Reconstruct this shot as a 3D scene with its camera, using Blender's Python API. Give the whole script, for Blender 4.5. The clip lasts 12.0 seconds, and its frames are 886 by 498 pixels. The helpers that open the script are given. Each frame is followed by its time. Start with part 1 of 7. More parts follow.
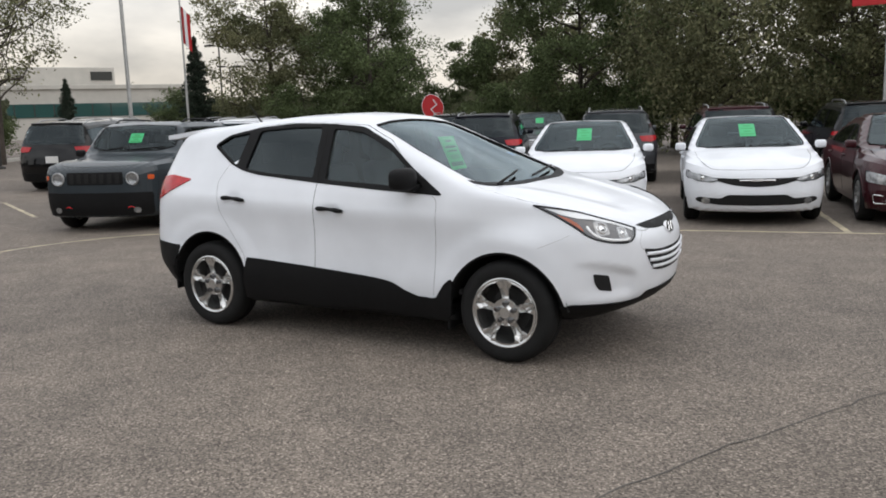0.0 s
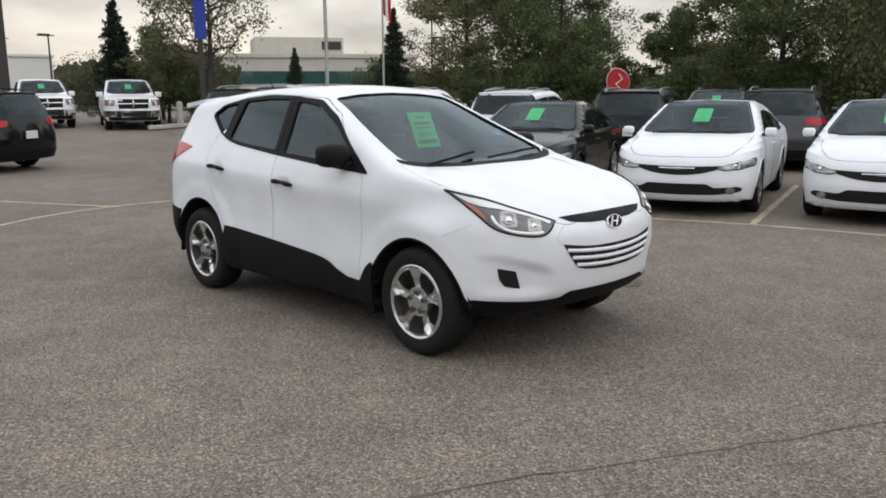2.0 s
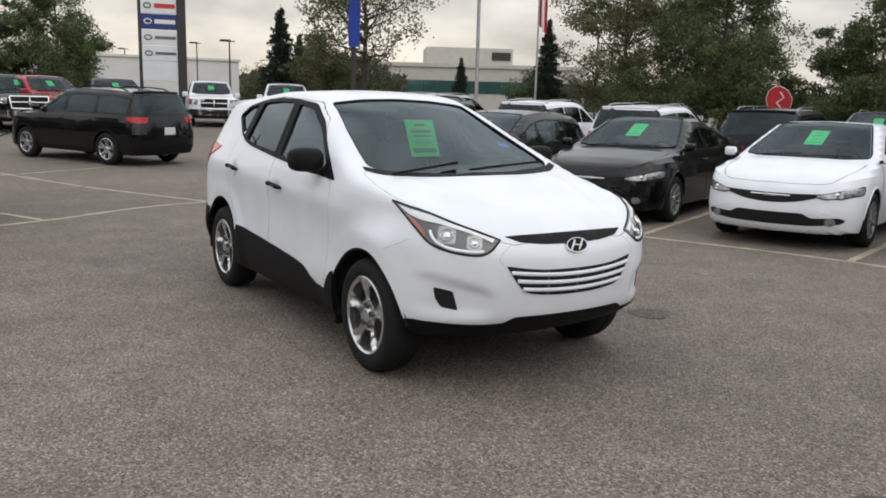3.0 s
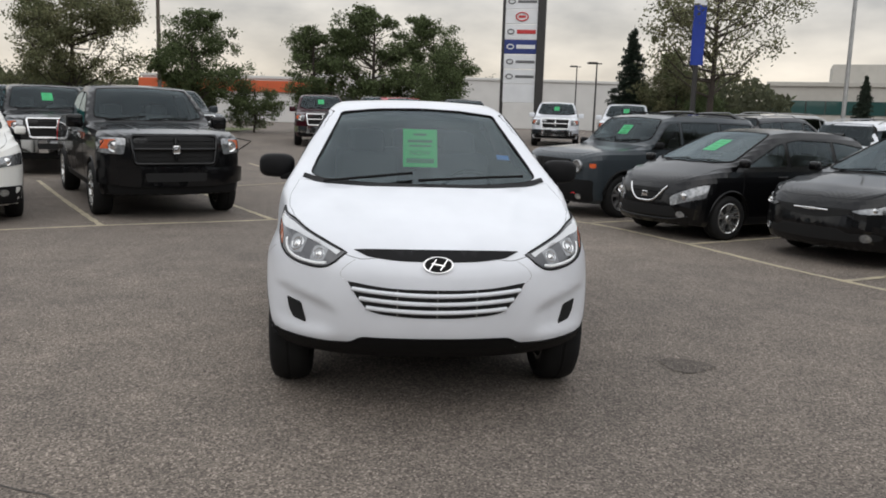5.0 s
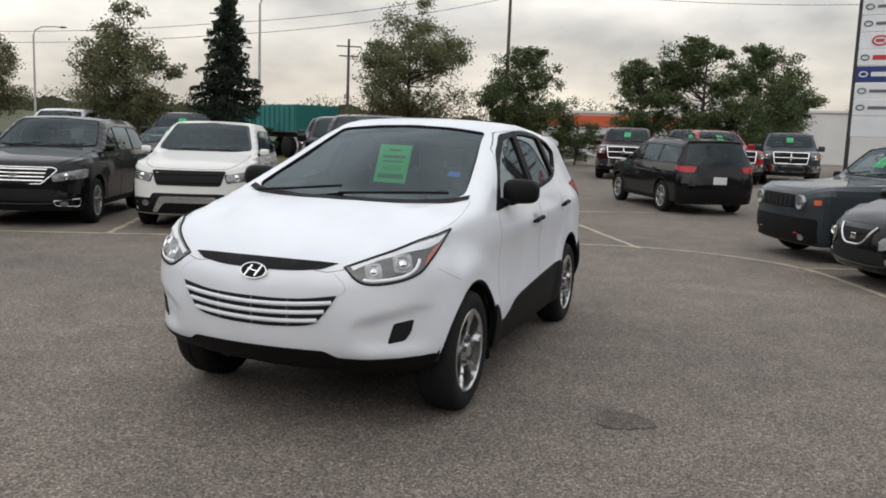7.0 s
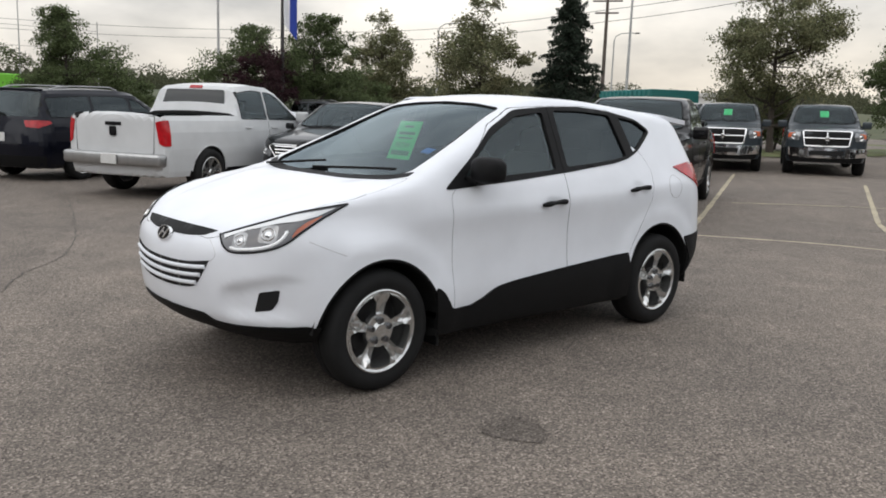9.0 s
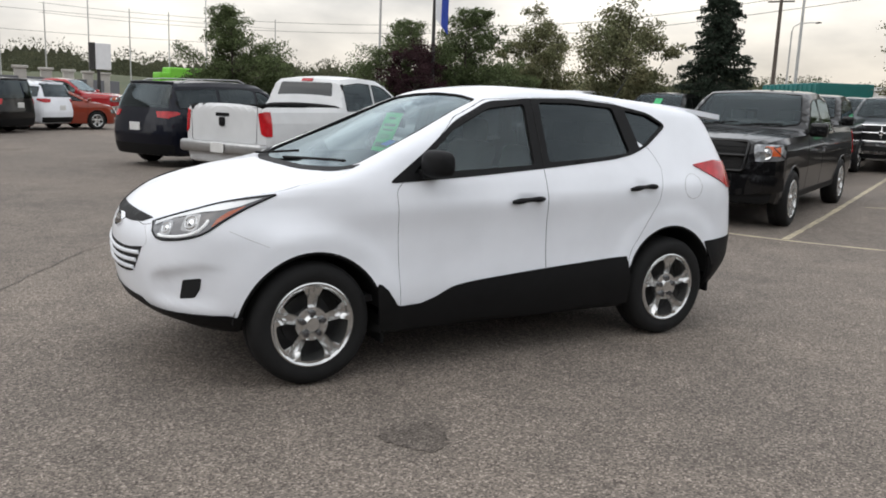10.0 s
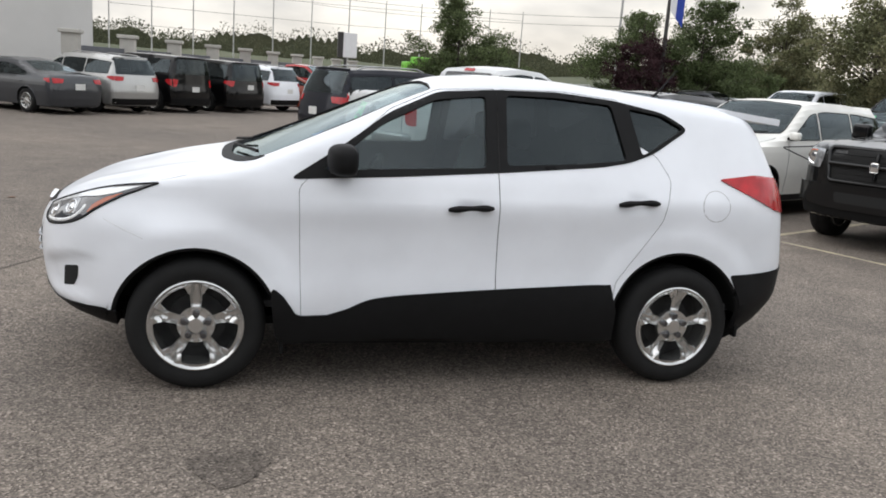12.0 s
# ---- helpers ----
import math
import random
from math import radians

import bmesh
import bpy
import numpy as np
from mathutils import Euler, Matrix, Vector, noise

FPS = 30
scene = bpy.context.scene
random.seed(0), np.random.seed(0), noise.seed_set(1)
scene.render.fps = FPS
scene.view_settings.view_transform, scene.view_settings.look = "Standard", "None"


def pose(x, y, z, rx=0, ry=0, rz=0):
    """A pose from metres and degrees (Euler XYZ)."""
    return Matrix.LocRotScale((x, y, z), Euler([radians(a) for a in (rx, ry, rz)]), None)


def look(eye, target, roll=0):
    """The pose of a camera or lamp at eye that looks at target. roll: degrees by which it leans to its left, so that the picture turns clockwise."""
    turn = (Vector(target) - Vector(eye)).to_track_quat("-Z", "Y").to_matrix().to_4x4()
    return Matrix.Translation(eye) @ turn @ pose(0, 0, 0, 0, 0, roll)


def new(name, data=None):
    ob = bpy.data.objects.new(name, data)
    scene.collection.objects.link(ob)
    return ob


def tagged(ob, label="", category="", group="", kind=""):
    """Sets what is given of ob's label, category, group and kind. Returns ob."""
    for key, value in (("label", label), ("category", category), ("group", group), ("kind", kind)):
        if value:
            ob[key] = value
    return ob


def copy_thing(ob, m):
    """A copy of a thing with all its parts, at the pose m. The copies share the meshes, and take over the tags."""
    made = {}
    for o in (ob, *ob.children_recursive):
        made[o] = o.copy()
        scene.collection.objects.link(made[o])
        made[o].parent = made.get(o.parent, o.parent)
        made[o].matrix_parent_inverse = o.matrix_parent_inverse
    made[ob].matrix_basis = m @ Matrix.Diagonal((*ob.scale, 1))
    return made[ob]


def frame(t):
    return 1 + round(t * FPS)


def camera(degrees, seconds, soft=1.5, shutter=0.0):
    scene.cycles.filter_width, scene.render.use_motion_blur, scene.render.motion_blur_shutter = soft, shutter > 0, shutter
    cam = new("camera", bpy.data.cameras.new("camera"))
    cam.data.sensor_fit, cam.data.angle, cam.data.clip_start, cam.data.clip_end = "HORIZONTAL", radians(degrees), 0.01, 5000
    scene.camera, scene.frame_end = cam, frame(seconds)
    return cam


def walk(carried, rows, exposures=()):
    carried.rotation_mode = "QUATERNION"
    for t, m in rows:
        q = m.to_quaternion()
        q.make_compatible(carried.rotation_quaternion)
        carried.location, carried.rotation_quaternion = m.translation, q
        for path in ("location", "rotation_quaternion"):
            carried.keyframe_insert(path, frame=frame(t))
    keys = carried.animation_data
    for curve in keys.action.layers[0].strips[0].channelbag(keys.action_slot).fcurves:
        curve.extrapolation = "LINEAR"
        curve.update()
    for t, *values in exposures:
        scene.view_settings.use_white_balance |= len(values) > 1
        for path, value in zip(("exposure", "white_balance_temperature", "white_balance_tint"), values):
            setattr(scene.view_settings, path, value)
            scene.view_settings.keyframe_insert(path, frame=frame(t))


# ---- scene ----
cam = camera(56.5, 12.0, 1.8)
PATH = [
    (0, (3.638, -5.644, 1.632), (2.645, -3.937, 1.315), -1.9),
    (0.5, (3.923, -5.38, 1.644), (2.835, -3.731, 1.329), -1.9),
    (1, (4.289, -5.107, 1.65), (3.104, -3.527, 1.334), -1.4),
    (1.5, (4.604, -4.668, 1.62), (3.323, -3.17, 1.281), -0.9),
    (2, (4.984, -4.238, 1.613), (3.581, -2.862, 1.243), -0.5),
    (2.5, (5.294, -3.691, 1.587), (3.77, -2.45, 1.214), 0.8),
    (3, (5.574, -3.083, 1.595), (3.918, -2.017, 1.249), 1.4),
    (3.2, (5.688, -2.81, 1.618), (3.98, -1.827, 1.28), 1.7),
    (4.8, (6.105, -0.632, 1.543), (4.153, -0.353, 1.214), 1.5),
    (5, (6.186, -0.362, 1.574), (4.221, -0.175, 1.256), 1.7),
    (5.5, (6.254, 0.334, 1.571), (4.278, 0.291, 1.266), 0.8),
    (6, (6.113, 0.986, 1.551), (4.151, 0.743, 1.247), 0.3),
    (6.5, (6.0, 1.669, 1.554), (4.075, 1.212, 1.264), 1.0),
    (7, (5.685, 2.291, 1.528), (3.822, 1.613, 1.265), 2.2),
    (7.5, (5.4, 2.927, 1.522), (3.642, 2.011, 1.262), 1.7),
    (7.7, (5.258, 3.151, 1.548), (3.551, 2.143, 1.285), 1.4),
    (9.3, (3.736, 4.607, 1.553), (2.502, 3.072, 1.207), 2.3),
    (9.5, (3.532, 4.751, 1.557), (2.358, 3.171, 1.202), 2.4),
    (10, (2.921, 4.972, 1.579), (1.924, 3.275, 1.222), 2.3),
    (10.5, (2.32, 5.044, 1.596), (1.481, 3.262, 1.25), 2.4),
    (11, (1.804, 5.161, 1.61), (1.127, 3.312, 1.259), 2.3),
    (11.5, (1.354, 5.082, 1.611), (0.815, 3.193, 1.237), 3.7),
    (12, (1.053, 5.024, 1.648), (0.602, 3.118, 1.244), 4.1),
]
walk(cam, [(t, look(eye, target, roll)) for t, eye, target, roll in PATH], [(0, 0.36), (3, 0.28), (5, 0.16), (5.5, 0.14), (7.5, 0.17), (9.5, 0.42), (12, 0.58)])

from mathutils.geometry import delaunay_2d_cdt as delaunay


# ---------------------------------------------------------------- light
SUN_ELEV, SUN_AZ, ZENITH = 50.0, 0.0, 1.14
world = bpy.data.worlds.new("overcast_sky")
scene.world = world
world.use_nodes = True
wn, wl = world.node_tree.nodes, world.node_tree.links
wn.clear()
w_out = wn.new("ShaderNodeOutputWorld")
w_bg = wn.new("ShaderNodeBackground")
w_bg.inputs[1].default_value = 0.146
w_sky = wn.new("ShaderNodeTexSky")
w_sky.sky_type, w_sky.sun_disc = "NISHITA", False
w_sky.sun_elevation, w_sky.sun_rotation = radians(SUN_ELEV), radians(90 - SUN_AZ)
w_sky.dust_density = 3.0
w_co = wn.new("ShaderNodeTexCoord")
w_map = wn.new("ShaderNodeMapping")
w_map.inputs["Scale"].default_value = (3.4, 3.4, 9.0)
w_n = wn.new("ShaderNodeTexNoise")
w_n.inputs["Scale"].default_value, w_n.inputs["Detail"].default_value = 1.3, 6.0
w_ramp = wn.new("ShaderNodeValToRGB")
w_ramp.color_ramp.elements[0].position, w_ramp.color_ramp.elements[0].color = 0.30, (3.5, 3.65, 3.9, 1)
w_ramp.color_ramp.elements[1].position, w_ramp.color_ramp.elements[1].color = 0.68, (7.7, 7.8, 7.9, 1)
w_mix = wn.new("ShaderNodeMixRGB")
w_mix.inputs[0].default_value = 0.9
wl.new(w_co.outputs["Generated"], w_map.inputs[0])
wl.new(w_map.outputs[0], w_n.inputs[0])
wl.new(w_n.outputs[0], w_ramp.inputs[0])
wl.new(w_sky.outputs[0], w_mix.inputs[1])
wl.new(w_ramp.outputs[0], w_mix.inputs[2])
w_sep, w_up, w_zen = wn.new("ShaderNodeSeparateXYZ"), wn.new("ShaderNodeMapRange"), wn.new("ShaderNodeMixRGB")
w_up.inputs["From Min"].default_value, w_up.inputs["From Max"].default_value = 0.05, 0.30
w_up.inputs["To Min"].default_value, w_up.inputs["To Max"].default_value = 0.77, ZENITH
w_zen.blend_type = "MULTIPLY"
w_zen.inputs[0].default_value = 1.0
wl.new(w_co.outputs["Generated"], w_sep.inputs[0])
wl.new(w_sep.outputs[2], w_up.inputs[0])
wl.new(w_mix.outputs[0], w_zen.inputs[1])
wl.new(w_up.outputs[0], w_zen.inputs[2])
# a warm tint is multiplied into the low sky's colour towards -x
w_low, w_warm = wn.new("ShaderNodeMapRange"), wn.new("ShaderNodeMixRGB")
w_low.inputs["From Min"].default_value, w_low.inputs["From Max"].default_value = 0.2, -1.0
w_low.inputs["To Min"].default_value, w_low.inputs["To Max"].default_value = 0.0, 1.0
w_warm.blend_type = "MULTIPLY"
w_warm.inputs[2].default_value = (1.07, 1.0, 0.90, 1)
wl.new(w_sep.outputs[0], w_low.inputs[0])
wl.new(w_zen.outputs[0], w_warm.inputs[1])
# and a second warm tint all round near the horizon
w_hor, w_horizon_tint = wn.new("ShaderNodeMapRange"), wn.new("ShaderNodeMixRGB")
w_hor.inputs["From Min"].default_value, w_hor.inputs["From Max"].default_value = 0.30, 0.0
w_horizon_tint.blend_type = "MULTIPLY"
w_horizon_tint.inputs[2].default_value = (1.07, 1.0, 0.905, 1)
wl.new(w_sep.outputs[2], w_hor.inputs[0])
wl.new(w_hor.outputs[0], w_horizon_tint.inputs[0])
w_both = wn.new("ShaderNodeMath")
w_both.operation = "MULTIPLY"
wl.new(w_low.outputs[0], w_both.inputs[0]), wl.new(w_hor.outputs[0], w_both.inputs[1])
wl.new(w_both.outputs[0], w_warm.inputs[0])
wl.new(w_warm.outputs[0], w_horizon_tint.inputs[1])
wl.new(w_horizon_tint.outputs[0], w_bg.inputs[0])
wl.new(w_bg.outputs[0], w_out.inputs[0])

sun = new("sun", bpy.data.lights.new("sun", "SUN"))
sun.data.energy, sun.data.angle, sun.data.color = 0.5, radians(80), (1.0, 0.98, 0.95)
sun.matrix_world = look((math.cos(radians(SUN_AZ)) * math.cos(radians(SUN_ELEV)) * 50, math.sin(radians(SUN_AZ)) * math.cos(radians(SUN_ELEV)) * 50, math.sin(radians(SUN_ELEV)) * 50), (0, 0, 0))

# ---------------------------------------------------------------- materials
def material(name, color, rough=0.5, metal=0.0, coat=0.0, vary=0.0, scale=8.0, bump=0.0, bump_scale=60.0, spec=0.5, second=None, island=0.0):
    """A surface with a base colour, a second colour mixed in by noise at two scales, and fine relief."""
    m = bpy.data.materials.new(name)
    m.use_nodes = True
    n, l = m.node_tree.nodes, m.node_tree.links
    b = n["Principled BSDF"]
    b.inputs["Base Color"].default_value = (*color, 1)
    b.inputs["Roughness"].default_value, b.inputs["Metallic"].default_value = rough, metal
    b.inputs["Coat Weight"].default_value, b.inputs["Coat Roughness"].default_value = coat, 0.03
    b.inputs["Specular IOR Level"].default_value = spec
    if vary or bump or island:
        co = n.new("ShaderNodeTexCoord")
    if vary:
        big, small = n.new("ShaderNodeTexNoise"), n.new("ShaderNodeTexNoise")
        big.inputs["Scale"].default_value, small.inputs["Scale"].default_value = scale * 0.12, scale
        big.inputs["Detail"].default_value = small.inputs["Detail"].default_value = 4.0
        add = n.new("ShaderNodeMath")
        add.operation = "ADD"
        ramp = n.new("ShaderNodeMapRange")
        ramp.inputs["From Min"].default_value, ramp.inputs["From Max"].default_value = 0.7, 1.3
        mix = n.new("ShaderNodeMixRGB")
        mix.inputs[1].default_value = (*color, 1)
        mix.inputs[2].default_value = (*(second or [c * (1 - vary) for c in color]), 1)
        l.new(co.outputs["Object"], big.inputs[0]), l.new(co.outputs["Object"], small.inputs[0])
        l.new(big.outputs[0], add.inputs[0]), l.new(small.outputs[0], add.inputs[1])
        l.new(add.outputs[0], ramp.inputs[0]), l.new(ramp.outputs[0], mix.inputs[0])
        l.new(mix.outputs[0], b.inputs["Base Color"])
        if island:
            geo, mul = n.new("ShaderNodeNewGeometry"), n.new("ShaderNodeHueSaturation")
            rng = n.new("ShaderNodeMapRange")
            rng.inputs["To Min"].default_value, rng.inputs["To Max"].default_value = 1 - island, 1 + island
            l.new(geo.outputs["Random Per Island"], rng.inputs[0]), l.new(rng.outputs[0], mul.inputs["Value"])
            l.new(mix.outputs[0], mul.inputs["Color"]), l.new(mul.outputs[0], b.inputs["Base Color"])
    if bump:
        tex, bm_ = n.new("ShaderNodeTexNoise"), n.new("ShaderNodeBump")
        tex.inputs["Scale"].default_value, tex.inputs["Detail"].default_value = bump_scale, 3.0
        bm_.inputs["Strength"].default_value, bm_.inputs["Distance"].default_value = bump, 0.01
        l.new(co.outputs["Object"], tex.inputs[0]), l.new(tex.outputs[0], bm_.inputs["Height"])
        l.new(bm_.outputs[0], b.inputs["Normal"])
    return m


def paint(name, color, metal=0.0, rough=0.35, coat=1.0):
    return material(name, color, rough, metal, coat, 0.12, 3.0, spec=0.08)


def glass_material(name, tint, gloss=0.03, pale_sheen=0.05, ior=1.55):
    """Thin tinted car glass: light passes straight on, the surface reflects."""
    m = bpy.data.materials.new(name)
    m.use_nodes = True
    n, l = m.node_tree.nodes, m.node_tree.links
    n.remove(n["Principled BSDF"])
    tr, gl, mx, fr = n.new("ShaderNodeBsdfTransparent"), n.new("ShaderNodeBsdfGlossy"), n.new("ShaderNodeMixShader"), n.new("ShaderNodeFresnel")
    tr.inputs[0].default_value = (*tint, 1)
    gl.inputs["Roughness"].default_value = gloss
    gl.inputs["Color"].default_value = (0.80, 0.93, 0.98, 1)
    fr.inputs[0].default_value = ior
    # a pale diffuse film stands in for part of the reflected sky
    film, over = n.new("ShaderNodeBsdfDiffuse"), n.new("ShaderNodeMixShader")
    film.inputs[0].default_value = (0.6, 0.6, 0.58, 1)
    over.inputs[0].default_value = pale_sheen
    l.new(tr.outputs[0], over.inputs[1]), l.new(film.outputs[0], over.inputs[2])
    l.new(fr.outputs[0], mx.inputs[0]), l.new(over.outputs[0], mx.inputs[1]), l.new(gl.outputs[0], mx.inputs[2])
    l.new(mx.outputs[0], n["Material Output"].inputs[0])
    return m


M = {}
M["white"] = paint("white_paint", (0.80, 0.82, 0.86), coat=0.45)
# white paint greyed to hold the shade on the tail-out truck
M["shaded_white"] = paint("shaded_white_paint", (0.62, 0.63, 0.635), rough=0.45, coat=0.5)
M["black"] = paint("black_paint", (0.0025, 0.0025, 0.003), coat=0.65)
M["cream"] = paint("warm_white_paint", (0.74, 0.73, 0.69), coat=0.45)
M["grey"] = paint("grey_paint", (0.040, 0.049, 0.056), 0.1, coat=0.6)
M["silver"] = paint("silver_paint", (0.42, 0.42, 0.41), 0.6)
M["gunmetal"] = paint("gunmetal_paint", (0.055, 0.058, 0.064), 0.3, coat=0.7)
M["maroon"] = paint("maroon_paint", (0.040, 0.006, 0.010), 0.2, coat=0.7)
M["red"] = paint("red_paint", (0.36, 0.012, 0.015), 0.1)
M["navy"] = paint("navy_paint", (0.005, 0.006, 0.012), 0.2, coat=0.4)
M["copper"] = paint("copper_paint", (0.25, 0.04, 0.02), 0.3)
M["plastic"] = material("black_plastic", (0.007, 0.007, 0.0075), 0.6, vary=0.3, scale=20, bump=0.1, bump_scale=400, spec=0.18)
# near-black of wells and underbody, also painted into gaps and openings as shade
M["shadow"] = material("well_and_shade_black", (0.006, 0.006, 0.006), 0.9)
M["rubber"] = material("tyre_rubber", (0.013, 0.013, 0.013), 0.8, spec=0.25, vary=0.3, scale=12, bump=0.2, bump_scale=150)
M["alloy"] = material("silver_alloy", (0.62, 0.62, 0.61), 0.22, 0.9, vary=0.12, scale=10)
M["steel"] = material("brushed_steel", (0.45, 0.45, 0.45), 0.35, 0.9, vary=0.2, scale=10)
M["disc"] = material("dark_brake_parts", (0.05, 0.05, 0.05), 0.6, 0.4, vary=0.6, scale=14)
M["chrome"] = material("chrome", (0.8, 0.8, 0.8), 0.08, 1.0)
M["lamp"] = material("clear_lamp", (0.40, 0.41, 0.42), 0.06, 0.5, 1.0, vary=0.75, scale=22)
M["lampdark"] = material("lamp_housing", (0.07, 0.07, 0.075), 0.12, 0.3, 1.0)
M["lampband"] = material("silver_lamp_band", (0.62, 0.63, 0.64), 0.15, 0.3, 1.0)
M["nut"] = material("dark_wheel_nut", (0.16, 0.16, 0.165), 0.25, 0.8)
M["led"] = material("lamp_white_strip", (0.85, 0.86, 0.87), 0.2, 0.0, 1.0)
M["tail"] = material("red_tail_lamp", (0.52, 0.012, 0.018), 0.15, 0.0, 0.35, vary=0.45, scale=16, spec=0.3)
M["amber"] = material("amber_lamp", (0.38, 0.085, 0.03), 0.15, 0.0, 1.0)
M["darkglass"] = material("dark_car_glass", (0.012, 0.015, 0.015), 0.03, 0.0, 0.0, spec=0.55)
M["glass"] = glass_material("car_glass", (0.62, 0.70, 0.70), 0.02, 0.012, 1.55)
M["shield"] = glass_material("windshield_glass", (0.62, 0.70, 0.70), 0.02, 0.006, 1.46)
M["tint"] = glass_material("tinted_car_glass", (0.10, 0.108, 0.115), 0.02, 0.002, 1.5)
M["carglass"] = glass_material("light_tinted_car_glass", (0.50, 0.57, 0.565), 0.02, 0.006, 1.44)
M["lens"] = glass_material("lamp_lens", (0.93, 0.94, 0.95))
M["paper"] = material("green_price_paper", (0.035, 0.72, 0.16), 0.7, vary=0.1, scale=10)
# dimmer copy of the paper green, the pane's dimming put into the colour
M["paperfar"] = material("glass_dimmed_green_paper", (0.03, 0.42, 0.15), 0.4, vary=0.1, scale=10)
M["print"] = material("dark_print", (0.03, 0.26, 0.08), 0.7)
M["plate"] = material("white_plate", (0.7, 0.7, 0.68), 0.5, vary=0.2, scale=40)
M["cloth"] = material("grey_seat_cloth", (0.11, 0.11, 0.115), 0.9, vary=0.3, scale=40)
M["orange"] = material("orange_reflector", (0.6, 0.1, 0.02), 0.2, coat=1.0)


# ---------------------------------------------------------------- mesh helpers
def mesh(name, verts, faces, mat, smooth=False):
    me = bpy.data.meshes.new(name)
    me.from_pydata([tuple(map(float, v)) for v in verts], [], [tuple(map(int, f)) for f in faces])
    me.materials.append(mat)
    if smooth:
        me.polygons.foreach_set("use_smooth", [True] * len(me.polygons))
        me.set_sharp_from_angle(angle=radians(65))
    me.update()
    return me


def part(name, verts, faces, mat, parent=None, label="", smooth=False):
    ob = new(name, mesh(name, verts, faces, mat, smooth))
    ob.parent = parent
    if label:
        tagged(ob, label)
    return ob


def part_bm(name, bm, mat, parent=None, label="", smooth=False):
    me = bpy.data.meshes.new(name)
    bmesh.ops.recalc_face_normals(bm, faces=bm.faces)
    bm.to_mesh(me)
    bm.free()
    me.materials.append(mat)
    if smooth:
        me.polygons.foreach_set("use_smooth", [True] * len(me.polygons))
        me.set_sharp_from_angle(angle=radians(40))
    ob = new(name, me)
    ob.parent = parent
    if label:
        tagged(ob, label)
    return ob


def empty(name, label, category, group="", kind=""):
    return tagged(new(name), label, category, group, kind)


def box_bm(size, at=(0, 0, 0), bevel=0.0, bm=None, turn=None):
    own = bm or bmesh.new()
    r = bmesh.ops.create_cube(own, size=1)
    bmesh.ops.scale(own, vec=size, verts=r["verts"])
    if bevel:
        edges = list({e for v in r["verts"] for e in v.link_edges})
        out = bmesh.ops.bevel(own, geom=edges, offset=bevel, segments=3, profile=0.5, affect="EDGES")
        r["verts"] = list({v for f in out["faces"] for v in f.verts} | {v for v in r["verts"] if v.is_valid})
    m = Matrix.Translation(at) @ (turn or Matrix.Identity(4))
    bmesh.ops.transform(own, matrix=m, verts=r["verts"])
    return own


def lathe(profile, n=40, axis="y"):
    """Verts and faces of a closed profile of (radius, along) turned about an axis."""
    prof = np.array(profile, float)
    a = np.linspace(0, 2 * np.pi, n, endpoint=False)
    k = len(prof)
    v = np.zeros((n, k, 3))
    v[:, :, 0] = np.cos(a)[:, None] * prof[None, :, 0]
    v[:, :, 2] = np.sin(a)[:, None] * prof[None, :, 0]
    v[:, :, 1] = prof[None, :, 1]
    f = [(i * k + j, i * k + (j + 1) % k, ((i + 1) % n) * k + (j + 1) % k, ((i + 1) % n) * k + j) for i in range(n) for j in range(k)]
    v = v.reshape(-1, 3)
    if axis == "x":
        v = v[:, [1, 0, 2]]
    if axis == "z":
        v = v[:, [0, 2, 1]]
    return v, f


def tube(points, radius, sides=6, closed=False):
    """Verts and faces of a tube along 3D points; radius may be a list."""
    p = np.array(points, float)
    n = len(p)
    r = np.broadcast_to(np.array(radius, float), (n,))
    t = np.roll(p, -1, 0) - np.roll(p, 1, 0) if closed else np.gradient(p, axis=0)
    t /= np.linalg.norm(t, axis=1)[:, None] + 1e-9
    up = np.where(np.abs(t[:, 2:3]) > 0.9, [[1.0, 0, 0]], [[0, 0, 1.0]])
    s = np.cross(t, up)
    s /= np.linalg.norm(s, axis=1)[:, None] + 1e-9
    u = np.cross(s, t)
    a = np.linspace(0, 2 * np.pi, sides, endpoint=False)
    v = p[:, None] + r[:, None, None] * (np.cos(a)[None, :, None] * s[:, None] + np.sin(a)[None, :, None] * u[:, None])
    m = n if closed else n - 1
    f = [(i * sides + j, i * sides + (j + 1) % sides, ((i + 1) % n) * sides + (j + 1) % sides, ((i + 1) % n) * sides + j) for i in range(m) for j in range(sides)]
    if not closed:
        f += [tuple(range(sides))[::-1], tuple((n - 1) * sides + j for j in range(sides))]
    return v.reshape(-1, 3), f


def join(*pieces):
    v, f, o = [], [], 0
    for pv, pf in pieces:
        v.append(np.array(pv, float).reshape(-1, 3))
        f += [tuple(i + o for i in face) for face in pf]
        o += len(v[-1])
    return np.concatenate(v), f


def rounded(points, r=0.02, n=4):
    """A closed outline with its corners rounded."""
    p, out = [Vector(q) for q in points], []
    for i, c in enumerate(p):
        a, b = p[i - 1], p[(i + 1) % len(p)]
        da, db = (a - c), (b - c)
        d = min(r, da.length * 0.45, db.length * 0.45)
        s, e = c + da.normalized() * d, c + db.normalized() * d
        for k in range(n + 1):
            t = k / n
            out.append(tuple((1 - t) ** 2 * s + 2 * t * (1 - t) * c + t * t * e))
    return out


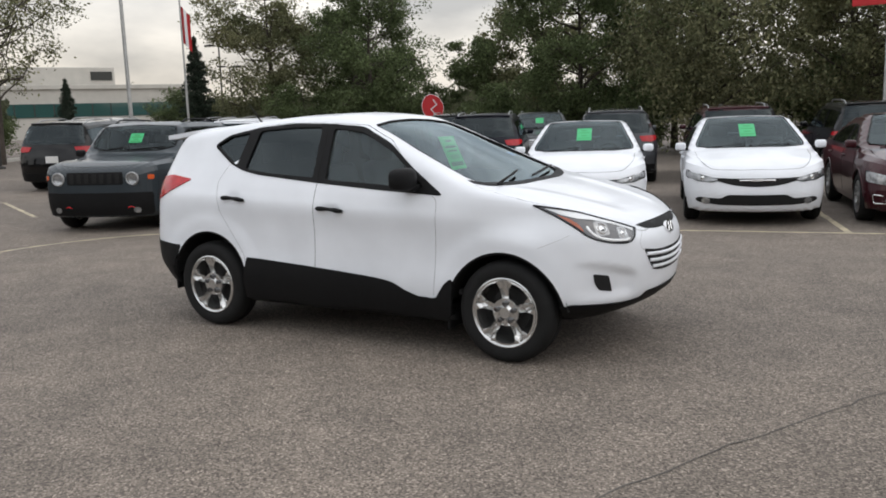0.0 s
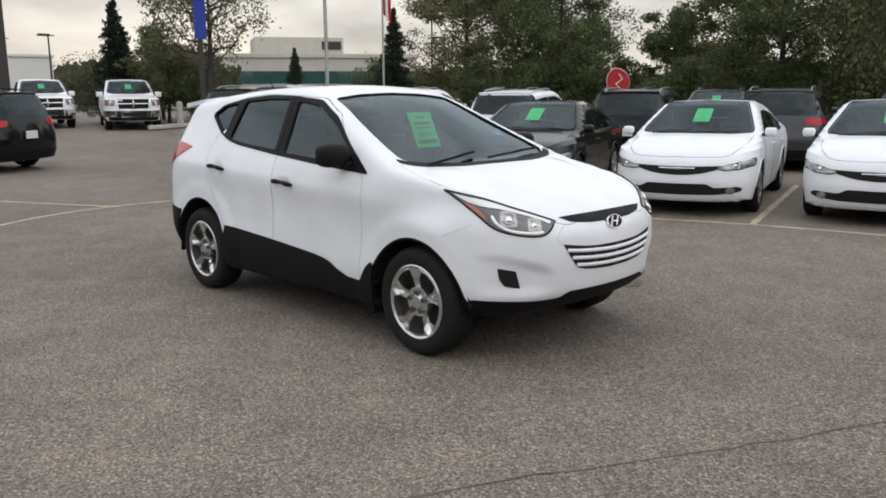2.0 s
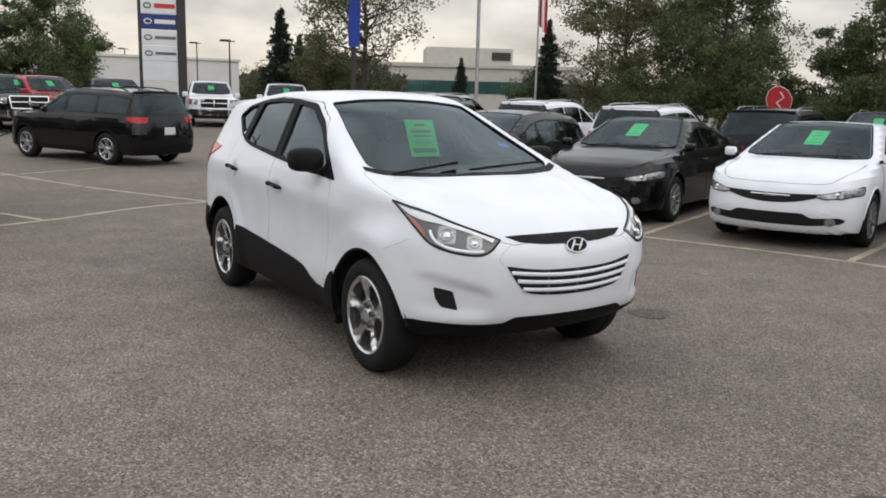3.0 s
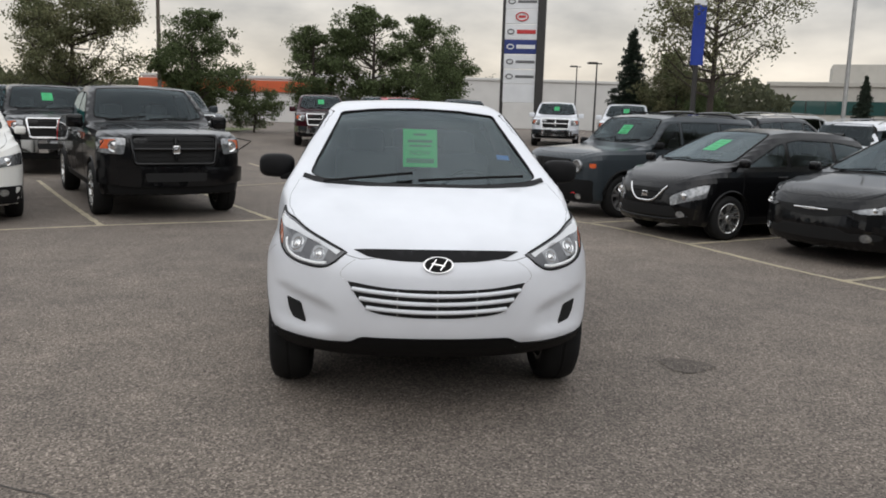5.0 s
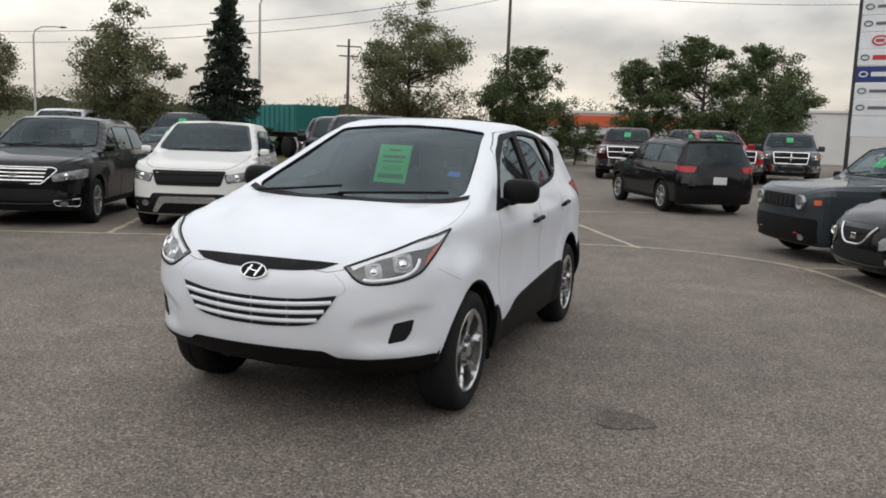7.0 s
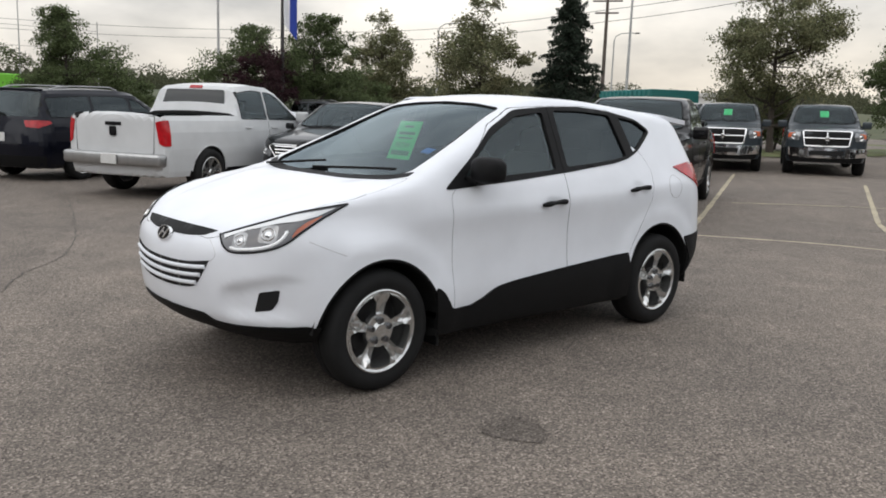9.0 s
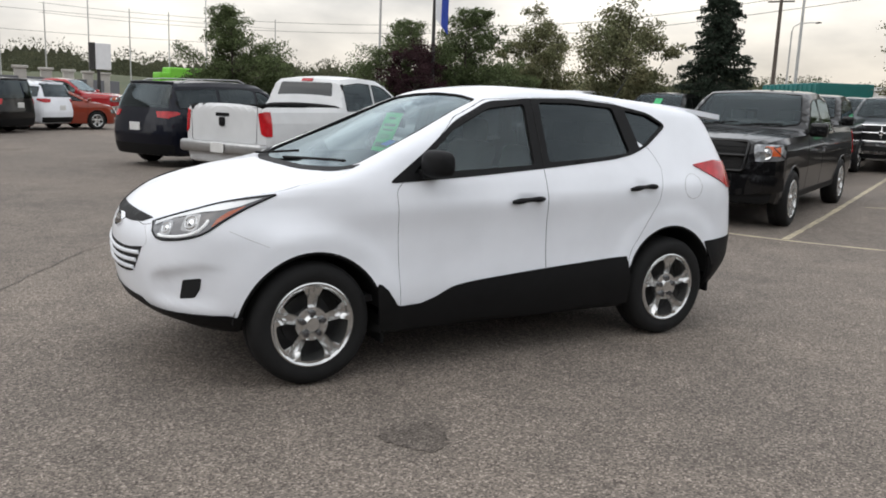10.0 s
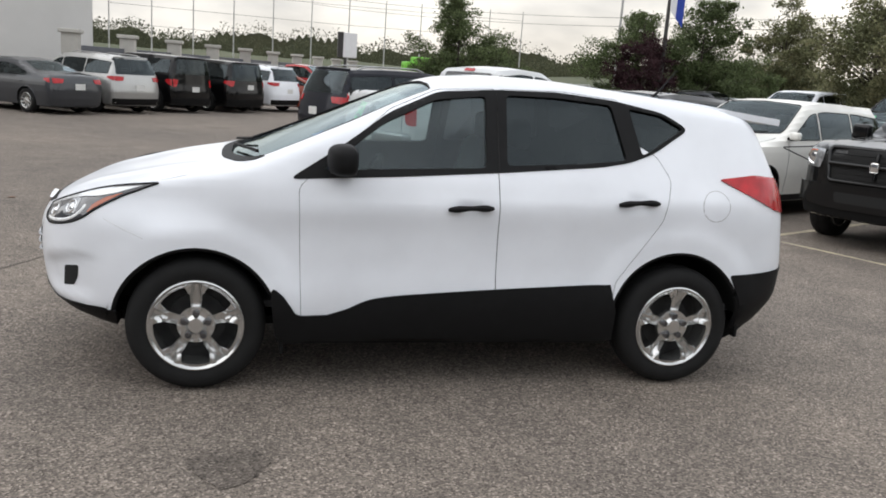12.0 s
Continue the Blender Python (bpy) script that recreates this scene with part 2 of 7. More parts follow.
def smooth_line(points, n=6, closed=False):
    """Catmull-Rom through the points."""
    p = [np.array(q, float) for q in points]
    k, out = len(p), []
    for i in range(k if closed else k - 1):
        a, b = p[i], p[(i + 1) % k]
        z = p[i - 1] if closed or i else a * 2 - b
        c = p[(i + 2) % k] if closed or i + 2 < k else b * 2 - a
        for j in range(n):
            t = j / n
            out.append(0.5 * (2 * a + (b - z) * t + (2 * z - 5 * a + 4 * b - c) * t * t + (3 * a - z - 3 * b + c) * t ** 3))
    if not closed:
        out.append(p[-1])
    return [tuple(q) for q in out]


def soft_table(keys, sigma, step=0.01):
    """A dense table through keys of (u, value), smoothed."""
    k = sorted(keys)
    u = np.arange(k[0][0] - 0.5, k[-1][0] + 0.5, step)
    v = np.interp(u, [q[0] for q in k], [q[1] for q in k])
    w = np.exp(-0.5 * (np.arange(-40, 41) * step / sigma) ** 2)
    v = np.convolve(np.pad(v, 40, mode="edge"), w / w.sum(), mode="valid")
    return u, v


def smax(a, b, k):
    h = np.maximum(k - np.abs(a - b), 0)
    return np.maximum(a, b) + h * h / (4 * k)


class Body:
    """A car body as a smooth closed surface: side, top, front, rear and floor forms blended with round edges."""

    def __init__(self, prof, width, front, rear, floor, crown=(0.12, 0.05), split=0.5, plan_f=(0.21, 0.74), plan_r=(0.12, 0.3), k_top=(0.09, 0.05), k_end=0.12, axis=None, taper=0.05, sharp=0.05, relief=None, hood=None, face=None):
        self.relief, self.hood, self.face = relief, hood, face
        self.tab, self.wid = soft_table(prof, sharp), soft_table(width, 0.03)
        self.fro, self.rea = soft_table(front, 0.03), soft_table(rear, 0.03)
        self.slope = np.gradient(self.tab[1], self.tab[0])
        self.floor, self.crown, self.pf, self.pr, self.kt, self.ke, self.taper = floor, crown, plan_f, plan_r, k_top, k_end, taper
        self.split = split
        self.x1, self.x0 = max(q[1] for q in front), min(q[1] for q in rear)
        self.ax = axis or (self.x0 + 0.55, self.x1 - 0.75, 0.72)

    def field(self, p):
        x, y, z = p[..., 0], np.abs(p[..., 1]), p[..., 2]
        u = np.clip((x - self.split) / 0.6, 0, 1)
        crown, kt = self.crown[0] + (self.crown[1] - self.crown[0]) * u, self.kt[0] + (self.kt[1] - self.kt[0]) * u
        top = (z - np.interp(x, *self.tab) + crown * y * y) / np.sqrt(1 + np.interp(x, self.tab[0], self.slope) ** 2)
        rear_u = np.clip((-x - 0.6) / (-self.x0 - 0.6), 0, 1.2)
        side = (y - np.interp(z, *self.wid) + self.taper * rear_u ** 2 * (0.4 + np.clip((z - 0.9) * 2, 0, 1))) * 0.95
        if self.relief:
            side = side - self.relief(x, z)
        if self.hood:
            top = top - self.hood(x, y)
        f = smax(top, side, kt)
        nose = self.face(y, z) if self.face else 0.0
        f = smax(f, (x - np.interp(z, *self.fro) + nose + self.pf[0] * y ** 2 + self.pf[1] * y ** 6) * 0.85, self.ke)
        f = smax(f, (np.interp(z, *self.rea) - x + self.pr[0] * y ** 2 + self.pr[1] * y ** 6) * 0.85, self.ke)
        return smax(f, self.floor - z, 0.05)

    def normal(self, p):
        e, g = 0.02, np.zeros_like(p)
        for i in range(3):
            d = np.zeros(3)
            d[i] = e
            g[..., i] = self.field(p + d) - self.field(p - d)
        return g / (np.linalg.norm(g, axis=-1, keepdims=True) + 1e-9)

    def shell(self, rings=90, spokes=96, caps=26):
        x0, x1, zc = self.ax
        a = np.linspace(0, 2 * np.pi, spokes, endpoint=False)
        o, d = [], []
        for b in np.linspace(0, np.pi / 2, caps, endpoint=False)[1:]:
            o.append(np.tile((x0, 0, zc), (spokes, 1)))
            d.append(np.stack([np.full(spokes, -np.cos(b)), np.sin(b) * np.cos(a), np.sin(b) * np.sin(a)], 1))
        for x in np.linspace(x0, x1, rings):
            o.append(np.tile((x, 0, zc), (spokes, 1)))
            d.append(np.stack([np.zeros(spokes), np.cos(a), np.sin(a)], 1))
        for b in np.linspace(np.pi / 2, 0, caps, endpoint=False)[1:]:
            o.append(np.tile((x1, 0, zc), (spokes, 1)))
            d.append(np.stack([np.full(spokes, np.cos(b)), np.sin(b) * np.cos(a), np.sin(b) * np.sin(a)], 1))
        k = len(o)
        o = np.concatenate(o + [np.array([(x0, 0, zc), (x1, 0, zc)])])
        d = np.concatenate(d + [np.array([(-1.0, 0, 0), (1.0, 0, 0)])])
        lo, hi = np.zeros(len(o)), np.full(len(o), 2.6)
        for _ in range(26):
            mid = (lo + hi) / 2
            inside = self.field(o + d * mid[:, None]) < 0
            lo, hi = np.where(inside, mid, lo), np.where(inside, hi, mid)
        v = o + d * lo[:, None]
        n = spokes
        f = [(i * n + j, (i + 1) * n + j, (i + 1) * n + (j + 1) % n, i * n + (j + 1) % n) for i in range(k - 1) for j in range(n)]
        f += [(k * n, j, (j + 1) % n) for j in range(n)]
        f += [(k * n + 1, (k - 1) * n + (j + 1) % n, (k - 1) * n + j) for j in range(n)]
        return v, f

    def onto(self, p, way, mark=False):
        """Points seen along -way, laid on the surface; mark: also which of them met it."""
        p, way = np.array(p, float), np.array(way, float) / np.linalg.norm(way)
        s = np.linspace(3.2, -1.0, 120)
        vals = self.field(p[None] + way * s[:, None, None])
        hit = (vals < 0).argmax(0)
        met = (vals < 0).any(0)
        hit = np.clip(hit, 1, len(s) - 1)
        hi, lo = s[hit - 1], s[hit]
        for _ in range(18):
            mid = (lo + hi) / 2
            inside = self.field(p + way * mid[:, None]) < 0
            lo, hi = np.where(inside, mid, lo), np.where(inside, hi, mid)
        return (p + way * lo[:, None], met) if mark else p + way * lo[:, None]

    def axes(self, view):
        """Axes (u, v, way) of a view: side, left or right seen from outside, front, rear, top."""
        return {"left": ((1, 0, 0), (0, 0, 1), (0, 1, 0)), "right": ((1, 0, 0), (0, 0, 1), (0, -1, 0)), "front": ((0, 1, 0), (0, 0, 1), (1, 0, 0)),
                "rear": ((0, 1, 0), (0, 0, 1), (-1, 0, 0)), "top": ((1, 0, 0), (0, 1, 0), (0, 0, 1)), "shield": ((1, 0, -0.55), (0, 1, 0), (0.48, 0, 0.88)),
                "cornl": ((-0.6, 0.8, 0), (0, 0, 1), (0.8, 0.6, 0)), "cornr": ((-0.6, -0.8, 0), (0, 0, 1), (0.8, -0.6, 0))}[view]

    def line(self, pts, view, out=0.0):
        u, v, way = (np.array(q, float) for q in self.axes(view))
        q = np.array(pts, float)
        p = self.onto(q[:, :1] * u + q[:, 1:] * v, way)
        return p + self.normal(p) * out

    def patch(self, outline, view, out=0.003, thick=0.012, cell=0.06, holes=()):
        """A thin piece of the surface within an outline drawn in a view, with holes left open."""
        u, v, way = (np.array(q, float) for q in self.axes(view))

        def dense(ring):
            q, pts = np.array(ring, float), []
            for i in range(len(q)):
                a, b = q[i], q[(i + 1) % len(q)]
                k = max(1, int(np.linalg.norm(b - a) / cell))
                pts += [tuple(a + (b - a) * j / k) for j in range(k)]
            return np.array(pts)

        def within(ring, c):
            a, b = ring, np.roll(ring, -1, 0)
            return (((a[:, 1] > c[1]) != (b[:, 1] > c[1])) & (c[0] < (b[:, 0] - a[:, 0]) * (c[1] - a[:, 1]) / (b[:, 1] - a[:, 1] + 1e-12) + a[:, 0])).sum() % 2 == 1

        rings = [dense(r) for r in (outline, *holes)]
        rim = np.concatenate(rings)
        lo, hi = rings[0].min(0), rings[0].max(0)
        inner = [(gx, gy) for gx in np.arange(lo[0] + cell * 0.5, hi[0], cell) for gy in np.arange(lo[1] + cell * 0.5, hi[1], cell)
                 if np.min(np.linalg.norm(rim - (gx, gy), axis=1)) > cell * 0.35 and within(rings[0], (gx, gy))]
        edges, o = [], 0
        for r in rings:
            edges += [(o + i, o + (i + 1) % len(r)) for i in range(len(r))]
            o += len(r)
        made = delaunay([Vector(q) for q in list(map(tuple, rim)) + inner], edges, [], 0, 1e-5)
        q = np.array([tuple(w) for w in made[0]])
        p, met = self.onto(q[:, :1] * u + q[:, 1:] * v, way, True)
        flip = np.dot(np.cross(u, v), way) < 0
        fs = []
        for f in made[2]:
            c = q[list(f)].mean(0)
            if not within(rings[0], c) or any(within(r, c) for r in rings[1:]) or not met[list(f)].all():
                continue
            a, b, d = q[f[0]], q[f[1]], q[f[2]]
            area = (b[0] - a[0]) * (d[1] - a[1]) - (b[1] - a[1]) * (d[0] - a[0])
            size3 = max(np.linalg.norm(p[f[i]] - p[f[i - 1]]) for i in range(3))
            if size3 > 0.5 + cell * 3:
                continue
            fs.append(tuple(f) if (area > 0) != flip else tuple(f)[::-1])
        if fs:
            group = list(range(len(p)))

            def root(i):
                while group[i] != i:
                    group[i] = group[group[i]]
                    i = group[i]
                return i

            for f in fs:
                for i in f[1:]:
                    group[root(i)] = root(f[0])
            roots = [root(f[0]) for f in fs]
            best = max(set(roots), key=roots.count)
            fs = [f for f, r in zip(fs, roots) if r == best]
        used = sorted({i for f in fs for i in f})
        place = {i: k for k, i in enumerate(used)}
        fs = [tuple(place[i] for i in f) for f in fs]
        p = p[used]
        nor = self.normal(p)
        m = len(p)
        count = {(f[i], f[(i + 1) % 3]) for f in fs for i in range(3)}
        fs += [(a, a + m, b + m, b) for a, b in count if (b, a) not in count]
        return np.concatenate([p + nor * out, p - nor * (thick - out)]), fs



# ---------------------------------------------------------------- solid tools
def carve(verts, faces, steps, solver="MANIFOLD"):
    """A closed mesh carved by closed cutters, each (verts, faces, operation). Returns verts and faces."""
    def temp(v, f):
        me = bpy.data.meshes.new("temp")
        me.from_pydata([tuple(map(float, q)) for q in v], [], [tuple(map(int, q)) for q in f])
        bm = bmesh.new()
        bm.from_mesh(me)
        bmesh.ops.recalc_face_normals(bm, faces=bm.faces)
        bm.to_mesh(me)
        bm.free()
        return new("temp", me)
    me = bpy.data.meshes.new("temp")
    me.from_pydata([tuple(map(float, q)) for q in verts], [], [tuple(map(int, q)) for q in faces])
    ob = new("temp", me)
    cutters = []
    for v, f, op in steps:
        c = temp(v, f)
        cutters.append(c)
        m = ob.modifiers.new("cut", "BOOLEAN")
        m.operation, m.object, m.solver = op, c, solver
    done = bpy.data.meshes.new_from_object(ob.evaluated_get(bpy.context.evaluated_depsgraph_get()))
    v = np.zeros(len(done.vertices) * 3)
    done.vertices.foreach_get("co", v)
    f = [tuple(p.vertices) for p in done.polygons]
    for o in (ob, *cutters):
        bpy.data.meshes.remove(o.data)
    bpy.data.meshes.remove(done)
    return v.reshape(-1, 3), f


def prism(outline, view, a, b):
    """A closed prism over an outline: view left (x, z; along y), top (x, y; along z), front (y, z; along x)."""
    q = np.array(outline, float)
    n = len(q)
    def at(d):
        c = np.full(n, float(d))
        return {"left": np.stack([q[:, 0], c, q[:, 1]], 1), "top": np.stack([q[:, 0], q[:, 1], c], 1), "front": np.stack([c, q[:, 0], q[:, 1]], 1)}[view]
    return np.concatenate([at(a), at(b)]), [tuple(range(n)), tuple(range(n, 2 * n))[::-1]] + [(i, (i + 1) % n, n + (i + 1) % n, n + i) for i in range(n)]


def grown(outline, d):
    """The outline moved outward by d."""
    q = np.array(outline, float)
    e = np.roll(q, -1, 0) - np.roll(q, 1, 0)
    nrm = np.stack([e[:, 1], -e[:, 0]], 1)
    nrm /= np.linalg.norm(nrm, axis=1)[:, None] + 1e-9
    area = np.sum(q[:, 0] * np.roll(q[:, 1], -1) - q[:, 1] * np.roll(q[:, 0], -1))
    return q + nrm * (d if area > 0 else -d)


def surface_part(name, body, verts, faces, mats, parent, label="", wells=(), dark_below=0.0):
    """A painted piece with its shading taken from the body's own surface; wheel wells, inner faces, cut edges and the
    low underside take the second material.
    """
    me = bpy.data.meshes.new(name)
    me.from_pydata([tuple(map(float, q)) for q in verts], [], [tuple(map(int, q)) for q in faces])
    for m in mats:
        me.materials.append(m)
    v = np.array(verts, float)
    nor = body.normal(v)
    on = np.abs(body.field(v)) < 0.006
    loops = []
    index, smooth = np.zeros(len(me.polygons), int), np.ones(len(me.polygons), bool)
    for p in me.polygons:
        fn = np.array(p.normal)
        c = np.array(p.center)
        outside = 0
        for i in p.vertices:
            if on[i] and np.dot(nor[i], fn) > 0.72:
                loops.append(tuple(nor[i]))
                outside += 1
            else:
                loops.append(tuple(fn))
        # inner faces and cut edges go near-black, which paints the gaps' shade
        if wells and not on[list(p.vertices)].all():
            index[p.index] = 1
        if c[2] < dark_below:
            index[p.index] = 1
        if len(mats) > 1 and c[2] < body.floor + 0.05 and fn[2] < -0.97:
            index[p.index] = 1
    me.polygons.foreach_set("use_smooth", smooth)
    me.polygons.foreach_set("material_index", index)
    me.normals_split_custom_set(loops)
    me.update()
    ob = new(name, me)
    ob.parent = parent
    if label:
        tagged(ob, label)
    return ob


# ---------------------------------------------------------------- wheels
WHEELS = {}


def wheel_cover(R, w):
    """A pressed cover: five broad spokes with a groove along each, and five rounded openings between them. Verts and faces."""
    def arc(r, a0, a1, k):
        return [(r * math.cos(a), r * math.sin(a)) for a in np.linspace(a0, a1, k)]
    rings = [arc(R, 0, 2 * math.pi, 91)[:-1]]
    for i in range(5):
        c = 2 * math.pi * (i + 0.5) / 5 + math.pi / 2
        rings.append(rounded(arc(R * 0.915, c - 0.35, c + 0.35, 7) + arc(R * 0.70, c + 0.44, c + 0.44, 1) + arc(R * 0.40, c + 0.36, c - 0.36, 3) + arc(R * 0.70, c - 0.44, c - 0.44, 1), R * 0.04, 3))
    inner = [(r * math.cos(a), r * math.sin(a)) for r in np.linspace(0.1, 0.97, 16) * R for a in np.linspace(0, 2 * math.pi, 70, endpoint=False)]
    def within(ring, p):
        a = np.array(ring, float)
        b = np.roll(a, -1, 0)
        return (((a[:, 1] > p[1]) != (b[:, 1] > p[1])) & (p[0] < (b[:, 0] - a[:, 0]) * (p[1] - a[:, 1]) / (b[:, 1] - a[:, 1] + 1e-12) + a[:, 0])).sum() % 2 == 1
    rim = np.array([q for r in rings for q in r])
    inner = [q for q in inner if np.min(np.linalg.norm(rim - q, axis=1)) > R * 0.03]
    edges, o = [], 0
    for r in rings:
        edges += [(o + i, o + (i + 1) % len(r)) for i in range(len(r))]
        o += len(r)
    made = delaunay([Vector(q) for q in list(map(tuple, rim)) + inner], edges, [], 0, 1e-6)
    p = np.array([tuple(q) for q in made[0]])
    fs = [tuple(f) for f in made[2] if not any(within(r, p[list(f)].mean(0)) for r in rings[1:])]
    t, a = np.hypot(p[:, 0], p[:, 1]) / R, np.arctan2(p[:, 1], p[:, 0])
    off = (a - math.pi / 2 + math.pi / 5) % (2 * math.pi / 5) - math.pi / 5
    across = np.abs(off) * t
    step = lambda e0, e1, v: np.clip((v - e0) / (e1 - e0), 0, 1) ** 2 * (3 - 2 * np.clip((v - e0) / (e1 - e0), 0, 1))
    dep = w * (0.37 + 0.09 * t - 0.04 * np.sin(math.pi * t))
    dep = dep - 0.026 * step(0.13, 0.07, across) * step(0.26, 0.5, t) + 0.004 * step(0.05, 0.12, across) * step(0.24, 0.16, across) * step(0.3, 0.4, t)
    dep = dep + 0.010 * step(0.045, 0.0, across) * step(0.45, 0.6, t) * step(0.93, 0.8, t)
    dep = dep - 0.010 * step(0.95, 1.0, t)
    n = len(p)
    v = np.concatenate([np.stack([p[:, 0], dep, p[:, 1]], 1), np.stack([p[:, 0], dep - 0.014, p[:, 1]], 1)])
    count = {(f[i], f[(i + 1) % 3]) for f in fs for i in range(3)}
    walls = [(y, x, x + n, y + n) for x, y in count if (y, x) not in count]
    return v, [f[::-1] for f in fs] + walls


def wheel(parent, x, y, r, side, style="five", rim_mat="alloy", width=0.22):
    """A wheel whose outer face looks along side (+1: +y). Parts: tyre, rim, hub cap."""
    key = (round(r, 3), style, rim_mat, round(width, 2))
    if key not in WHEELS:
        rr, w = r * (0.675 if style == 'flare' else 0.655), width
        tyre = lathe([(rr, -w * 0.42), (r * 0.86, -w * 0.5), (r * 0.95, -w * 0.43), (r * 0.99, -w * 0.30), (r, -w * 0.15), (r, -w * 0.04), (r * 0.985, -w * 0.03), (r * 0.985, w * 0.03), (r, w * 0.04), (r, w * 0.15), (r * 0.99, w * 0.30), (r * 0.95, w * 0.43), (r * 0.86, w * 0.5), (r * 0.76, w * 0.49), (rr * 1.02, w * 0.44), (rr, w * 0.4)], 56)
        pieces = [lathe([(rr, -w * 0.4), (rr * 1.015, w * 0.46), (rr * 0.985, w * 0.475), (rr * 0.93, w * 0.43), (rr * 0.9, w * 0.2), (rr * 0.9, -w * 0.4)], 56)]
        n = {"five": 5, "flare": 5, "ten": 10, "seven": 7}.get(style, 5)
        twin = style == "five"
        for i in range(n):
            a0 = 2 * math.pi * i / n + math.pi / 2
            for off in ((-1, 1) if twin else (0,)):
                inner, outer_ = off * 0.30 / n * 2, off * 0.62 / n * 2
                hw0, hw1 = {"five": (0.085, 0.10), "flare": (0.20, 0.33)}.get(style, (0.10, 0.085))
                q = []
                cols = ((-1, -0.05), (-0.85, 0.004), (-0.45, 0.012), (0, -0.030 if style == "flare" else 0.012), (0.45, 0.012), (0.85, 0.004), (1, -0.05))
                for k in range(9):
                    t = k / 8
                    rad = rr * (0.2 + 0.76 * t)
                    ang = a0 + inner + (outer_ - inner) * t
                    hw = rr * (hw0 + (hw1 - hw0) * (t ** 2.2 if style == "flare" else t) - (0.075 * math.sin(math.pi * min(t * 1.25, 1)) if style == "flare" else 0))
                    dep = w * (0.36 + 0.10 * t - 0.10 * math.sin(math.pi * t) * 0.4)
                    ca, sa = math.cos(ang), math.sin(ang)
                    for s, dy in cols:
                        spread = s * hw / rad if style == "flare" else 0
                        if style == "flare":
                            q.append((rad * math.cos(ang + spread), dep + dy * (0.4 + 0.6 * t if abs(s) < 1 else 1), rad * math.sin(ang + spread)))
                        else:
                            q.append((rad * ca - s * hw * sa, dep + dy * (1 if abs(s) == 1 else 0.4), rad * sa + s * hw * ca))
                f = [(k * 7 + j, k * 7 + j + 1, k * 7 + j + 8, k * 7 + j + 7) for k in range(8) for j in range(6)]
                pieces.append((q, f))
        if style == "flare":
            pieces = [pieces[0], wheel_cover(rr * 0.97, w)]
        hub = lathe([(0.0001, w * 0.44), (rr * 0.16, w * 0.44), (rr * 0.20, w * 0.40), (rr * 0.24, w * 0.36), (rr * 0.24, w * 0.1), (0.0001, w * 0.1)], 24)
        nuts = []
        for i in range(5):
            a = 2 * math.pi * i / 5 + math.pi / 2
            v, f = lathe([(0.0001, w * 0.43), (0.008, w * 0.43), (0.010, w * 0.46), (0.018, w * 0.45), (0.018, w * 0.3), (0.0001, w * 0.3)], 10)
            nuts.append(mesh("wheel_nut", v + np.array((math.cos(a) * rr * 0.27, 0.0, math.sin(a) * rr * 0.27)), f, M["nut"], True))
        ring = lathe([(rr * 0.20, w * 0.37), (rr * 0.40, w * 0.365), (rr * 0.40, w * 0.2), (rr * 0.2, w * 0.2)], 28)
        back = lathe([(0.0001, -w * 0.05), (rr * 0.62, -w * 0.05), (rr * 0.62, -w * 0.12), (rr * 0.91, -w * 0.2), (rr * 0.91, -w * 0.3), (0.0001, -w * 0.3)], 32)
        WHEELS[key] = [mesh("tyre", *tyre, M["rubber"], True), mesh("rim", *join(*pieces, ring), M[rim_mat], True), mesh("hub_cap", *hub, M[rim_mat], True), mesh("brake_disc", *back, M["disc"], True)] + (nuts if style == "flare" else [])
        for me in WHEELS[key][:3]:
            me.set_sharp_from_angle(angle=radians(38))
    top = new("wheel", WHEELS[key][0])
    top.parent = parent
    top.matrix_basis = pose(x, y, r, 0, 0, 0 if side > 0 else 180)
    for me in WHEELS[key][1:]:
        o = new(me.name, me)
        o.parent = top
    return top


# ---------------------------------------------------------------- the white crossover in the middle of the yard
def soft_step(a, b, v):
    t = np.clip((v - a) / (b - a), 0, 1)
    return t * t * (3 - 2 * t)


def hero_relief(x, z):
    """Shoulder crease, the scoops behind the door handles, and the flared wheel arches."""
    d = z - (1.0 - 0.045 * x)
    crease = 0.009 * np.exp(-(d / np.where(d > 0, 0.045, 0.09)) ** 2) * soft_step(1.3, 0.6, x) * soft_step(-1.9, -1.5, x)
    flare = 0
    for ax, az in ((1.32, 0.337), (-1.30, 0.37)):
        flare = flare + 0.016 * soft_step(0.60, 0.47, np.hypot(x - ax, z - az)) * soft_step(1.0, 0.85, z)
    narrow = 0.075 * soft_step(1.0, 1.6, x) * soft_step(0.80, 1.0, z)
    scoop = 0
    for hx, hz in ((-0.055, 0.995), (-1.005, 1.05)):
        scoop = scoop + 0.016 * np.clip(1 - ((x - hx) / 0.085) ** 2 - ((z - hz) / 0.034) ** 2, 0, 1)
    return crease + flare - narrow - scoop


def hero_face(y, z):
    """The pockets round the fog lamps, with a sharp blade above each."""
    blade = 0.56 + 0.124 * np.clip((y - 0.466) / 0.324, 0, 1) ** 0.7
    return 0.030 * soft_step(blade + 0.022, blade - 0.030, z) * soft_step(0.43, 0.52, z) * soft_step(0.47, 0.60, y) * soft_step(0.88, 0.78, y)


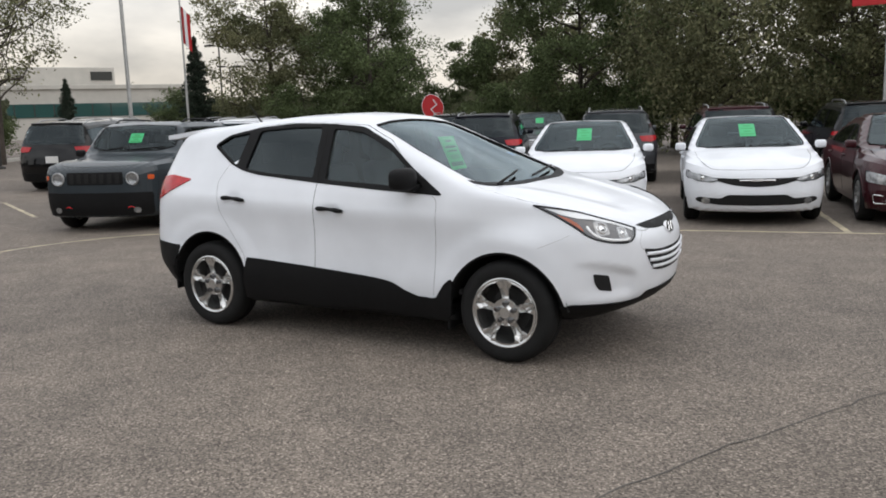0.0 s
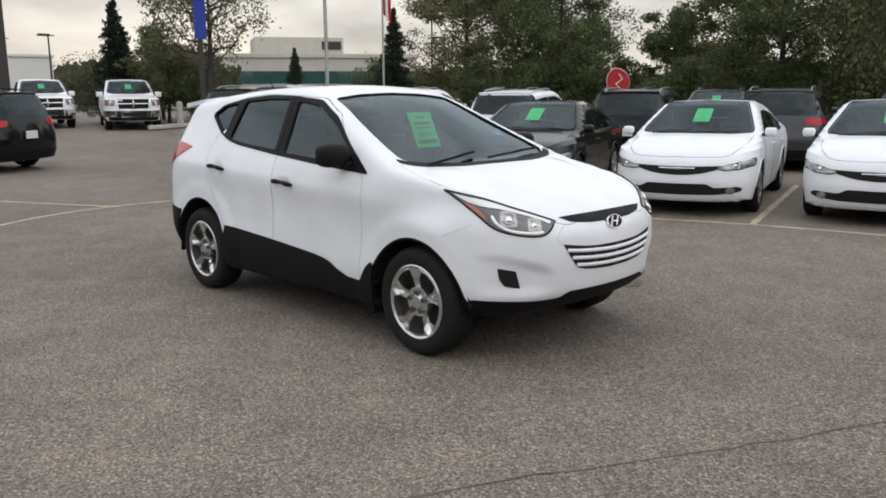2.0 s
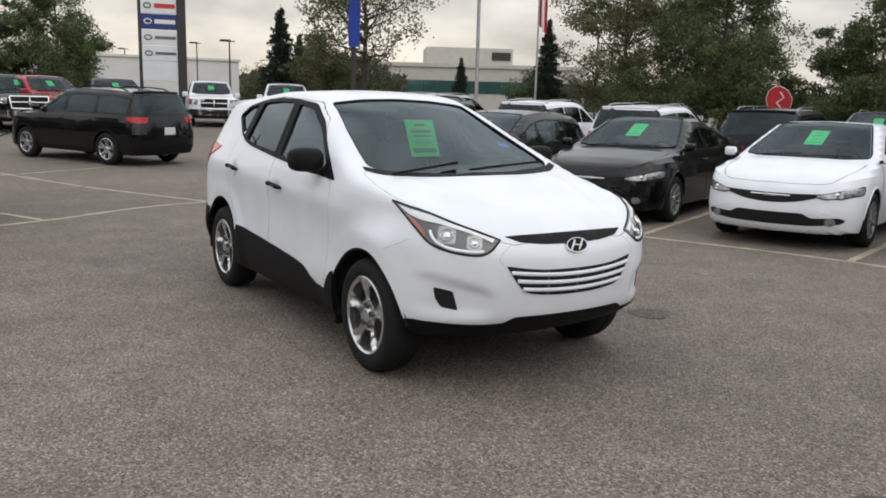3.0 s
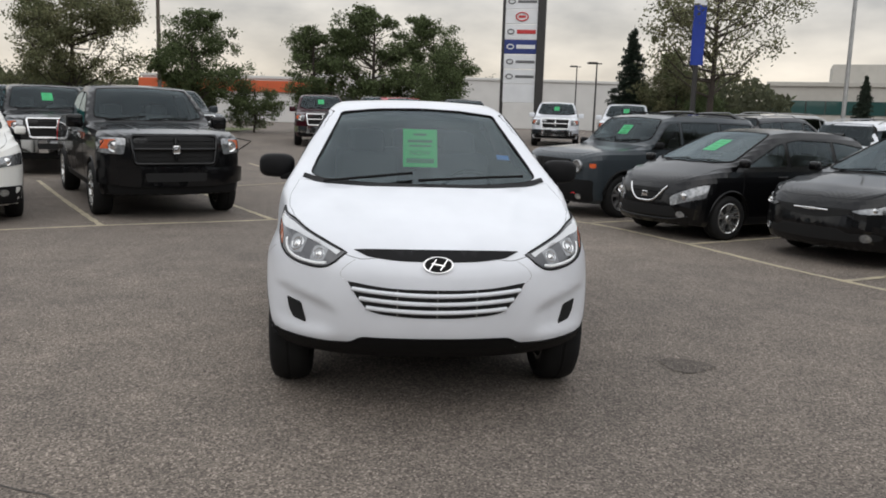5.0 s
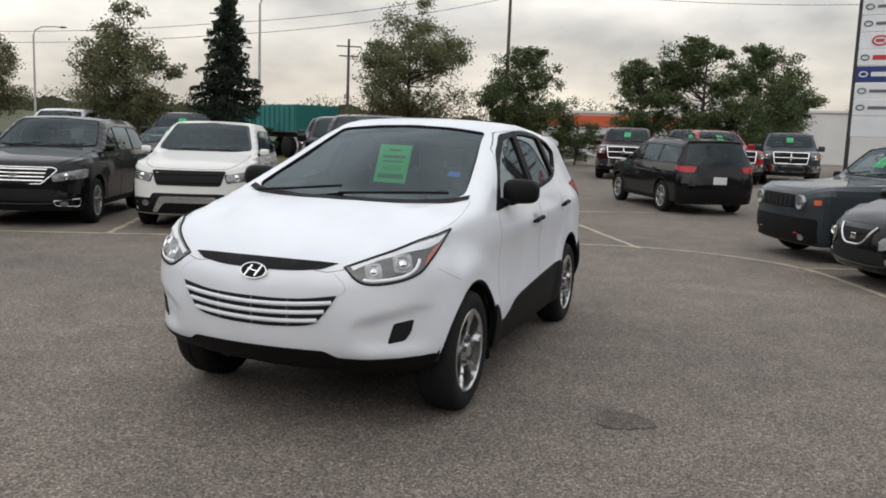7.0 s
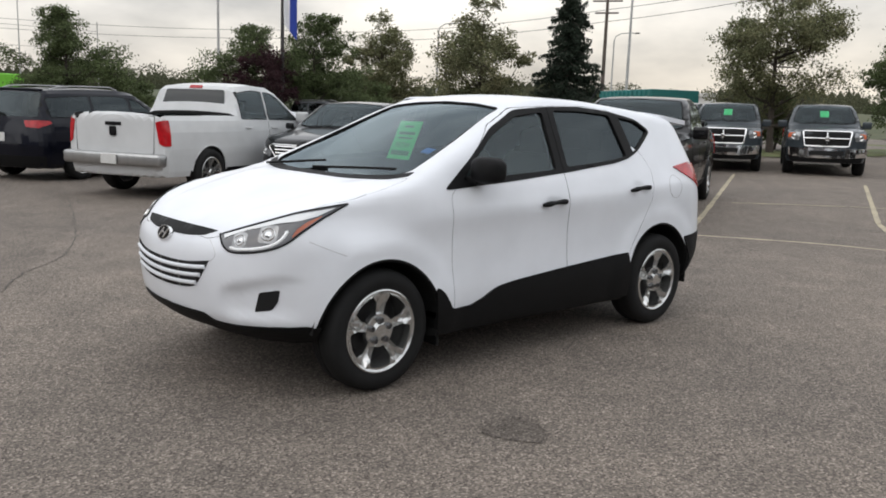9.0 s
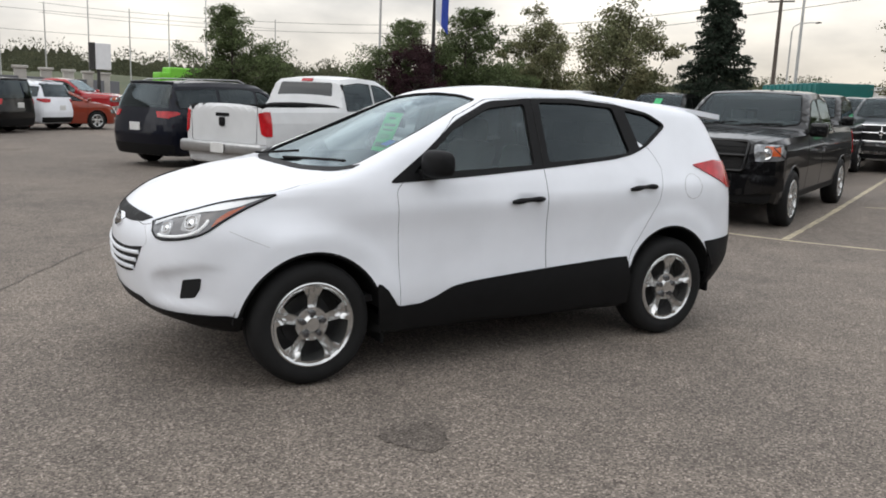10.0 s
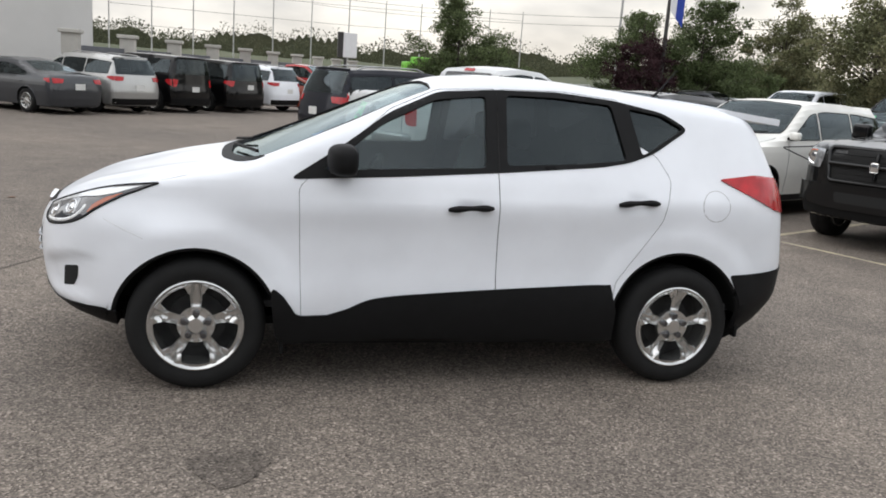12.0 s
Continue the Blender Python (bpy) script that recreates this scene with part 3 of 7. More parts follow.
def hero_hood(x, y):
    """Two raised lines that run from the windshield's foot towards the grille."""
    d = y - (0.60 - 0.26 * (x - 1.1))
    return 0.009 * np.exp(-(d / np.where(d > 0, 0.045, 0.10)) ** 2) * soft_step(1.12, 1.35, x) * soft_step(2.05, 1.8, x)


def hero_body():
    return Body(prof=[(-2.6, 1.52), (-1.92, 1.57), (-1.63, 1.597), (-1.23, 1.64), (-0.66, 1.683), (-0.25, 1.687), (0.0, 1.657), (0.26, 1.56), (1.12, 1.172), (1.24, 1.147), (1.34, 1.13), (1.54, 1.09), (1.86, 1.005), (2.09, 0.915), (2.6, 0.72)],
                width=[(0.1, 0.83), (0.3, 0.885), (0.42, 0.908), (0.52, 0.911), (0.66, 0.895), (0.82, 0.893), (0.96, 0.902), (1.06, 0.890), (1.13, 0.868), (1.2, 0.832), (1.32, 0.778), (1.45, 0.72), (1.58, 0.66), (1.68, 0.60), (1.9, 0.5)],
                front=[(0.2, 1.60), (0.28, 1.86), (0.35, 2.06), (0.42, 2.15), (0.50, 2.167), (0.58, 2.177), (0.66, 2.185), (0.76, 2.18), (0.85, 2.17), (0.95, 2.13), (1.2, 2.03)],
                rear=[(0.2, -1.86), (0.38, -2.06), (0.5, -2.16), (0.7, -2.18), (0.85, -2.16), (1.0, -2.14), (1.15, -2.09), (1.3, -2.01), (1.43, -1.94), (1.55, -1.88), (1.65, -1.86)],
                floor=0.24, crown=(0.075, 0.035), split=0.55, k_top=(0.07, 0.045), k_end=0.13, plan_f=(0.28, 0.48), plan_r=(0.12, 0.42), axis=(-1.5, 1.35, 0.78), relief=hero_relief, hood=hero_hood, face=hero_face)


def hero_car():
    car = empty("crossover_car", "white compact crossover car with black sills and silver wheels", "car")
    B = hero_body()
    v, f = B.shell(112, 150, 48)
    nor = B.normal(v)
    inner = v - nor * 0.045
    n = len(v)
    shell_v = np.concatenate([v, inner])
    shell_f = f + [tuple(i + n for i in q)[::-1] for q in f]
    # openings, drawn from the side as (along, up)
    win_f = rounded([(0.72, 1.155), (0.40, 1.40), (0.12, 1.535), (-0.155, 1.57), (-0.145, 1.20)], 0.03)
    win_r = rounded([(-0.26, 1.215), (-0.27, 1.582), (-0.56, 1.585), (-0.88, 1.565), (-0.955, 1.275), (-0.7, 1.245)], 0.03)
    win_q = rounded([(-0.985, 1.553), (-1.19, 1.525), (-1.32, 1.458), (-1.12, 1.337), (-1.05, 1.305)], 0.02)
    door_f = rounded([(0.80, 0.36), (0.815, 0.7), (0.83, 1.07), (0.72, 1.175), (0.36, 1.475), (0.10, 1.59), (-0.2175, 1.61), (-0.2075, 1.19), (-0.2275, 0.36)], 0.03)
    door_r = rounded([(-0.2315, 0.36), (-0.2115, 1.19), (-0.2215, 1.61), (-0.60, 1.62), (-0.93, 1.595), (-1.02, 1.36), (-1.14, 1.30), (-1.215, 1.18), (-1.16, 0.95), (-0.91, 0.61), (-0.88, 0.36)], 0.03)
    hood = [(1.243, 0.0), (1.155, 0.62), (1.06, 0.77), (1.35, 0.80), (1.56, 0.785), (1.766, 0.727), (1.894, 0.657), (1.98, 0.573), (2.067, 0.461), (2.10, 0.38), (2.112, 0.2), (2.115, 0.0)]
    hood = rounded(hood + [(a, -b) for a, b in hood[-2:0:-1]], 0.03)
    shield = [(1.21, 0.0), (1.19, 0.3), (1.10, 0.61), (1.0, 0.705), (0.83, 0.68), (0.25, 0.56), (0.13, 0.545), (0.10, 0.3), (0.09, 0.0)]
    shield = rounded(shield + [(a, -b) for a, b in shield[-2:0:-1]], 0.04)
    arches = []
    for ax, az in ((1.32, 0.337), (-1.30, 0.37)):
        cy = [(ax + 0.415 * math.cos(q), az + 0.415 * math.sin(q)) for q in np.linspace(0, 2 * math.pi, 56, endpoint=False)]
        arches += [prism(cy, "left", 0.5, 1.3), prism(cy, "left", -0.5, -1.3)]
    cuts = [(*a, "DIFFERENCE") for a in arches]
    glassing = [(*prism(w, "left", -1.3, 1.3), "DIFFERENCE") for w in (win_f, win_r, win_q)]
    shield_cut = (*prism(shield, "top", 1.08, 2.0), "DIFFERENCE")
    rear_cut = (*prism(rounded([(-0.56, 1.13), (0.56, 1.13), (0.48, 1.44), (-0.48, 1.44)], 0.05), "front", -1.5, -2.5), "DIFFERENCE")
    body_v, body_f = carve(shell_v, shell_f, cuts + glassing + [shield_cut, rear_cut] + [(*prism(grown(d, 0.0025), "left", s * 0.56, s * 1.3), "DIFFERENCE") for d in (door_f, door_r) for s in (1, -1)] + [(*prism(grown(hood, 0.002), "top", 0.82, 1.5), "DIFFERENCE")], "EXACT")
    surface_part("body", B, body_v, body_f, [M["white"], M["shadow"]], car, wells=True, dark_below=0.37)
    hv, hf = carve(shell_v, shell_f, [(*prism(hood, "top", 0.82, 1.5), "INTERSECT")], "EXACT")
    surface_part("hood", B, hv, hf, [M["white"], M["shadow"]], car, wells=True)
    doors = {}
    for s, side in ((1, "left"), (-1, "right")):
        for name, outline, wins in (("front_door", door_f, [glassing[0]]), ("rear_door", door_r, [glassing[1]])):
            if s > 0:
                dv, df = carve(shell_v, shell_f, [(*prism(outline, "left", 0.56, 1.3), "INTERSECT")] + wins + cuts + [shield_cut], "EXACT")
                doors[name] = (dv, df)
            else:
                dv, df = doors[name][0] * np.array((1, -1, 1)), [q[::-1] for q in doors[name][1]]
            door = surface_part(name, B, dv, df, [M["white"], M["shadow"]], car, wells=True)
            win = win_f if name == "front_door" else win_r
            part("window_pane", *B.patch(grown(win, 0.008), side, -0.010, 0.004), M["glass" if name == "front_door" else "tint"], door, "" if name == "front_door" else "dark tinted glass", True)
            hx, hz = (-0.055, 0.99) if name == "front_door" else (-1.005, 1.045)
            tilt = 0.06
            base = B.line([(hx, hz)], side)[0]
            pts = [(hx + d, hz - d * tilt) for d in np.linspace(-0.12, 0.12, 9)]
            lift = [0.010, 0.026, 0.034, 0.037, 0.037, 0.037, 0.034, 0.026, 0.010]
            line = B.line(pts, side) + np.outer(lift, B.normal(base[None])[0])
            part("door_handle", *tube(line, [0.010, 0.017, 0.018, 0.0145, 0.0125, 0.0145, 0.018, 0.017, 0.010], 10), M["plastic"], door, "black door handle", True)
        # quarter window
        part("quarter_window", *B.patch(grown(win_q, 0.012), side, -0.012, 0.004), M["tint"], car, "dark tinted glass", True)
        dlo = rounded([(0.885, 1.105), (0.62, 1.275), (0.37, 1.455), (0.10, 1.578), (-0.2, 1.605), (-0.56, 1.615), (-0.89, 1.592), (-1.20, 1.54), (-1.355, 1.458), (-1.12, 1.315), (-0.97, 1.262), (-0.80, 1.232), (-0.23, 1.18), (0.33, 1.138)], 0.05, 3)
        part("window_trim", *B.patch(dlo, side, 0.004, 0.012, 0.022, (win_f, win_r, win_q)), M["plastic"], car, "black window trim and pillar covers", True)
        part("pillar_gap", *tube(B.line([(-0.213, z) for z in np.linspace(1.185, 1.60, 8)], side, 0.004), 0.0035, 4), M["shadow"], car)
        # black lower cladding with the sweep up towards the front wheel
        clad = smooth_line([(0.93, 0.30), (0.955, 0.535), (0.90, 0.52), (0.855, 0.46), (0.81, 0.412), (0.67, 0.412)], 4) + smooth_line([(0.57, 0.445), (0.46, 0.495), (0.34, 0.516), (0.19, 0.53), (-0.23, 0.56), (-0.88, 0.598)], 4) + [(-0.925, 0.45), (-0.93, 0.275), (0.0, 0.262), (0.9, 0.272)]
        part("sill_cladding", *B.patch(clad, side, 0.010, 0.02, 0.05), M["plastic"], car, "black plastic sill cladding", True)
        # wheel arch lips
        for ax, az in ((1.32, 0.337), (-1.30, 0.37)):
            arc = [(ax + 0.409 * math.cos(q), az + 0.409 * math.sin(q)) for q in np.linspace(-0.1, math.pi + 0.1, 40)]
            part("arch_lip", *tube(B.line(arc, side, -0.012), 0.013, 8), M["plastic"], car, "", True)
            arc = np.linspace(0.10, math.pi - 0.10, 30)
            lv = [(ax + 0.435 * math.cos(q), s * y, az + 0.435 * math.sin(q)) for y in (0.42, 0.86) for q in arc] + [(ax, s * 0.42, az)]
            lf = [(i, i + 1, 31 + i, 30 + i) for i in range(29)] + [(i, i + 1, 60) for i in range(29)]
            part("wheel_liner", lv, lf, M["shadow"], car)
            wheel(car, 1.32 if ax > 0 else -1.32, s * 0.785, 0.345, s, "flare", "alloy", 0.225)
            flap = box_bm((0.02, 0.2, 0.16 if ax > 0 else 0.08), (ax - 0.425, s * 0.78, 0.27 if ax > 0 else 0.32), 0.006)
            part_bm("mud_flap", flap, M["plastic"], car)
        # rear bumper's black corner
        rc = rounded([(-1.62, 0.660), (-1.695, 0.50), (-1.70, 0.345), (-1.82, 0.355), (-2.0, 0.41), (-2.10, 0.50), (-2.12, 0.62), (-2.10, 0.682)], 0.02)
        part("bumper_corner", *B.patch(rc, side, 0.008, 0.018, 0.04), M["plastic"], car, "", True)
        # tail lamp
        tl = rounded([(-1.52, 1.195), (-1.75, 1.225), (-1.93, 1.21), (-2.01, 1.11), (-2.04, 1.005), (-1.90, 1.03), (-1.70, 1.115)], 0.02)
        part("tail_lamp", *B.patch(tl, side, 0.009, 0.02, 0.03), M["tail"], car, "red tail lamp", True)
        # fuel flap
        if s > 0:
            ring = [(-1.49 + 0.085 * math.cos(q), 1.05 + 0.085 * math.sin(q)) for q in np.linspace(0, 2 * math.pi, 32, endpoint=False)]
            part("fuel_flap", *tube(B.line(ring, side, -0.0015), 0.0025, 5, True), M["steel"], car, "", True)
        # head lamp: dark housing, bright upper band, projectors, light strip, amber corner
        view = "cornl" if s > 0 else "cornr"
        upper_edge = smooth_line([(-0.255, 1.052), (-0.36, 1.034), (-0.478, 1.008), (-0.611, 0.966), (-0.73, 0.929), (-0.871, 0.882)], 4)
        lower_edge = smooth_line([(-0.837, 0.839), (-0.798, 0.814), (-0.744, 0.806), (-0.66, 0.813), (-0.586, 0.827), (-0.524, 0.846), (-0.475, 0.873), (-0.429, 0.914), (-0.34, 0.99)], 4)
        outline = upper_edge + lower_edge
        lamp = part("head_lamp", *B.patch(outline, view, 0.002, 0.02, 0.03), M["lampdark"], car, "clear swept-back head lamp", True)
        part("lamp_frame", *tube(B.line(outline, view, 0.001), 0.006, 6, True), M["plastic"], lamp, "", True)
        band = smooth_line([(-0.30, 1.034), (-0.478, 0.998), (-0.611, 0.957), (-0.73, 0.92), (-0.84, 0.884)], 4) + smooth_line([(-0.83, 0.868), (-0.762, 0.896), (-0.647, 0.930), (-0.541, 0.957), (-0.446, 0.972), (-0.37, 0.995)], 4)
        part("reflector_band", *B.patch(band, view, 0.005, 0.008, 0.02), M["lampband"], lamp, "silver reflector band", True)
        strip = smooth_line([(-0.79, 0.829), (-0.744, 0.824), (-0.66, 0.830), (-0.586, 0.844), (-0.536, 0.866), (-0.505, 0.895), (-0.49, 0.93)], 4)
        part("light_strip", *tube(B.line(strip, view, -0.006), [0.008] + [0.0115] * (len(strip) - 2) + [0.006], 8), M["led"], lamp, "white light strip", True)
        for (pa, pb), r in (((-0.735, 0.868), 0.030), ((-0.585, 0.905), 0.036)):
            p3 = B.line([(pa, pb)], view, 0.0)[0]
            d = Vector(B.normal(p3[None])[0]).to_track_quat("Y", "Z").to_matrix()
            lv, lf = lathe([(0.0001, 0.014), (r * 0.5, 0.010), (r * 0.72, 0.002), (r * 0.95, 0.012), (r * 1.1, 0.006), (r * 1.1, -0.01), (0.0001, -0.01)], 28)
            part("projector", np.array([tuple(d @ Vector((q[0], q[1] - 0.007, q[2]))) for q in lv]) + p3, lf, M["chrome"], lamp, "", True)
            c = [(pa + a_ * r * 1.35, pb + b_ * r * 1.2) for a_, b_ in ((-1, -1), (1, -1), (1, 1), (-1, 1))]
            part("reflector", *B.patch(rounded(c, 0.02), view, 0.0035, 0.006, 0.03), M["lamp"], lamp, "", True)
        q3 = [(-0.470, 0.886), (-0.432, 0.922), (-0.37, 0.976), (-0.345, 1.0), (-0.41, 0.968), (-0.452, 0.93)]
        part("amber_corner", *B.patch(rounded(q3, 0.012), view, 0.005, 0.008, 0.03), M["amber"], lamp, "amber corner", True)
        seam = smooth_line([(1.76, 0.872), (1.68, 0.835), (1.57, 0.79)], 5)
        part("bumper_seam", *tube(B.line(seam, side, -0.001), 0.0018, 4), M["steel"], car)
        seam = smooth_line([(0.411, 0.854), (0.464, 0.816), (0.485, 0.777), (0.452, 0.742)], 5)
        part("grille_seam", *tube(B.line([(s * a, b) for a, b in seam], "front", -0.001), 0.0018, 4), M["steel"], car)
        # fog recess with its white blade above
        fogp = rounded([(s * 0.690, 0.604), (s * 0.768, 0.622), (s * 0.757, 0.558), (s * 0.732, 0.512), (s * 0.662, 0.498)], 0.012)
        part("fog_recess", *B.patch(fogp if s > 0 else fogp[::-1], "front", 0.003, 0.014, 0.03), M["shadow"], car, "black fog lamp recess", True)
        # door mirror
        mv = []
        mc = np.array((0.62, s * 0.955, 1.222))
        for th in np.linspace(0, math.pi, 13):
            for ph in np.linspace(0, 2 * math.pi, 20, endpoint=False):
                q = np.array((math.sin(th) * math.cos(ph), math.cos(th), math.sin(th) * math.sin(ph)))
                q = np.sign(q) * np.abs(q) ** 0.62
                q[0] *= 0.085 if q[0] > 0 else 0.05
                mv.append(mc + q * np.array((1, 0.115, 0.078)) + np.array((-0.25 * abs(q[1]) * 0.1, 0, 0)))
        mf = [(i * 20 + j, i * 20 + (j + 1) % 20, (i + 1) * 20 + (j + 1) % 20, (i + 1) * 20 + j) for i in range(12) for j in range(20)]
        mirror = part("door_mirror", mv, mf, M["plastic"], car, "black door mirror", True)
        part_bm("mirror_foot", box_bm((0.12, 0.16, 0.045), (0.62, s * 0.85, 1.155), 0.015), M["plastic"], mirror)
        part_bm("mirror_glass", box_bm((0.006, 0.18, 0.115), (0.572, s * 0.955, 1.222), 0.002), M["chrome"], mirror)
        # near-black strip along the sill's foot, painted in as its shade
        part("sill_shadow", *B.patch(rounded([(0.9, 0.245), (-0.9, 0.245), (-0.9, 0.30), (0.9, 0.30)], 0.01), side, 0.004, 0.01, 0.1), M["plastic"], car)
    # front: upper slot, badge, lower grille with white bars, chin
    up = smooth_line([(-0.42, 0.896), (-0.3, 0.900), (0, 0.902), (0.3, 0.900), (0.42, 0.896)], 5) + smooth_line([(0.35, 0.868), (0.2, 0.853), (0, 0.85), (-0.2, 0.853), (-0.35, 0.868)], 5)
    part("upper_grille", *B.patch(up, "front", 0.004, 0.012, 0.03), M["plastic"], car, "black slot below the hood", True)
    low = smooth_line([(-0.45, 0.748), (-0.25, 0.722), (0, 0.716), (0.25, 0.722), (0.45, 0.748)], 5) + smooth_line([(0.395, 0.66), (0.325, 0.596), (0.15, 0.574), (0, 0.571), (-0.15, 0.574), (-0.325, 0.596), (-0.395, 0.66)], 4)
    part("lower_grille", *B.patch(low, "front", 0.003, 0.012, 0.03), M["shadow"], car, "black grille opening", True)
    for k in range(3):
        w, z0 = 0.425 - 0.035 * k, 0.686 - 0.0425 * k
        bar = [(y, z0 + 0.028 * (y / 0.45) ** 2) for y in np.linspace(-w, w, 15)]
        part("grille_bar", *tube(B.line(bar, "front", 0.004), 0.0115, 8), M["white"], car, "white grille bar", True)
    for y in (-0.2, 0.0, 0.2):
        part("grille_post", *tube(B.line([(y, 0.715), (y, 0.64), (y, 0.575)], "front", 0.001), 0.004, 6), M["steel"], car)
    d = Vector((0.94, 0, 0.34)).to_track_quat("Y", "Z").to_matrix()
    bc = B.line([(0, 0.835)], "front", 0.006)[0]
    bv, bf = lathe([(0.0001, 0.004), (0.9, 0.004), (0.92, 0.012), (1.0, 0.012), (1.02, 0.0), (1.0, -0.01), (0.0001, -0.01)], 36)
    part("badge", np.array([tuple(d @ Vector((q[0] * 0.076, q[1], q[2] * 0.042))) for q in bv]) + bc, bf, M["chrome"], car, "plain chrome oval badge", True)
    bv, bf = lathe([(0.0001, 0.008), (0.88, 0.008), (0.88, 0.0), (0.0001, 0.0)], 36)
    part("badge_field", np.array([tuple(d @ Vector((q[0] * 0.076, q[1], q[2] * 0.042))) for q in bv]) + bc, bf, M["plastic"], car)
    for y in (-0.028, 0.028):
        part("badge_mark", *tube([bc + np.array(tuple(d @ Vector((y + 0.018, 0.010, -0.028)))), bc + np.array(tuple(d @ Vector((y - 0.018, 0.010, 0.028))))], 0.006, 6), M["chrome"], car)
    part("badge_mark", *tube([bc + np.array(tuple(d @ Vector((x_, 0.010, z_)))) for x_, z_ in ((-0.034, -0.006), (-0.01, -0.002), (0.01, 0.002), (0.034, 0.006))], 0.005, 6), M["chrome"], car)
    chin = [(-0.86, 0.428), (-0.56, 0.418), (-0.435, 0.424), (-0.385, 0.459), (0.385, 0.459), (0.435, 0.424), (0.56, 0.418), (0.86, 0.428), (0.80, 0.345), (0.5, 0.29), (-0.5, 0.29), (-0.80, 0.345)]
    part("chin_cladding", *B.patch(rounded(chin, 0.03), "front", 0.006, 0.016, 0.05), M["plastic"], car, "black plastic chin", True)
    for s, side in ((1, "left"), (-1, "right")):
        ch = rounded([(1.70, 0.418), (1.86, 0.408), (2.0, 0.412), (2.06, 0.418), (2.02, 0.35), (1.88, 0.31), (1.70, 0.325)], 0.01)
        part("chin_cladding", *B.patch(ch, side, 0.006, 0.016, 0.04), M["plastic"], car, "", True)
    # windshield, cowl, wipers, rear window
    part("windshield", *B.patch(grown(shield, 0.012), "top", -0.010, 0.005, 0.06), M["shield"], car, "windshield with grey reflections", True)
    part("windshield_gasket", *tube(B.line(grown(shield, 0.002), "top", -0.004), 0.006, 6, True), M["plastic"], car, "", True)
    cowl = smooth_line([(1.237, 0.0), (1.222, 0.35), (1.145, 0.62), (1.05, 0.752)], 5) + smooth_line([(1.0, 0.745), (1.08, 0.61), (1.165, 0.3), (1.18, 0.0)], 5)
    cowl = cowl[:-1] + [(a, -b) for a, b in cowl[::-1]][1:-1]
    part("cowl", *B.patch(cowl, "top", 0.004, 0.015, 0.05), M["plastic"], car, "black plastic cowl", True)
    for y0, y1, dx in ((-0.05, 0.62, 0.13), (-0.62, -0.08, 0.11)):
        arm = [(1.18 - dx * t - 0.02, y0 + (y1 - y0) * t) for t in np.linspace(0, 1, 10)]
        part("wiper", *tube(B.line(arm, "top", 0.018), 0.009, 6), M["plastic"], car, "", True)
    part("rear_window", *B.patch(rounded([(-0.57, 1.12), (0.57, 1.12), (0.49, 1.45), (-0.49, 1.45)], 0.05), "rear", -0.010, 0.005, 0.06), M["tint"], car, "dark tinted glass", True)
    rb = rounded([(-0.74, 0.66), (0.74, 0.66), (0.74, 0.27), (-0.74, 0.27)], 0.03)
    part("rear_bumper_cladding", *B.patch(rb, "rear", 0.006, 0.016, 0.06), M["plastic"], car, "", True)
    sp = [(-1.56, 0.0), (-1.56, 0.50), (-1.64, 0.61), (-2.0, 0.61), (-2.06, 0.50), (-2.10, 0.0)]
    sp = sp + [(a, -b) for a, b in sp[-2:0:-1]]
    sv, sf = prism(rounded(sp, 0.04), "top", 0, 1)
    n2 = len(sv) // 2
    roof = np.interp(sv[:, 0], *B.tab) - 0.075 * sv[:, 1] ** 2 - 0.10 * np.clip(-sv[:, 0] - 1.75, 0, 1) ** 2
    sv[:, 2] = roof + np.where(np.arange(len(sv)) >= n2, 0.014, -0.022)
    part("spoiler", sv, sf, M["white"], car, "white roof spoiler")
    ant = B.line([(-1.45, 0.0)], "top")[0]
    part("antenna", *tube([ant, ant + np.array((-0.06, 0, 0.06)), ant + np.array((-0.16, 0, 0.19))], [0.012, 0.006, 0.003], 6), M["plastic"], car)
    # price paper behind the glass, and the small blue sticker
    sheet = Matrix.Translation((0.47, 0.003, 1.352)) @ Matrix.Rotation(radians(-25), 4, "Y")
    paper = part("price_paper", [tuple(sheet @ Vector((dx, y, z))) for dx in (0.0, -0.002) for y, z in ((-0.118, -0.14), (0.118, -0.14), (0.118, 0.14), (-0.118, 0.14))], [(0, 1, 2, 3), (7, 6, 5, 4)], M["paper"], car, "bright green price paper behind the windshield")
    for z, w, h_ in ((0.10, 0.09, 0.016), (0.05, 0.17, 0.02), (0.015, 0.15, 0.012), (-0.095, 0.19, 0.034)):
        part("print", [tuple(sheet @ Vector((0.002, y, zz))) for y, zz in ((-w / 2, z - h_ / 2), (w / 2, z - h_ / 2), (w / 2, z + h_ / 2), (-w / 2, z + h_ / 2))], [(0, 1, 2, 3)], M["print"], paper)
    word = bpy.data.curves.new("word", "FONT")
    word.body, word.align_x, word.size = "NOW", "CENTER", 0.055
    held = new("word", word)
    flat = bpy.data.meshes.new_from_object(held.evaluated_get(bpy.context.evaluated_depsgraph_get()))
    bpy.data.curves.remove(word)
    for q in flat.vertices:
        q.co = sheet @ Vector((0.002, q.co.x, q.co.y - 0.055))
    flat.materials.clear()
    flat.materials.append(M["print"])
    lettering = new("lettering", flat)
    lettering.parent = paper
    part("blue_sticker", *B.patch([(0.70, 0.50), (0.76, 0.50), (0.76, 0.58), (0.70, 0.58)], "top", -0.018, 0.002, 0.08), M["bluepaper"], car, "small blue sticker")
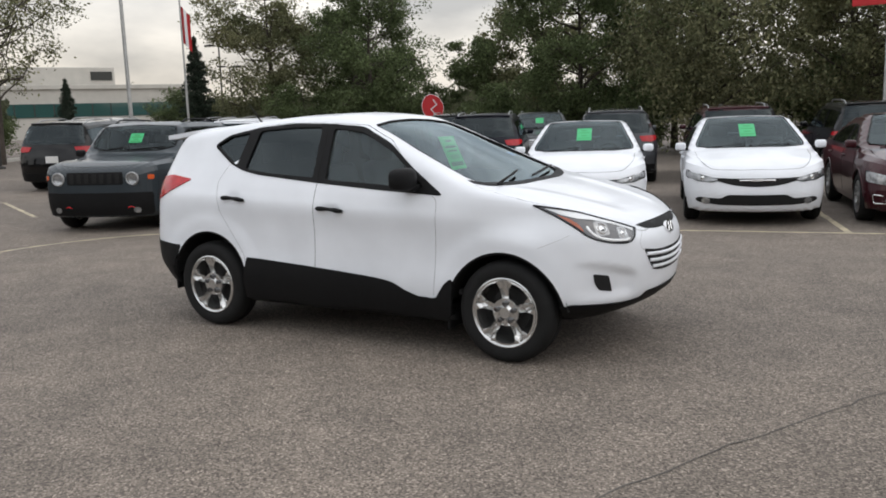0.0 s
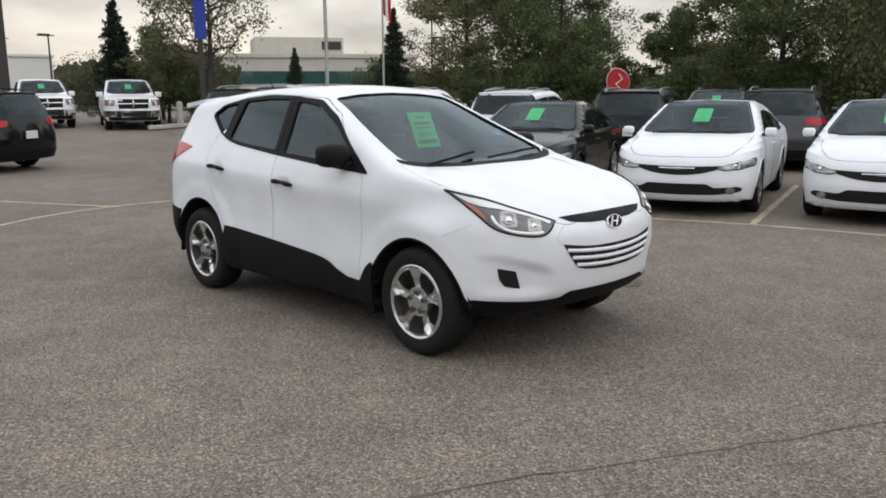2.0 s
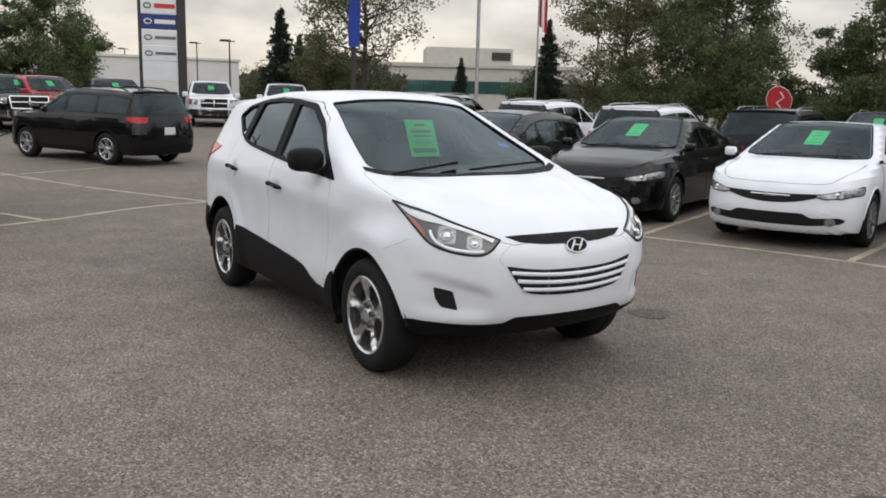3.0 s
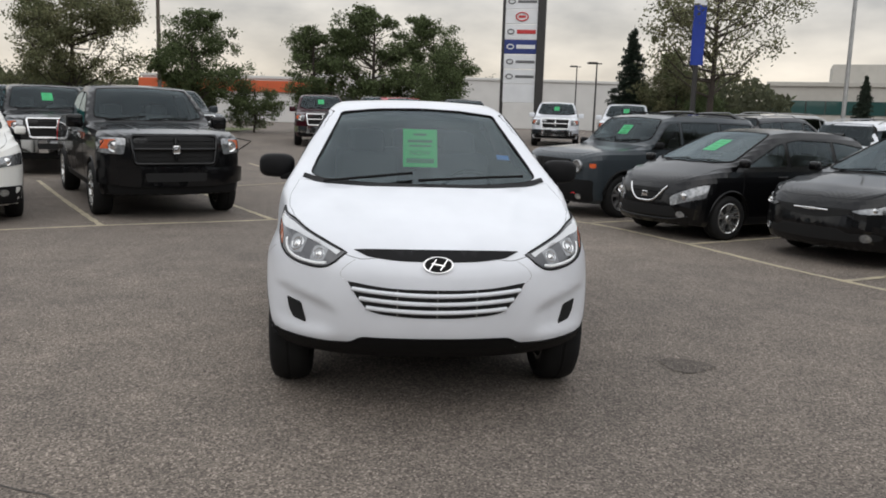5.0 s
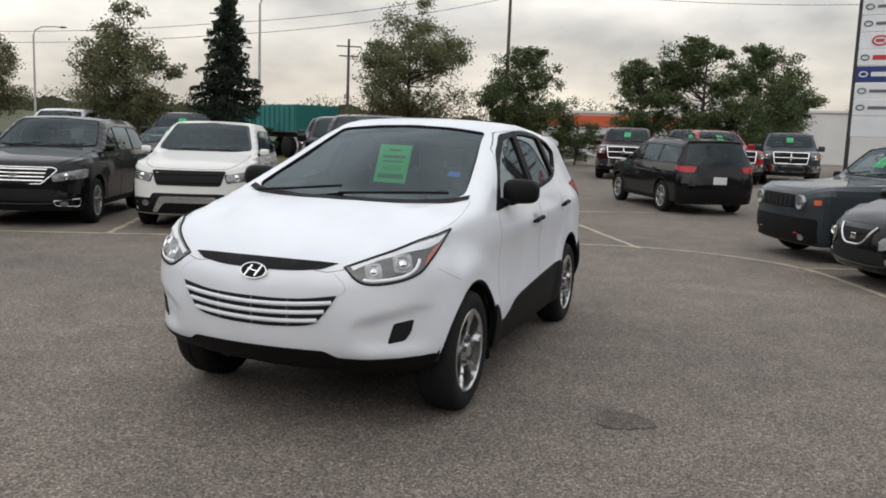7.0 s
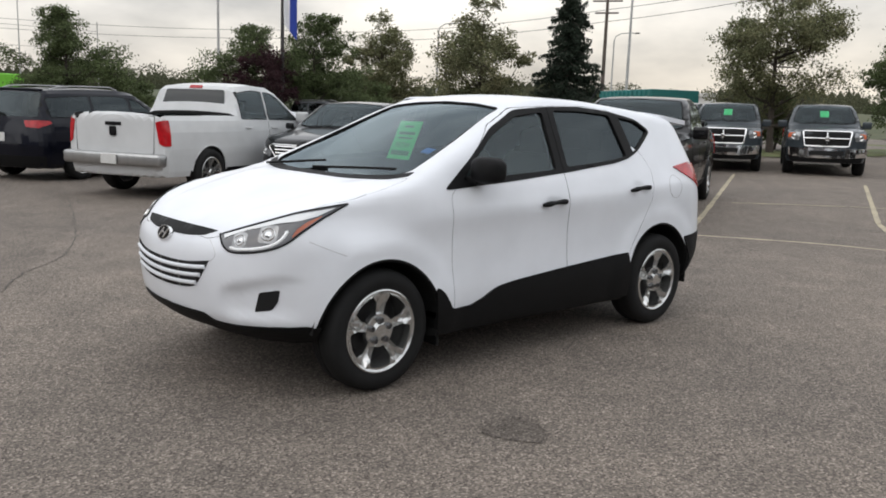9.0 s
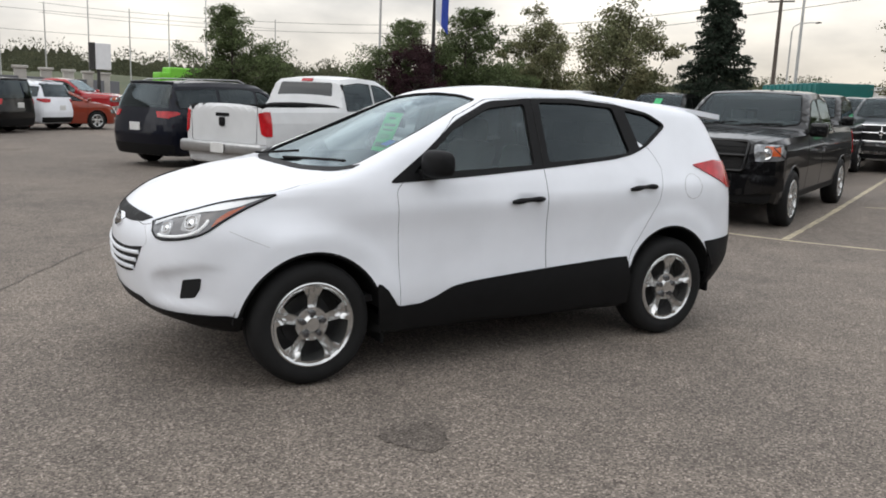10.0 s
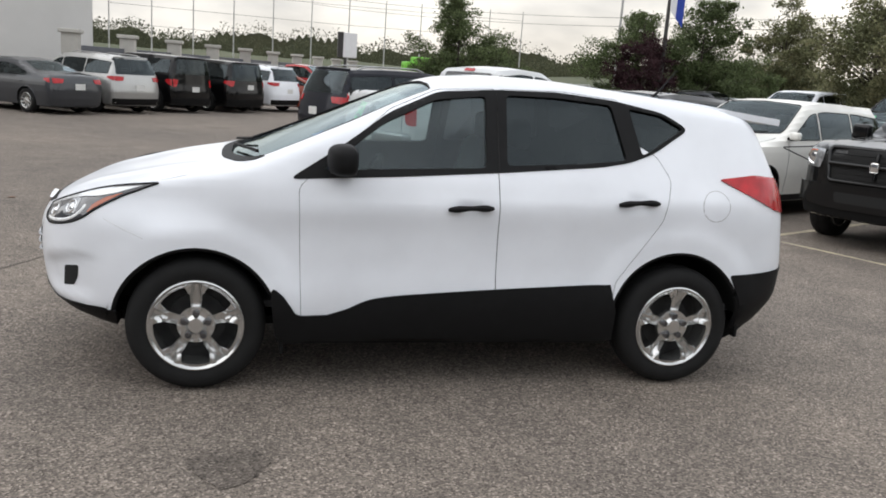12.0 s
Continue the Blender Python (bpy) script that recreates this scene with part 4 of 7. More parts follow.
    # inside: floor, dash, wheel, seats
    part_bm("cabin_floor", box_bm((2.9, 1.45, 0.04), (-0.35, 0, 0.42), 0.01), M["cloth"], car)
    part_bm("dashboard", box_bm((0.5, 1.36, 0.22), (0.78, 0, 0.98), 0.08), M["plastic"], car)
    sw, sf = lathe([(0.17, 0.0), (0.185, 0.015), (0.2, 0.0), (0.185, -0.015)], 32, "x")
    turn = Matrix.Rotation(radians(-20), 3, "Y")
    part("steering_wheel", np.array([tuple(turn @ Vector(q)) for q in sw]) + np.array((0.42, 0.36, 1.02)), sf, M["plastic"], car, "", True)
    for x, ys in ((-0.15, (0.36, -0.36)), (-1.05, (0.4, 0.0, -0.4))):
        for y in ys:
            bm = box_bm((0.5, 0.5, 0.16), (x + 0.1, y, 0.66), 0.06)
            box_bm((0.16, 0.48, 0.62), (x - 0.22, y, 0.98), 0.06, bm, Matrix.Rotation(radians(-14), 4, "Y"))
            box_bm((0.10, 0.26, 0.18), (x - 0.30, y, 1.36), 0.045, bm)
            part_bm("seat", bm, M["cloth"], car, "", True)
    part_bm("rear_view_mirror", box_bm((0.02, 0.24, 0.07), (0.40, 0, 1.42), 0.01), M["plastic"], car)
    return car
M["bluepaper"] = material("blue_sticker_paper", (0.05, 0.22, 0.6), 0.6)

# ---------------------------------------------------------------- parked vehicles
# side profiles: (along, up) as shares of half the length and of the height
PROFILES = {
    "sedan": [(-1.3, 0.66), (-0.97, 0.735), (-0.66, 0.775), (-0.30, 0.955), (-0.05, 1.0), (0.12, 0.985), (0.50, 0.695), (0.60, 0.672), (0.82, 0.61), (0.97, 0.53), (1.3, 0.4)],
    "suv": [(-1.3, 0.93), (-0.90, 0.955), (-0.5, 0.992), (-0.1, 1.0), (0.08, 0.975), (0.42, 0.70), (0.52, 0.675), (0.82, 0.62), (0.97, 0.565), (1.3, 0.45)],
    "boxy": [(-1.3, 0.965), (-0.90, 0.98), (-0.4, 1.0), (0.0, 1.0), (0.15, 0.965), (0.35, 0.71), (0.45, 0.685), (0.85, 0.65), (0.97, 0.60), (1.3, 0.5)],
    "hatch": [(-1.3, 0.86), (-0.86, 0.925), (-0.5, 0.985), (-0.1, 1.0), (0.12, 0.96), (0.60, 0.685), (0.68, 0.655), (0.85, 0.58), (0.97, 0.50), (1.3, 0.36)],
    "van": [(-1.3, 0.95), (-0.90, 0.975), (-0.4, 1.0), (0.1, 0.99), (0.25, 0.95), (0.62, 0.65), (0.70, 0.625), (0.87, 0.565), (0.97, 0.50), (1.3, 0.4)],
    "pickup": [(-1.3, 0.715), (-0.33, 0.72), (-0.315, 0.73), (-0.275, 0.965), (-0.1, 1.0), (0.10, 0.985), (0.17, 0.95), (0.40, 0.705), (0.47, 0.685), (0.80, 0.665), (0.95, 0.635), (1.3, 0.58)],
}
SHIELD = {"sedan": (0.51, 0.12), "suv": (0.43, 0.10), "boxy": (0.36, 0.16), "hatch": (0.61, 0.13), "van": (0.63, 0.26), "pickup": (0.405, 0.155)}
REAR_END = {
    "sedan": [(0.1, -0.95), (0.3, -0.99), (0.45, -1.0), (0.6, -0.985), (0.72, -0.96), (0.9, -0.93)],
    "suv": [(0.1, -0.95), (0.25, -0.99), (0.38, -1.0), (0.5, -0.985), (0.62, -0.965), (0.75, -0.935), (0.9, -0.875), (1.0, -0.86)],
    "boxy": [(0.1, -0.96), (0.25, -0.995), (0.38, -1.0), (0.5, -0.985), (0.7, -0.97), (0.9, -0.945), (1.0, -0.935)],
    "hatch": [(0.1, -0.95), (0.25, -0.99), (0.38, -1.0), (0.5, -0.98), (0.65, -0.955), (0.8, -0.90), (0.95, -0.83)],
    "van": [(0.1, -0.96), (0.25, -0.995), (0.38, -1.0), (0.5, -0.985), (0.7, -0.965), (0.9, -0.935), (1.0, -0.92)],
    "pickup": [(0.15, -0.975), (0.3, -0.985), (0.5, -0.985), (0.69, -0.985), (0.9, -0.985)],
}


CABINS = {}


def cabin(parent, kind, L, hw, H, belt, xs, floor, lid):
    """What shows through the glass: dashboard, steering wheel, two seats and a rear bench with head rests, over a dark
    block that shuts out light.
    """
    key = (kind, L, hw, H)
    if key not in CABINS:
        made = []
        def keep(name, bm, mat):
            me = bpy.data.meshes.new(name)
            bmesh.ops.recalc_face_normals(bm, faces=bm.faces)
            bm.to_mesh(me)
            bm.free()
            me.materials.append(M[mat])
            me.polygons.foreach_set("use_smooth", [True] * len(me.polygons))
            me.set_sharp_from_angle(angle=radians(40))
            made.append(me)
        # added near-black block stops light through the wheel openings and serves as floor
        keep("floor_light_block", box_bm((L - 0.7, 2 * hw - 0.78, 0.42 * H - floor), (0, 0, (floor + 0.42 * H) / 2), 0.03), "shadow")
        keep("dashboard", box_bm((0.42, 2 * hw - 0.34, 0.2), (xs - 0.34, 0, belt - 0.09), 0.07), "plastic")
        turn = Matrix.Rotation(radians(-14), 4, "Y")
        rows = [(xs - 1.15, (0.37, -0.37), "seat")] + ([] if kind == "pickup" and L < 5.5 else [(xs - (1.72 if kind == "pickup" else 2.0), (0.37, -0.37), "rear_seat")])
        for x, ys, name in rows:
            for y in ys:
                bm = box_bm((0.5, 0.5, 0.16), (x + 0.25, y, belt - 0.40), 0.06)
                box_bm((0.14, 0.48, 0.60), (x, y, belt - 0.12), 0.06, bm, turn)
                box_bm((0.10, 0.26, 0.17), (x - 0.09, y, belt + 0.25), 0.045, bm)
                keep(name, bm, "cloth")
        v, f = lathe([(0.16, 0.0), (0.175, 0.014), (0.19, 0.0), (0.175, -0.014)], 24, "x")
        tilt = Matrix.Rotation(radians(-24), 3, "Y")
        made.append(mesh("steering_wheel", np.array([tuple(tilt @ Vector(q)) for q in v]) + np.array((xs - 0.62, 0.37, belt - 0.03)), f, M["plastic"], True))
        bm = box_bm((0.02, 0.20, 0.05), (xs - 0.55, 0, lid - 0.13), 0.01)
        keep("rear_view_mirror", bm, "plastic")
        CABINS[key] = made
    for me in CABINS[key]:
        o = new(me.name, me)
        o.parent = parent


def vehicle(name, label, category, kind, size, at, heading, color, wheel_r=0.34, wheels="five", rim="alloy", paper=True, face="bar", base=None, group="", rails=False, flip_at="nose", steel=0.2, mirror_mat=None, lamps="lamp", bands=True):
    """A parked vehicle. size: length, width, height; at: its nose (or tail) on the ground; heading: degrees."""
    L, W, H = size
    h, hw = L / 2, W / 2
    top = empty(name, label, category, group)
    prof = [(a * h, b * H) for a, b in PROFILES[kind]]
    tall = kind in ("boxy", "pickup", "van")
    belt = {"sedan": 0.66, "suv": 0.655, "boxy": 0.655, "hatch": 0.64, "van": 0.60, "pickup": 0.655}[kind] * H
    roof_w = {"sedan": 0.67, "suv": 0.73, "boxy": 0.78, "hatch": 0.69, "van": 0.73, "pickup": 0.75}[kind]
    width = [(0.1, hw * 0.93), (0.22 * H, hw * 0.965), (0.4 * H, hw), (0.55 * H, hw * 0.995), (belt - 0.02, hw * 0.965), (belt + 0.5 * (H - belt), hw * (0.965 + roof_w) / 2 + 0.01), (H, hw * roof_w), (H * 1.2, hw * roof_w * 0.9)]
    blunt = kind in ("boxy", "pickup")
    zn = np.interp(0.97, [q[0] for q in PROFILES[kind]], [q[1] for q in PROFILES[kind]]) * H
    front = [(0.15, h * 0.955), (0.3, h * 0.985), (0.45, h), (zn * 0.85, h * (0.995 if blunt else 0.985)), (zn, h * (0.985 if blunt else 0.96)), (H * 0.8, h * 0.9)]
    rear = [(a * H, b * h) for a, b in REAR_END[kind]]
    floor = 0.20 if kind in ("sedan", "hatch", "van") else (0.24 if kind != "pickup" else 0.36)
    B = Body(prof, width, front, rear, floor, crown=(0.045, 0.04) if tall else (0.055, 0.05), split=0.1 * h, plan_f=(0.10, 0.22) if blunt else (0.20, 0.5), plan_r=(0.02, 0.05) if kind == "pickup" else (0.08, 0.25), k_top=(0.06, 0.06), k_end=0.10, axis=(-h + 0.5, h - 0.7, 0.42 * H), taper=0.02 if tall else 0.05, sharp=0.03 if kind == "pickup" else 0.05)
    v, f = B.shell(70, 72, 20)
    fo = {"sedan": 0.205, "suv": 0.20, "boxy": 0.19, "hatch": 0.19, "van": 0.20, "pickup": 0.165}[kind] * L
    ro = {"sedan": 0.23, "suv": 0.215, "boxy": 0.20, "hatch": 0.165, "van": 0.22, "pickup": 0.205}[kind] * L
    axles = (h - fo, -h + ro)
    steps = []
    for ax in axles:
        R = wheel_r + 0.055
        cy = [(ax + R * math.cos(q), wheel_r + R * math.sin(q)) for q in np.linspace(0, 2 * math.pi, 36, endpoint=False)]
        steps += [(*prism(cy, "left", hw - 0.36, hw + 0.4), "DIFFERENCE"), (*prism(cy, "left", -hw + 0.36, -hw - 0.4), "DIFFERENCE")]
    if kind == "pickup":
        q = [(-0.965 * h, -hw * 0.86), (-0.335 * h, -hw * 0.86), (-0.335 * h, hw * 0.86), (-0.965 * h, hw * 0.86)]
        steps.append((*prism(q, "top", 0.42 * H, H), "DIFFERENCE"))
    paint_mat = M[color]
    xs, xe = SHIELD[kind][0] * h, SHIELD[kind][1] * h
    # side glass from the body's own roof line
    lift = (H - belt)
    ends = {"sedan": (xs - 0.10, -0.52 * h), "suv": (xs - 0.06, -0.84 * h), "boxy": (xs - 0.04, -0.86 * h), "hatch": (xs - 0.15, -0.80 * h), "van": (xs - 0.2, -0.86 * h), "pickup": (xs - 0.04, -0.265 * h)}[kind]
    def upper(x):
        return float(np.interp(x, *B.tab)) - (0.155 if not tall else 0.125)
    x1, x0 = ends
    cuts = {"sedan": [0.02 * h], "suv": [0.0, -0.42 * h], "boxy": [0.0, -0.45 * h], "hatch": [0.05 * h, -0.45 * h], "van": [0.12 * h, -0.38 * h], "pickup": [0.02 * h if L > 5.5 else -0.5 * h]}[kind]
    stops = [x1] + [c for c in cuts if c > x0 + 0.2] + [x0]
    panes = []
    for i in range(len(stops) - 1):
        a, b = stops[i] - (0.03 if i else 0), stops[i + 1] + (0.03 if i + 2 < len(stops) else 0)
        xx = np.linspace(a, b, 12)
        lo = [(x, belt + 0.015 + 0.02 * (x1 - x) / (x1 - x0)) for x in xx]
        hi = [(x, max(upper(x), belt + 0.02 + 0.021 * (x1 - x) / (x1 - x0))) for x in xx]
        hi = [q for q, w in zip(hi, lo) if q[1] > w[1] + 0.012]
        lo = [q for q in lo if q[0] <= max(w[0] for w in hi) + 0.12]
        panes.append(rounded(lo + hi[::-1], 0.025, 3))
    sh = [(xs, 0), (xs - 0.03, hw * 0.5), (xs - 0.12, hw * 0.80), (xs - 0.22, hw * 0.805), (xe + 0.05, hw * (roof_w - 0.05)), (xe - 0.03, hw * (roof_w - 0.08)), (xe - 0.06, 0)]
    sh = rounded(sh + [(a, -b) for a, b in sh[-2:0:-1]], 0.03, 3)
    if kind == "sedan":
        rw = [(-0.31 * h, 0), (-0.32 * h, hw * 0.55), (-0.60 * h, hw * 0.72), (-0.64 * h, hw * 0.5), (-0.65 * h, 0)]
        rw = rounded(rw + [(a, -b) for a, b in rw[-2:0:-1]], 0.03, 3)
        back_cut = prism(grown(rw, -0.02), "top", belt - 0.12, H + 0.3)
    else:
        z0, z1 = (0.76 * H if kind == "pickup" else belt + 0.03), H * 0.93
        b0, b1 = (0.80, 0.70) if kind != "pickup" else (0.68, 0.62)
        rw = rounded([(-hw * b0, z0), (hw * b0, z0), (hw * b1, z1), (-hw * b1, z1)], 0.05)
        back_cut = prism(grown(rw, -0.02), "front", -0.70 * h, -h - 0.2)
    # the body is a hollow shell, open at the wheels and windows
    inside = v - B.normal(v) * 0.045
    f = f + [tuple(i + len(v) for i in q)[::-1] for q in f]
    v = np.concatenate([v, inside])
    for q in panes:
        steps.append((*prism(grown(q, -0.012), "left", -hw - 0.3, hw + 0.3), "DIFFERENCE"))
    steps.append((*prism(grown(sh, -0.02), "top", belt - 0.14, H + 0.3), "DIFFERENCE"))
    if kind != "pickup":
        steps.append((*back_cut, "DIFFERENCE"))
    v, f = carve(v, f, steps)
    surface_part("body", B, v, f, [paint_mat, M["shadow"]], top, wells=True)
    cabin(top, kind, L, hw, H, belt, xs, floor, float(np.interp(xs - 0.55, *B.tab)))
    privacy = kind in ("suv", "van", "boxy")
    for s, side in ((1, "left"), (-1, "right")):
        for i, q in enumerate(panes):
            part("side_window", *B.patch(q, side, 0.002, 0.006, 0.09), M["tint" if privacy and i else "carglass"], top, "dark tinted glass" if privacy and i else "", True)
            part("window_gasket", *tube(B.line(q, side, 0.002), 0.008, 5, True), M["plastic"], top, "", True)
        for i, c in enumerate(stops[:-1]):
            xg = c - 0.0 if i else stops[0] - 0.06
            part("door_gap", *tube(B.line([(xg, z) for z in np.linspace(belt - 0.01, floor + 0.12, 9)], side, -0.001), 0.004, 4), M["shadow"], top)
            hx = (stops[i + 1] + 0.17) if i < 2 else None
            if hx is not None and (i == 0 or kind != "sedan" or True) and i < 2:
                hz = belt - 0.12
                p = B.line([(hx - 0.09, hz), (hx - 0.05, hz), (hx + 0.05, hz), (hx + 0.09, hz)], side) + np.outer([0.0, 0.03, 0.03, 0.0], (0, s, 0))
                part("door_handle", *tube(p, 0.014, 6), paint_mat, top, "", True)
        # sill and arch trims
        sill = [(axles[0] - wheel_r - 0.07, floor + 0.02), (axles[1] + wheel_r + 0.07, floor + 0.02), (axles[1] + wheel_r + 0.07, floor + 0.11), (axles[0] - wheel_r - 0.07, floor + 0.11)]
        if kind != "sedan":
            part("sill_trim", *B.patch(sill, side, 0.006, 0.014, 0.15), M["plastic"], top, "", True)
        for ax in axles:
            arc = [(ax + (wheel_r + 0.06) * math.cos(q), wheel_r + (wheel_r + 0.06) * math.sin(q)) for q in np.linspace(0.1, math.pi - 0.1, 20)]
            part("arch_lip", *tube(B.line(arc, side, -0.003), 0.028 if kind == "boxy" else 0.014, 6), M["plastic"] if kind in ("boxy", "suv") else paint_mat, top, "", True)
            wheel(top, ax, s * (hw - 0.115), wheel_r, s, wheels, rim, 0.22 if kind != "pickup" else 0.27)
        # mirror
        mz, mx = belt + 0.06, xs - 0.12
        my = float(B.line([(mx, belt)], side)[0][1])
        ms = (0.10, 0.155, 0.115) if kind != "pickup" else (0.13, 0.24, 0.2)
        mir = part_bm("door_mirror", box_bm(ms, (mx, my + s * (ms[1] / 2 + 0.015), mz + 0.02), 0.035), M[mirror_mat] if mirror_mat else paint_mat, top, "", True)
        part_bm("mirror_foot", box_bm((0.05, 0.1, 0.04), (mx, my + s * 0.03, mz - 0.02), 0.01), M["plastic"], mir)
        if rails:
            rx = np.linspace(xe - 0.35, ends[1] + 0.25, 10)
            q = B.line([(x, s * hw * roof_w * 0.86) for x in rx], "top") + np.outer([0.0] + [0.05] * 8 + [0.0], (0, 0, 1))
            part("roof_rail", *tube(q, 0.016, 6), M["steel" if rails == "steel" else "plastic"], top, "", True)
        # lamps
        if face == "round":
            c = B.line([(s * hw * 0.66, zn * 0.83)], "front", -0.005)[0]
            lv, lf = lathe([(0.0001, 0.02), (0.07, 0.022), (0.085, 0.03), (0.10, 0.012), (0.10, -0.02), (0.0001, -0.02)], 24, "x")
            part("head_lamp", lv * np.array((1, 1, 1)) + c, lf, M["lamp"], top, "round head lamp", True)
            rv, rf = tube(c + np.array([(0.02, 0.095 * math.cos(q), 0.095 * math.sin(q)) for q in np.linspace(0, 2 * math.pi, 24, endpoint=False)]), 0.012, 6, True)
            part("lamp_ring", rv, rf, M["steel"], top, "", True)
            part("corner_lamp", *B.patch(rounded([(h * 0.935, zn * 0.81), (h * 0.90, zn * 0.81), (h * 0.90, zn * 0.88), (h * 0.935, zn * 0.88)], 0.02), side, 0.008, 0.015, 0.05), M["orange"], top, "orange corner lamp", True)
        else:
            z1 = {"slim": zn * 0.93, "truck": zn * 0.955, "bar": zn * 0.90, "vee": zn * 0.95, "cross": zn * 0.95}[face]
            hgt = {"slim": 0.10, "truck": 0.23, "bar": 0.13, "vee": 0.15, "cross": 0.15}[face]
            y0, y1 = {"slim": (0.50, 0.97), "truck": (0.64, 0.985), "bar": (0.52, 0.97), "vee": (0.50, 0.97), "cross": (0.58, 0.97)}[face]
            rise = {"slim": 0.045, "truck": 0.0, "bar": 0.05, "vee": 0.11, "cross": 0.02}[face]
            q = rounded([(s * hw * y0, z1 - rise - (0.0 if face == "truck" else hgt * 0.2)), (s * hw * y1, z1 + rise * 0.5), (s * hw * y1, z1 - hgt * 0.9), (s * hw * (y0 + 0.04), z1 - rise - hgt)], 0.025)
            if face == "slim":
                q = rounded([(s * hw * 0.50, z1 - 0.085), (s * hw * 0.75, z1 - 0.03), (s * hw * 0.97, z1 + 0.03), (s * hw * 0.97, z1 - 0.065), (s * hw * 0.80, z1 - 0.105), (s * hw * 0.62, z1 - 0.115)], 0.02)
            lamp = part("head_lamp", *B.patch(q, "front", 0.006, 0.02, 0.05), M[lamps], top, "clear head lamp", True)
            part("lamp_frame", *tube(B.line(q, "front", 0.004), 0.008, 5, True), M["plastic"], lamp, "", True)
            cc = np.mean(np.array(q), 0)
            c3 = B.line([(cc[0] * 0.97, cc[1])], "front", 0.0)[0]
            lv, lf = lathe([(0.0001, 0.018), (hgt * 0.22, 0.012), (hgt * 0.3, 0.008), (hgt * 0.36, 0.018), (hgt * 0.36, -0.01), (0.0001, -0.01)], 20, "x")
            part("projector", lv + c3, lf, M["chrome"], lamp, "", True)
            if face == "truck":
                part("amber_corner", *B.patch(rounded([(h * 0.95, z1 - 0.15), (h * 0.90, z1 - 0.15), (h * 0.90, z1 - 0.03), (h * 0.95, z1 - 0.02)], 0.02), side, 0.008, 0.015, 0.05), M["orange"], top, "amber corner lamp", True)
        fz = 0.58 if kind == "pickup" else (0.42 if face == "cross" else 0.36)
        fog = [(s * hw * 0.70 + 0.055 * math.cos(q), fz + 0.045 * math.sin(q)) for q in np.linspace(0, 2 * math.pi, 16, endpoint=False)]
        part("fog_lamp", *B.patch(fog, "front", 0.014, 0.02, 0.05), M["lamp"], top, "", True)
        # tail lamp
        tz = {"sedan": 0.62, "suv": 0.60, "boxy": 0.52, "hatch": 0.62, "van": 0.56, "pickup": 0.55}[kind] * H
        th = {"sedan": 0.13, "suv": 0.14, "boxy": 0.24, "hatch": 0.34, "van": 0.20, "pickup": 0.40}[kind]
        ti = {"sedan": 0.52, "suv": 0.55, "boxy": 0.72, "hatch": 0.76, "van": 0.70, "pickup": 0.80}[kind]
        to = {"sedan": 0.86, "suv": 0.85, "boxy": 0.88, "hatch": 0.86, "van": 0.86, "pickup": 0.925}[kind]
        q = rounded([(s * hw * ti, tz + th * 0.42), (s * hw * to, tz + th * 0.5), (s * hw * to, tz - th * 0.5), (s * hw * (ti + 0.06), tz - th * 0.4)], 0.02)
        part("tail_lamp", *B.patch(q, "rear", 0.012, 0.025, 0.03), M["tail"], top, "red tail lamp", True)
        tx = -h * (0.97 if not kind == "pickup" else 0.985)
        q = rounded([(tx + 0.10, tz - th * 0.46), (tx + 0.32, tz + th * 0.15), (tx + 0.28, tz + th * 0.45), (tx + 0.13, tz + th * 0.48)], 0.02)
        if kind != "pickup":
            part("tail_lamp", *B.patch(q, side, 0.010, 0.02, 0.03), M["tail"], top, "red tail lamp", True)
        else:
            q = rounded([(tx + 0.05, tz - th * 0.5), (tx + 0.15, tz - th * 0.5), (tx + 0.15, tz + th * 0.5), (tx + 0.05, tz + th * 0.5)], 0.02)
            part("tail_lamp", *B.patch(q, side, 0.010, 0.02, 0.03), M["tail"], top, "red tail lamp", True)
    # windshield
    part("windshield", *B.patch(sh, "top", 0.002, 0.006, 0.09), M["carglass"], top, "windshield with reflections of the grey sky", True)
    part("windshield_gasket", *tube(B.line(sh, "top", 0.003), 0.010, 5, True), M["plastic"], top, "", True)
    for y0, y1 in ((-0.02, hw * 0.6), (-hw * 0.66, -0.06)):
        part("wiper", *tube(B.line([(xs - 0.03 - 0.06 * t, y0 + (y1 - y0) * t) for t in np.linspace(0, 1, 6)], "top", 0.016), 0.008, 5), M["plastic"], top)
    # hood seam
    hx = h * 0.9
    seam = smooth_line([(xs + 0.05, hw * 0.83), (h * 0.74, hw * 0.80), (h * 0.90, hw * 0.66), (h * 0.945, hw * 0.3), (h * 0.95, 0)], 5)
    seam = seam + [(a, -b) for a, b in seam[-2::-1]]
    part("hood_seam", *tube(B.line(seam, "top", -0.001), 0.0028, 5), M["shadow"], top)
    if kind == "pickup":
        for s in (1, -1):
            ridge = [(x, s * hw * 0.42) for x in np.linspace(xs + 0.15, h * 0.88, 8)]
            part("hood_ridge", *tube(B.line(ridge, "top", -0.02), [0.02] + [0.032] * 6 + [0.02], 8), paint_mat, top, "", True)
    # face: grille and lower intake
    if face == "truck":
        g = rounded([(-hw * 0.59, zn * 0.975), (hw * 0.59, zn * 0.975), (hw * 0.54, zn * 0.66), (-hw * 0.54, zn * 0.66)], 0.05)
        part("grille", *B.patch(g, "front", 0.006, 0.02, 0.08), M["shadow"], top, "", True)
        trim = M["chrome" if bands else color]
        part("grille_frame", *tube(B.line(g, "front", 0.012), 0.028, 6, True), trim, top, "", True)
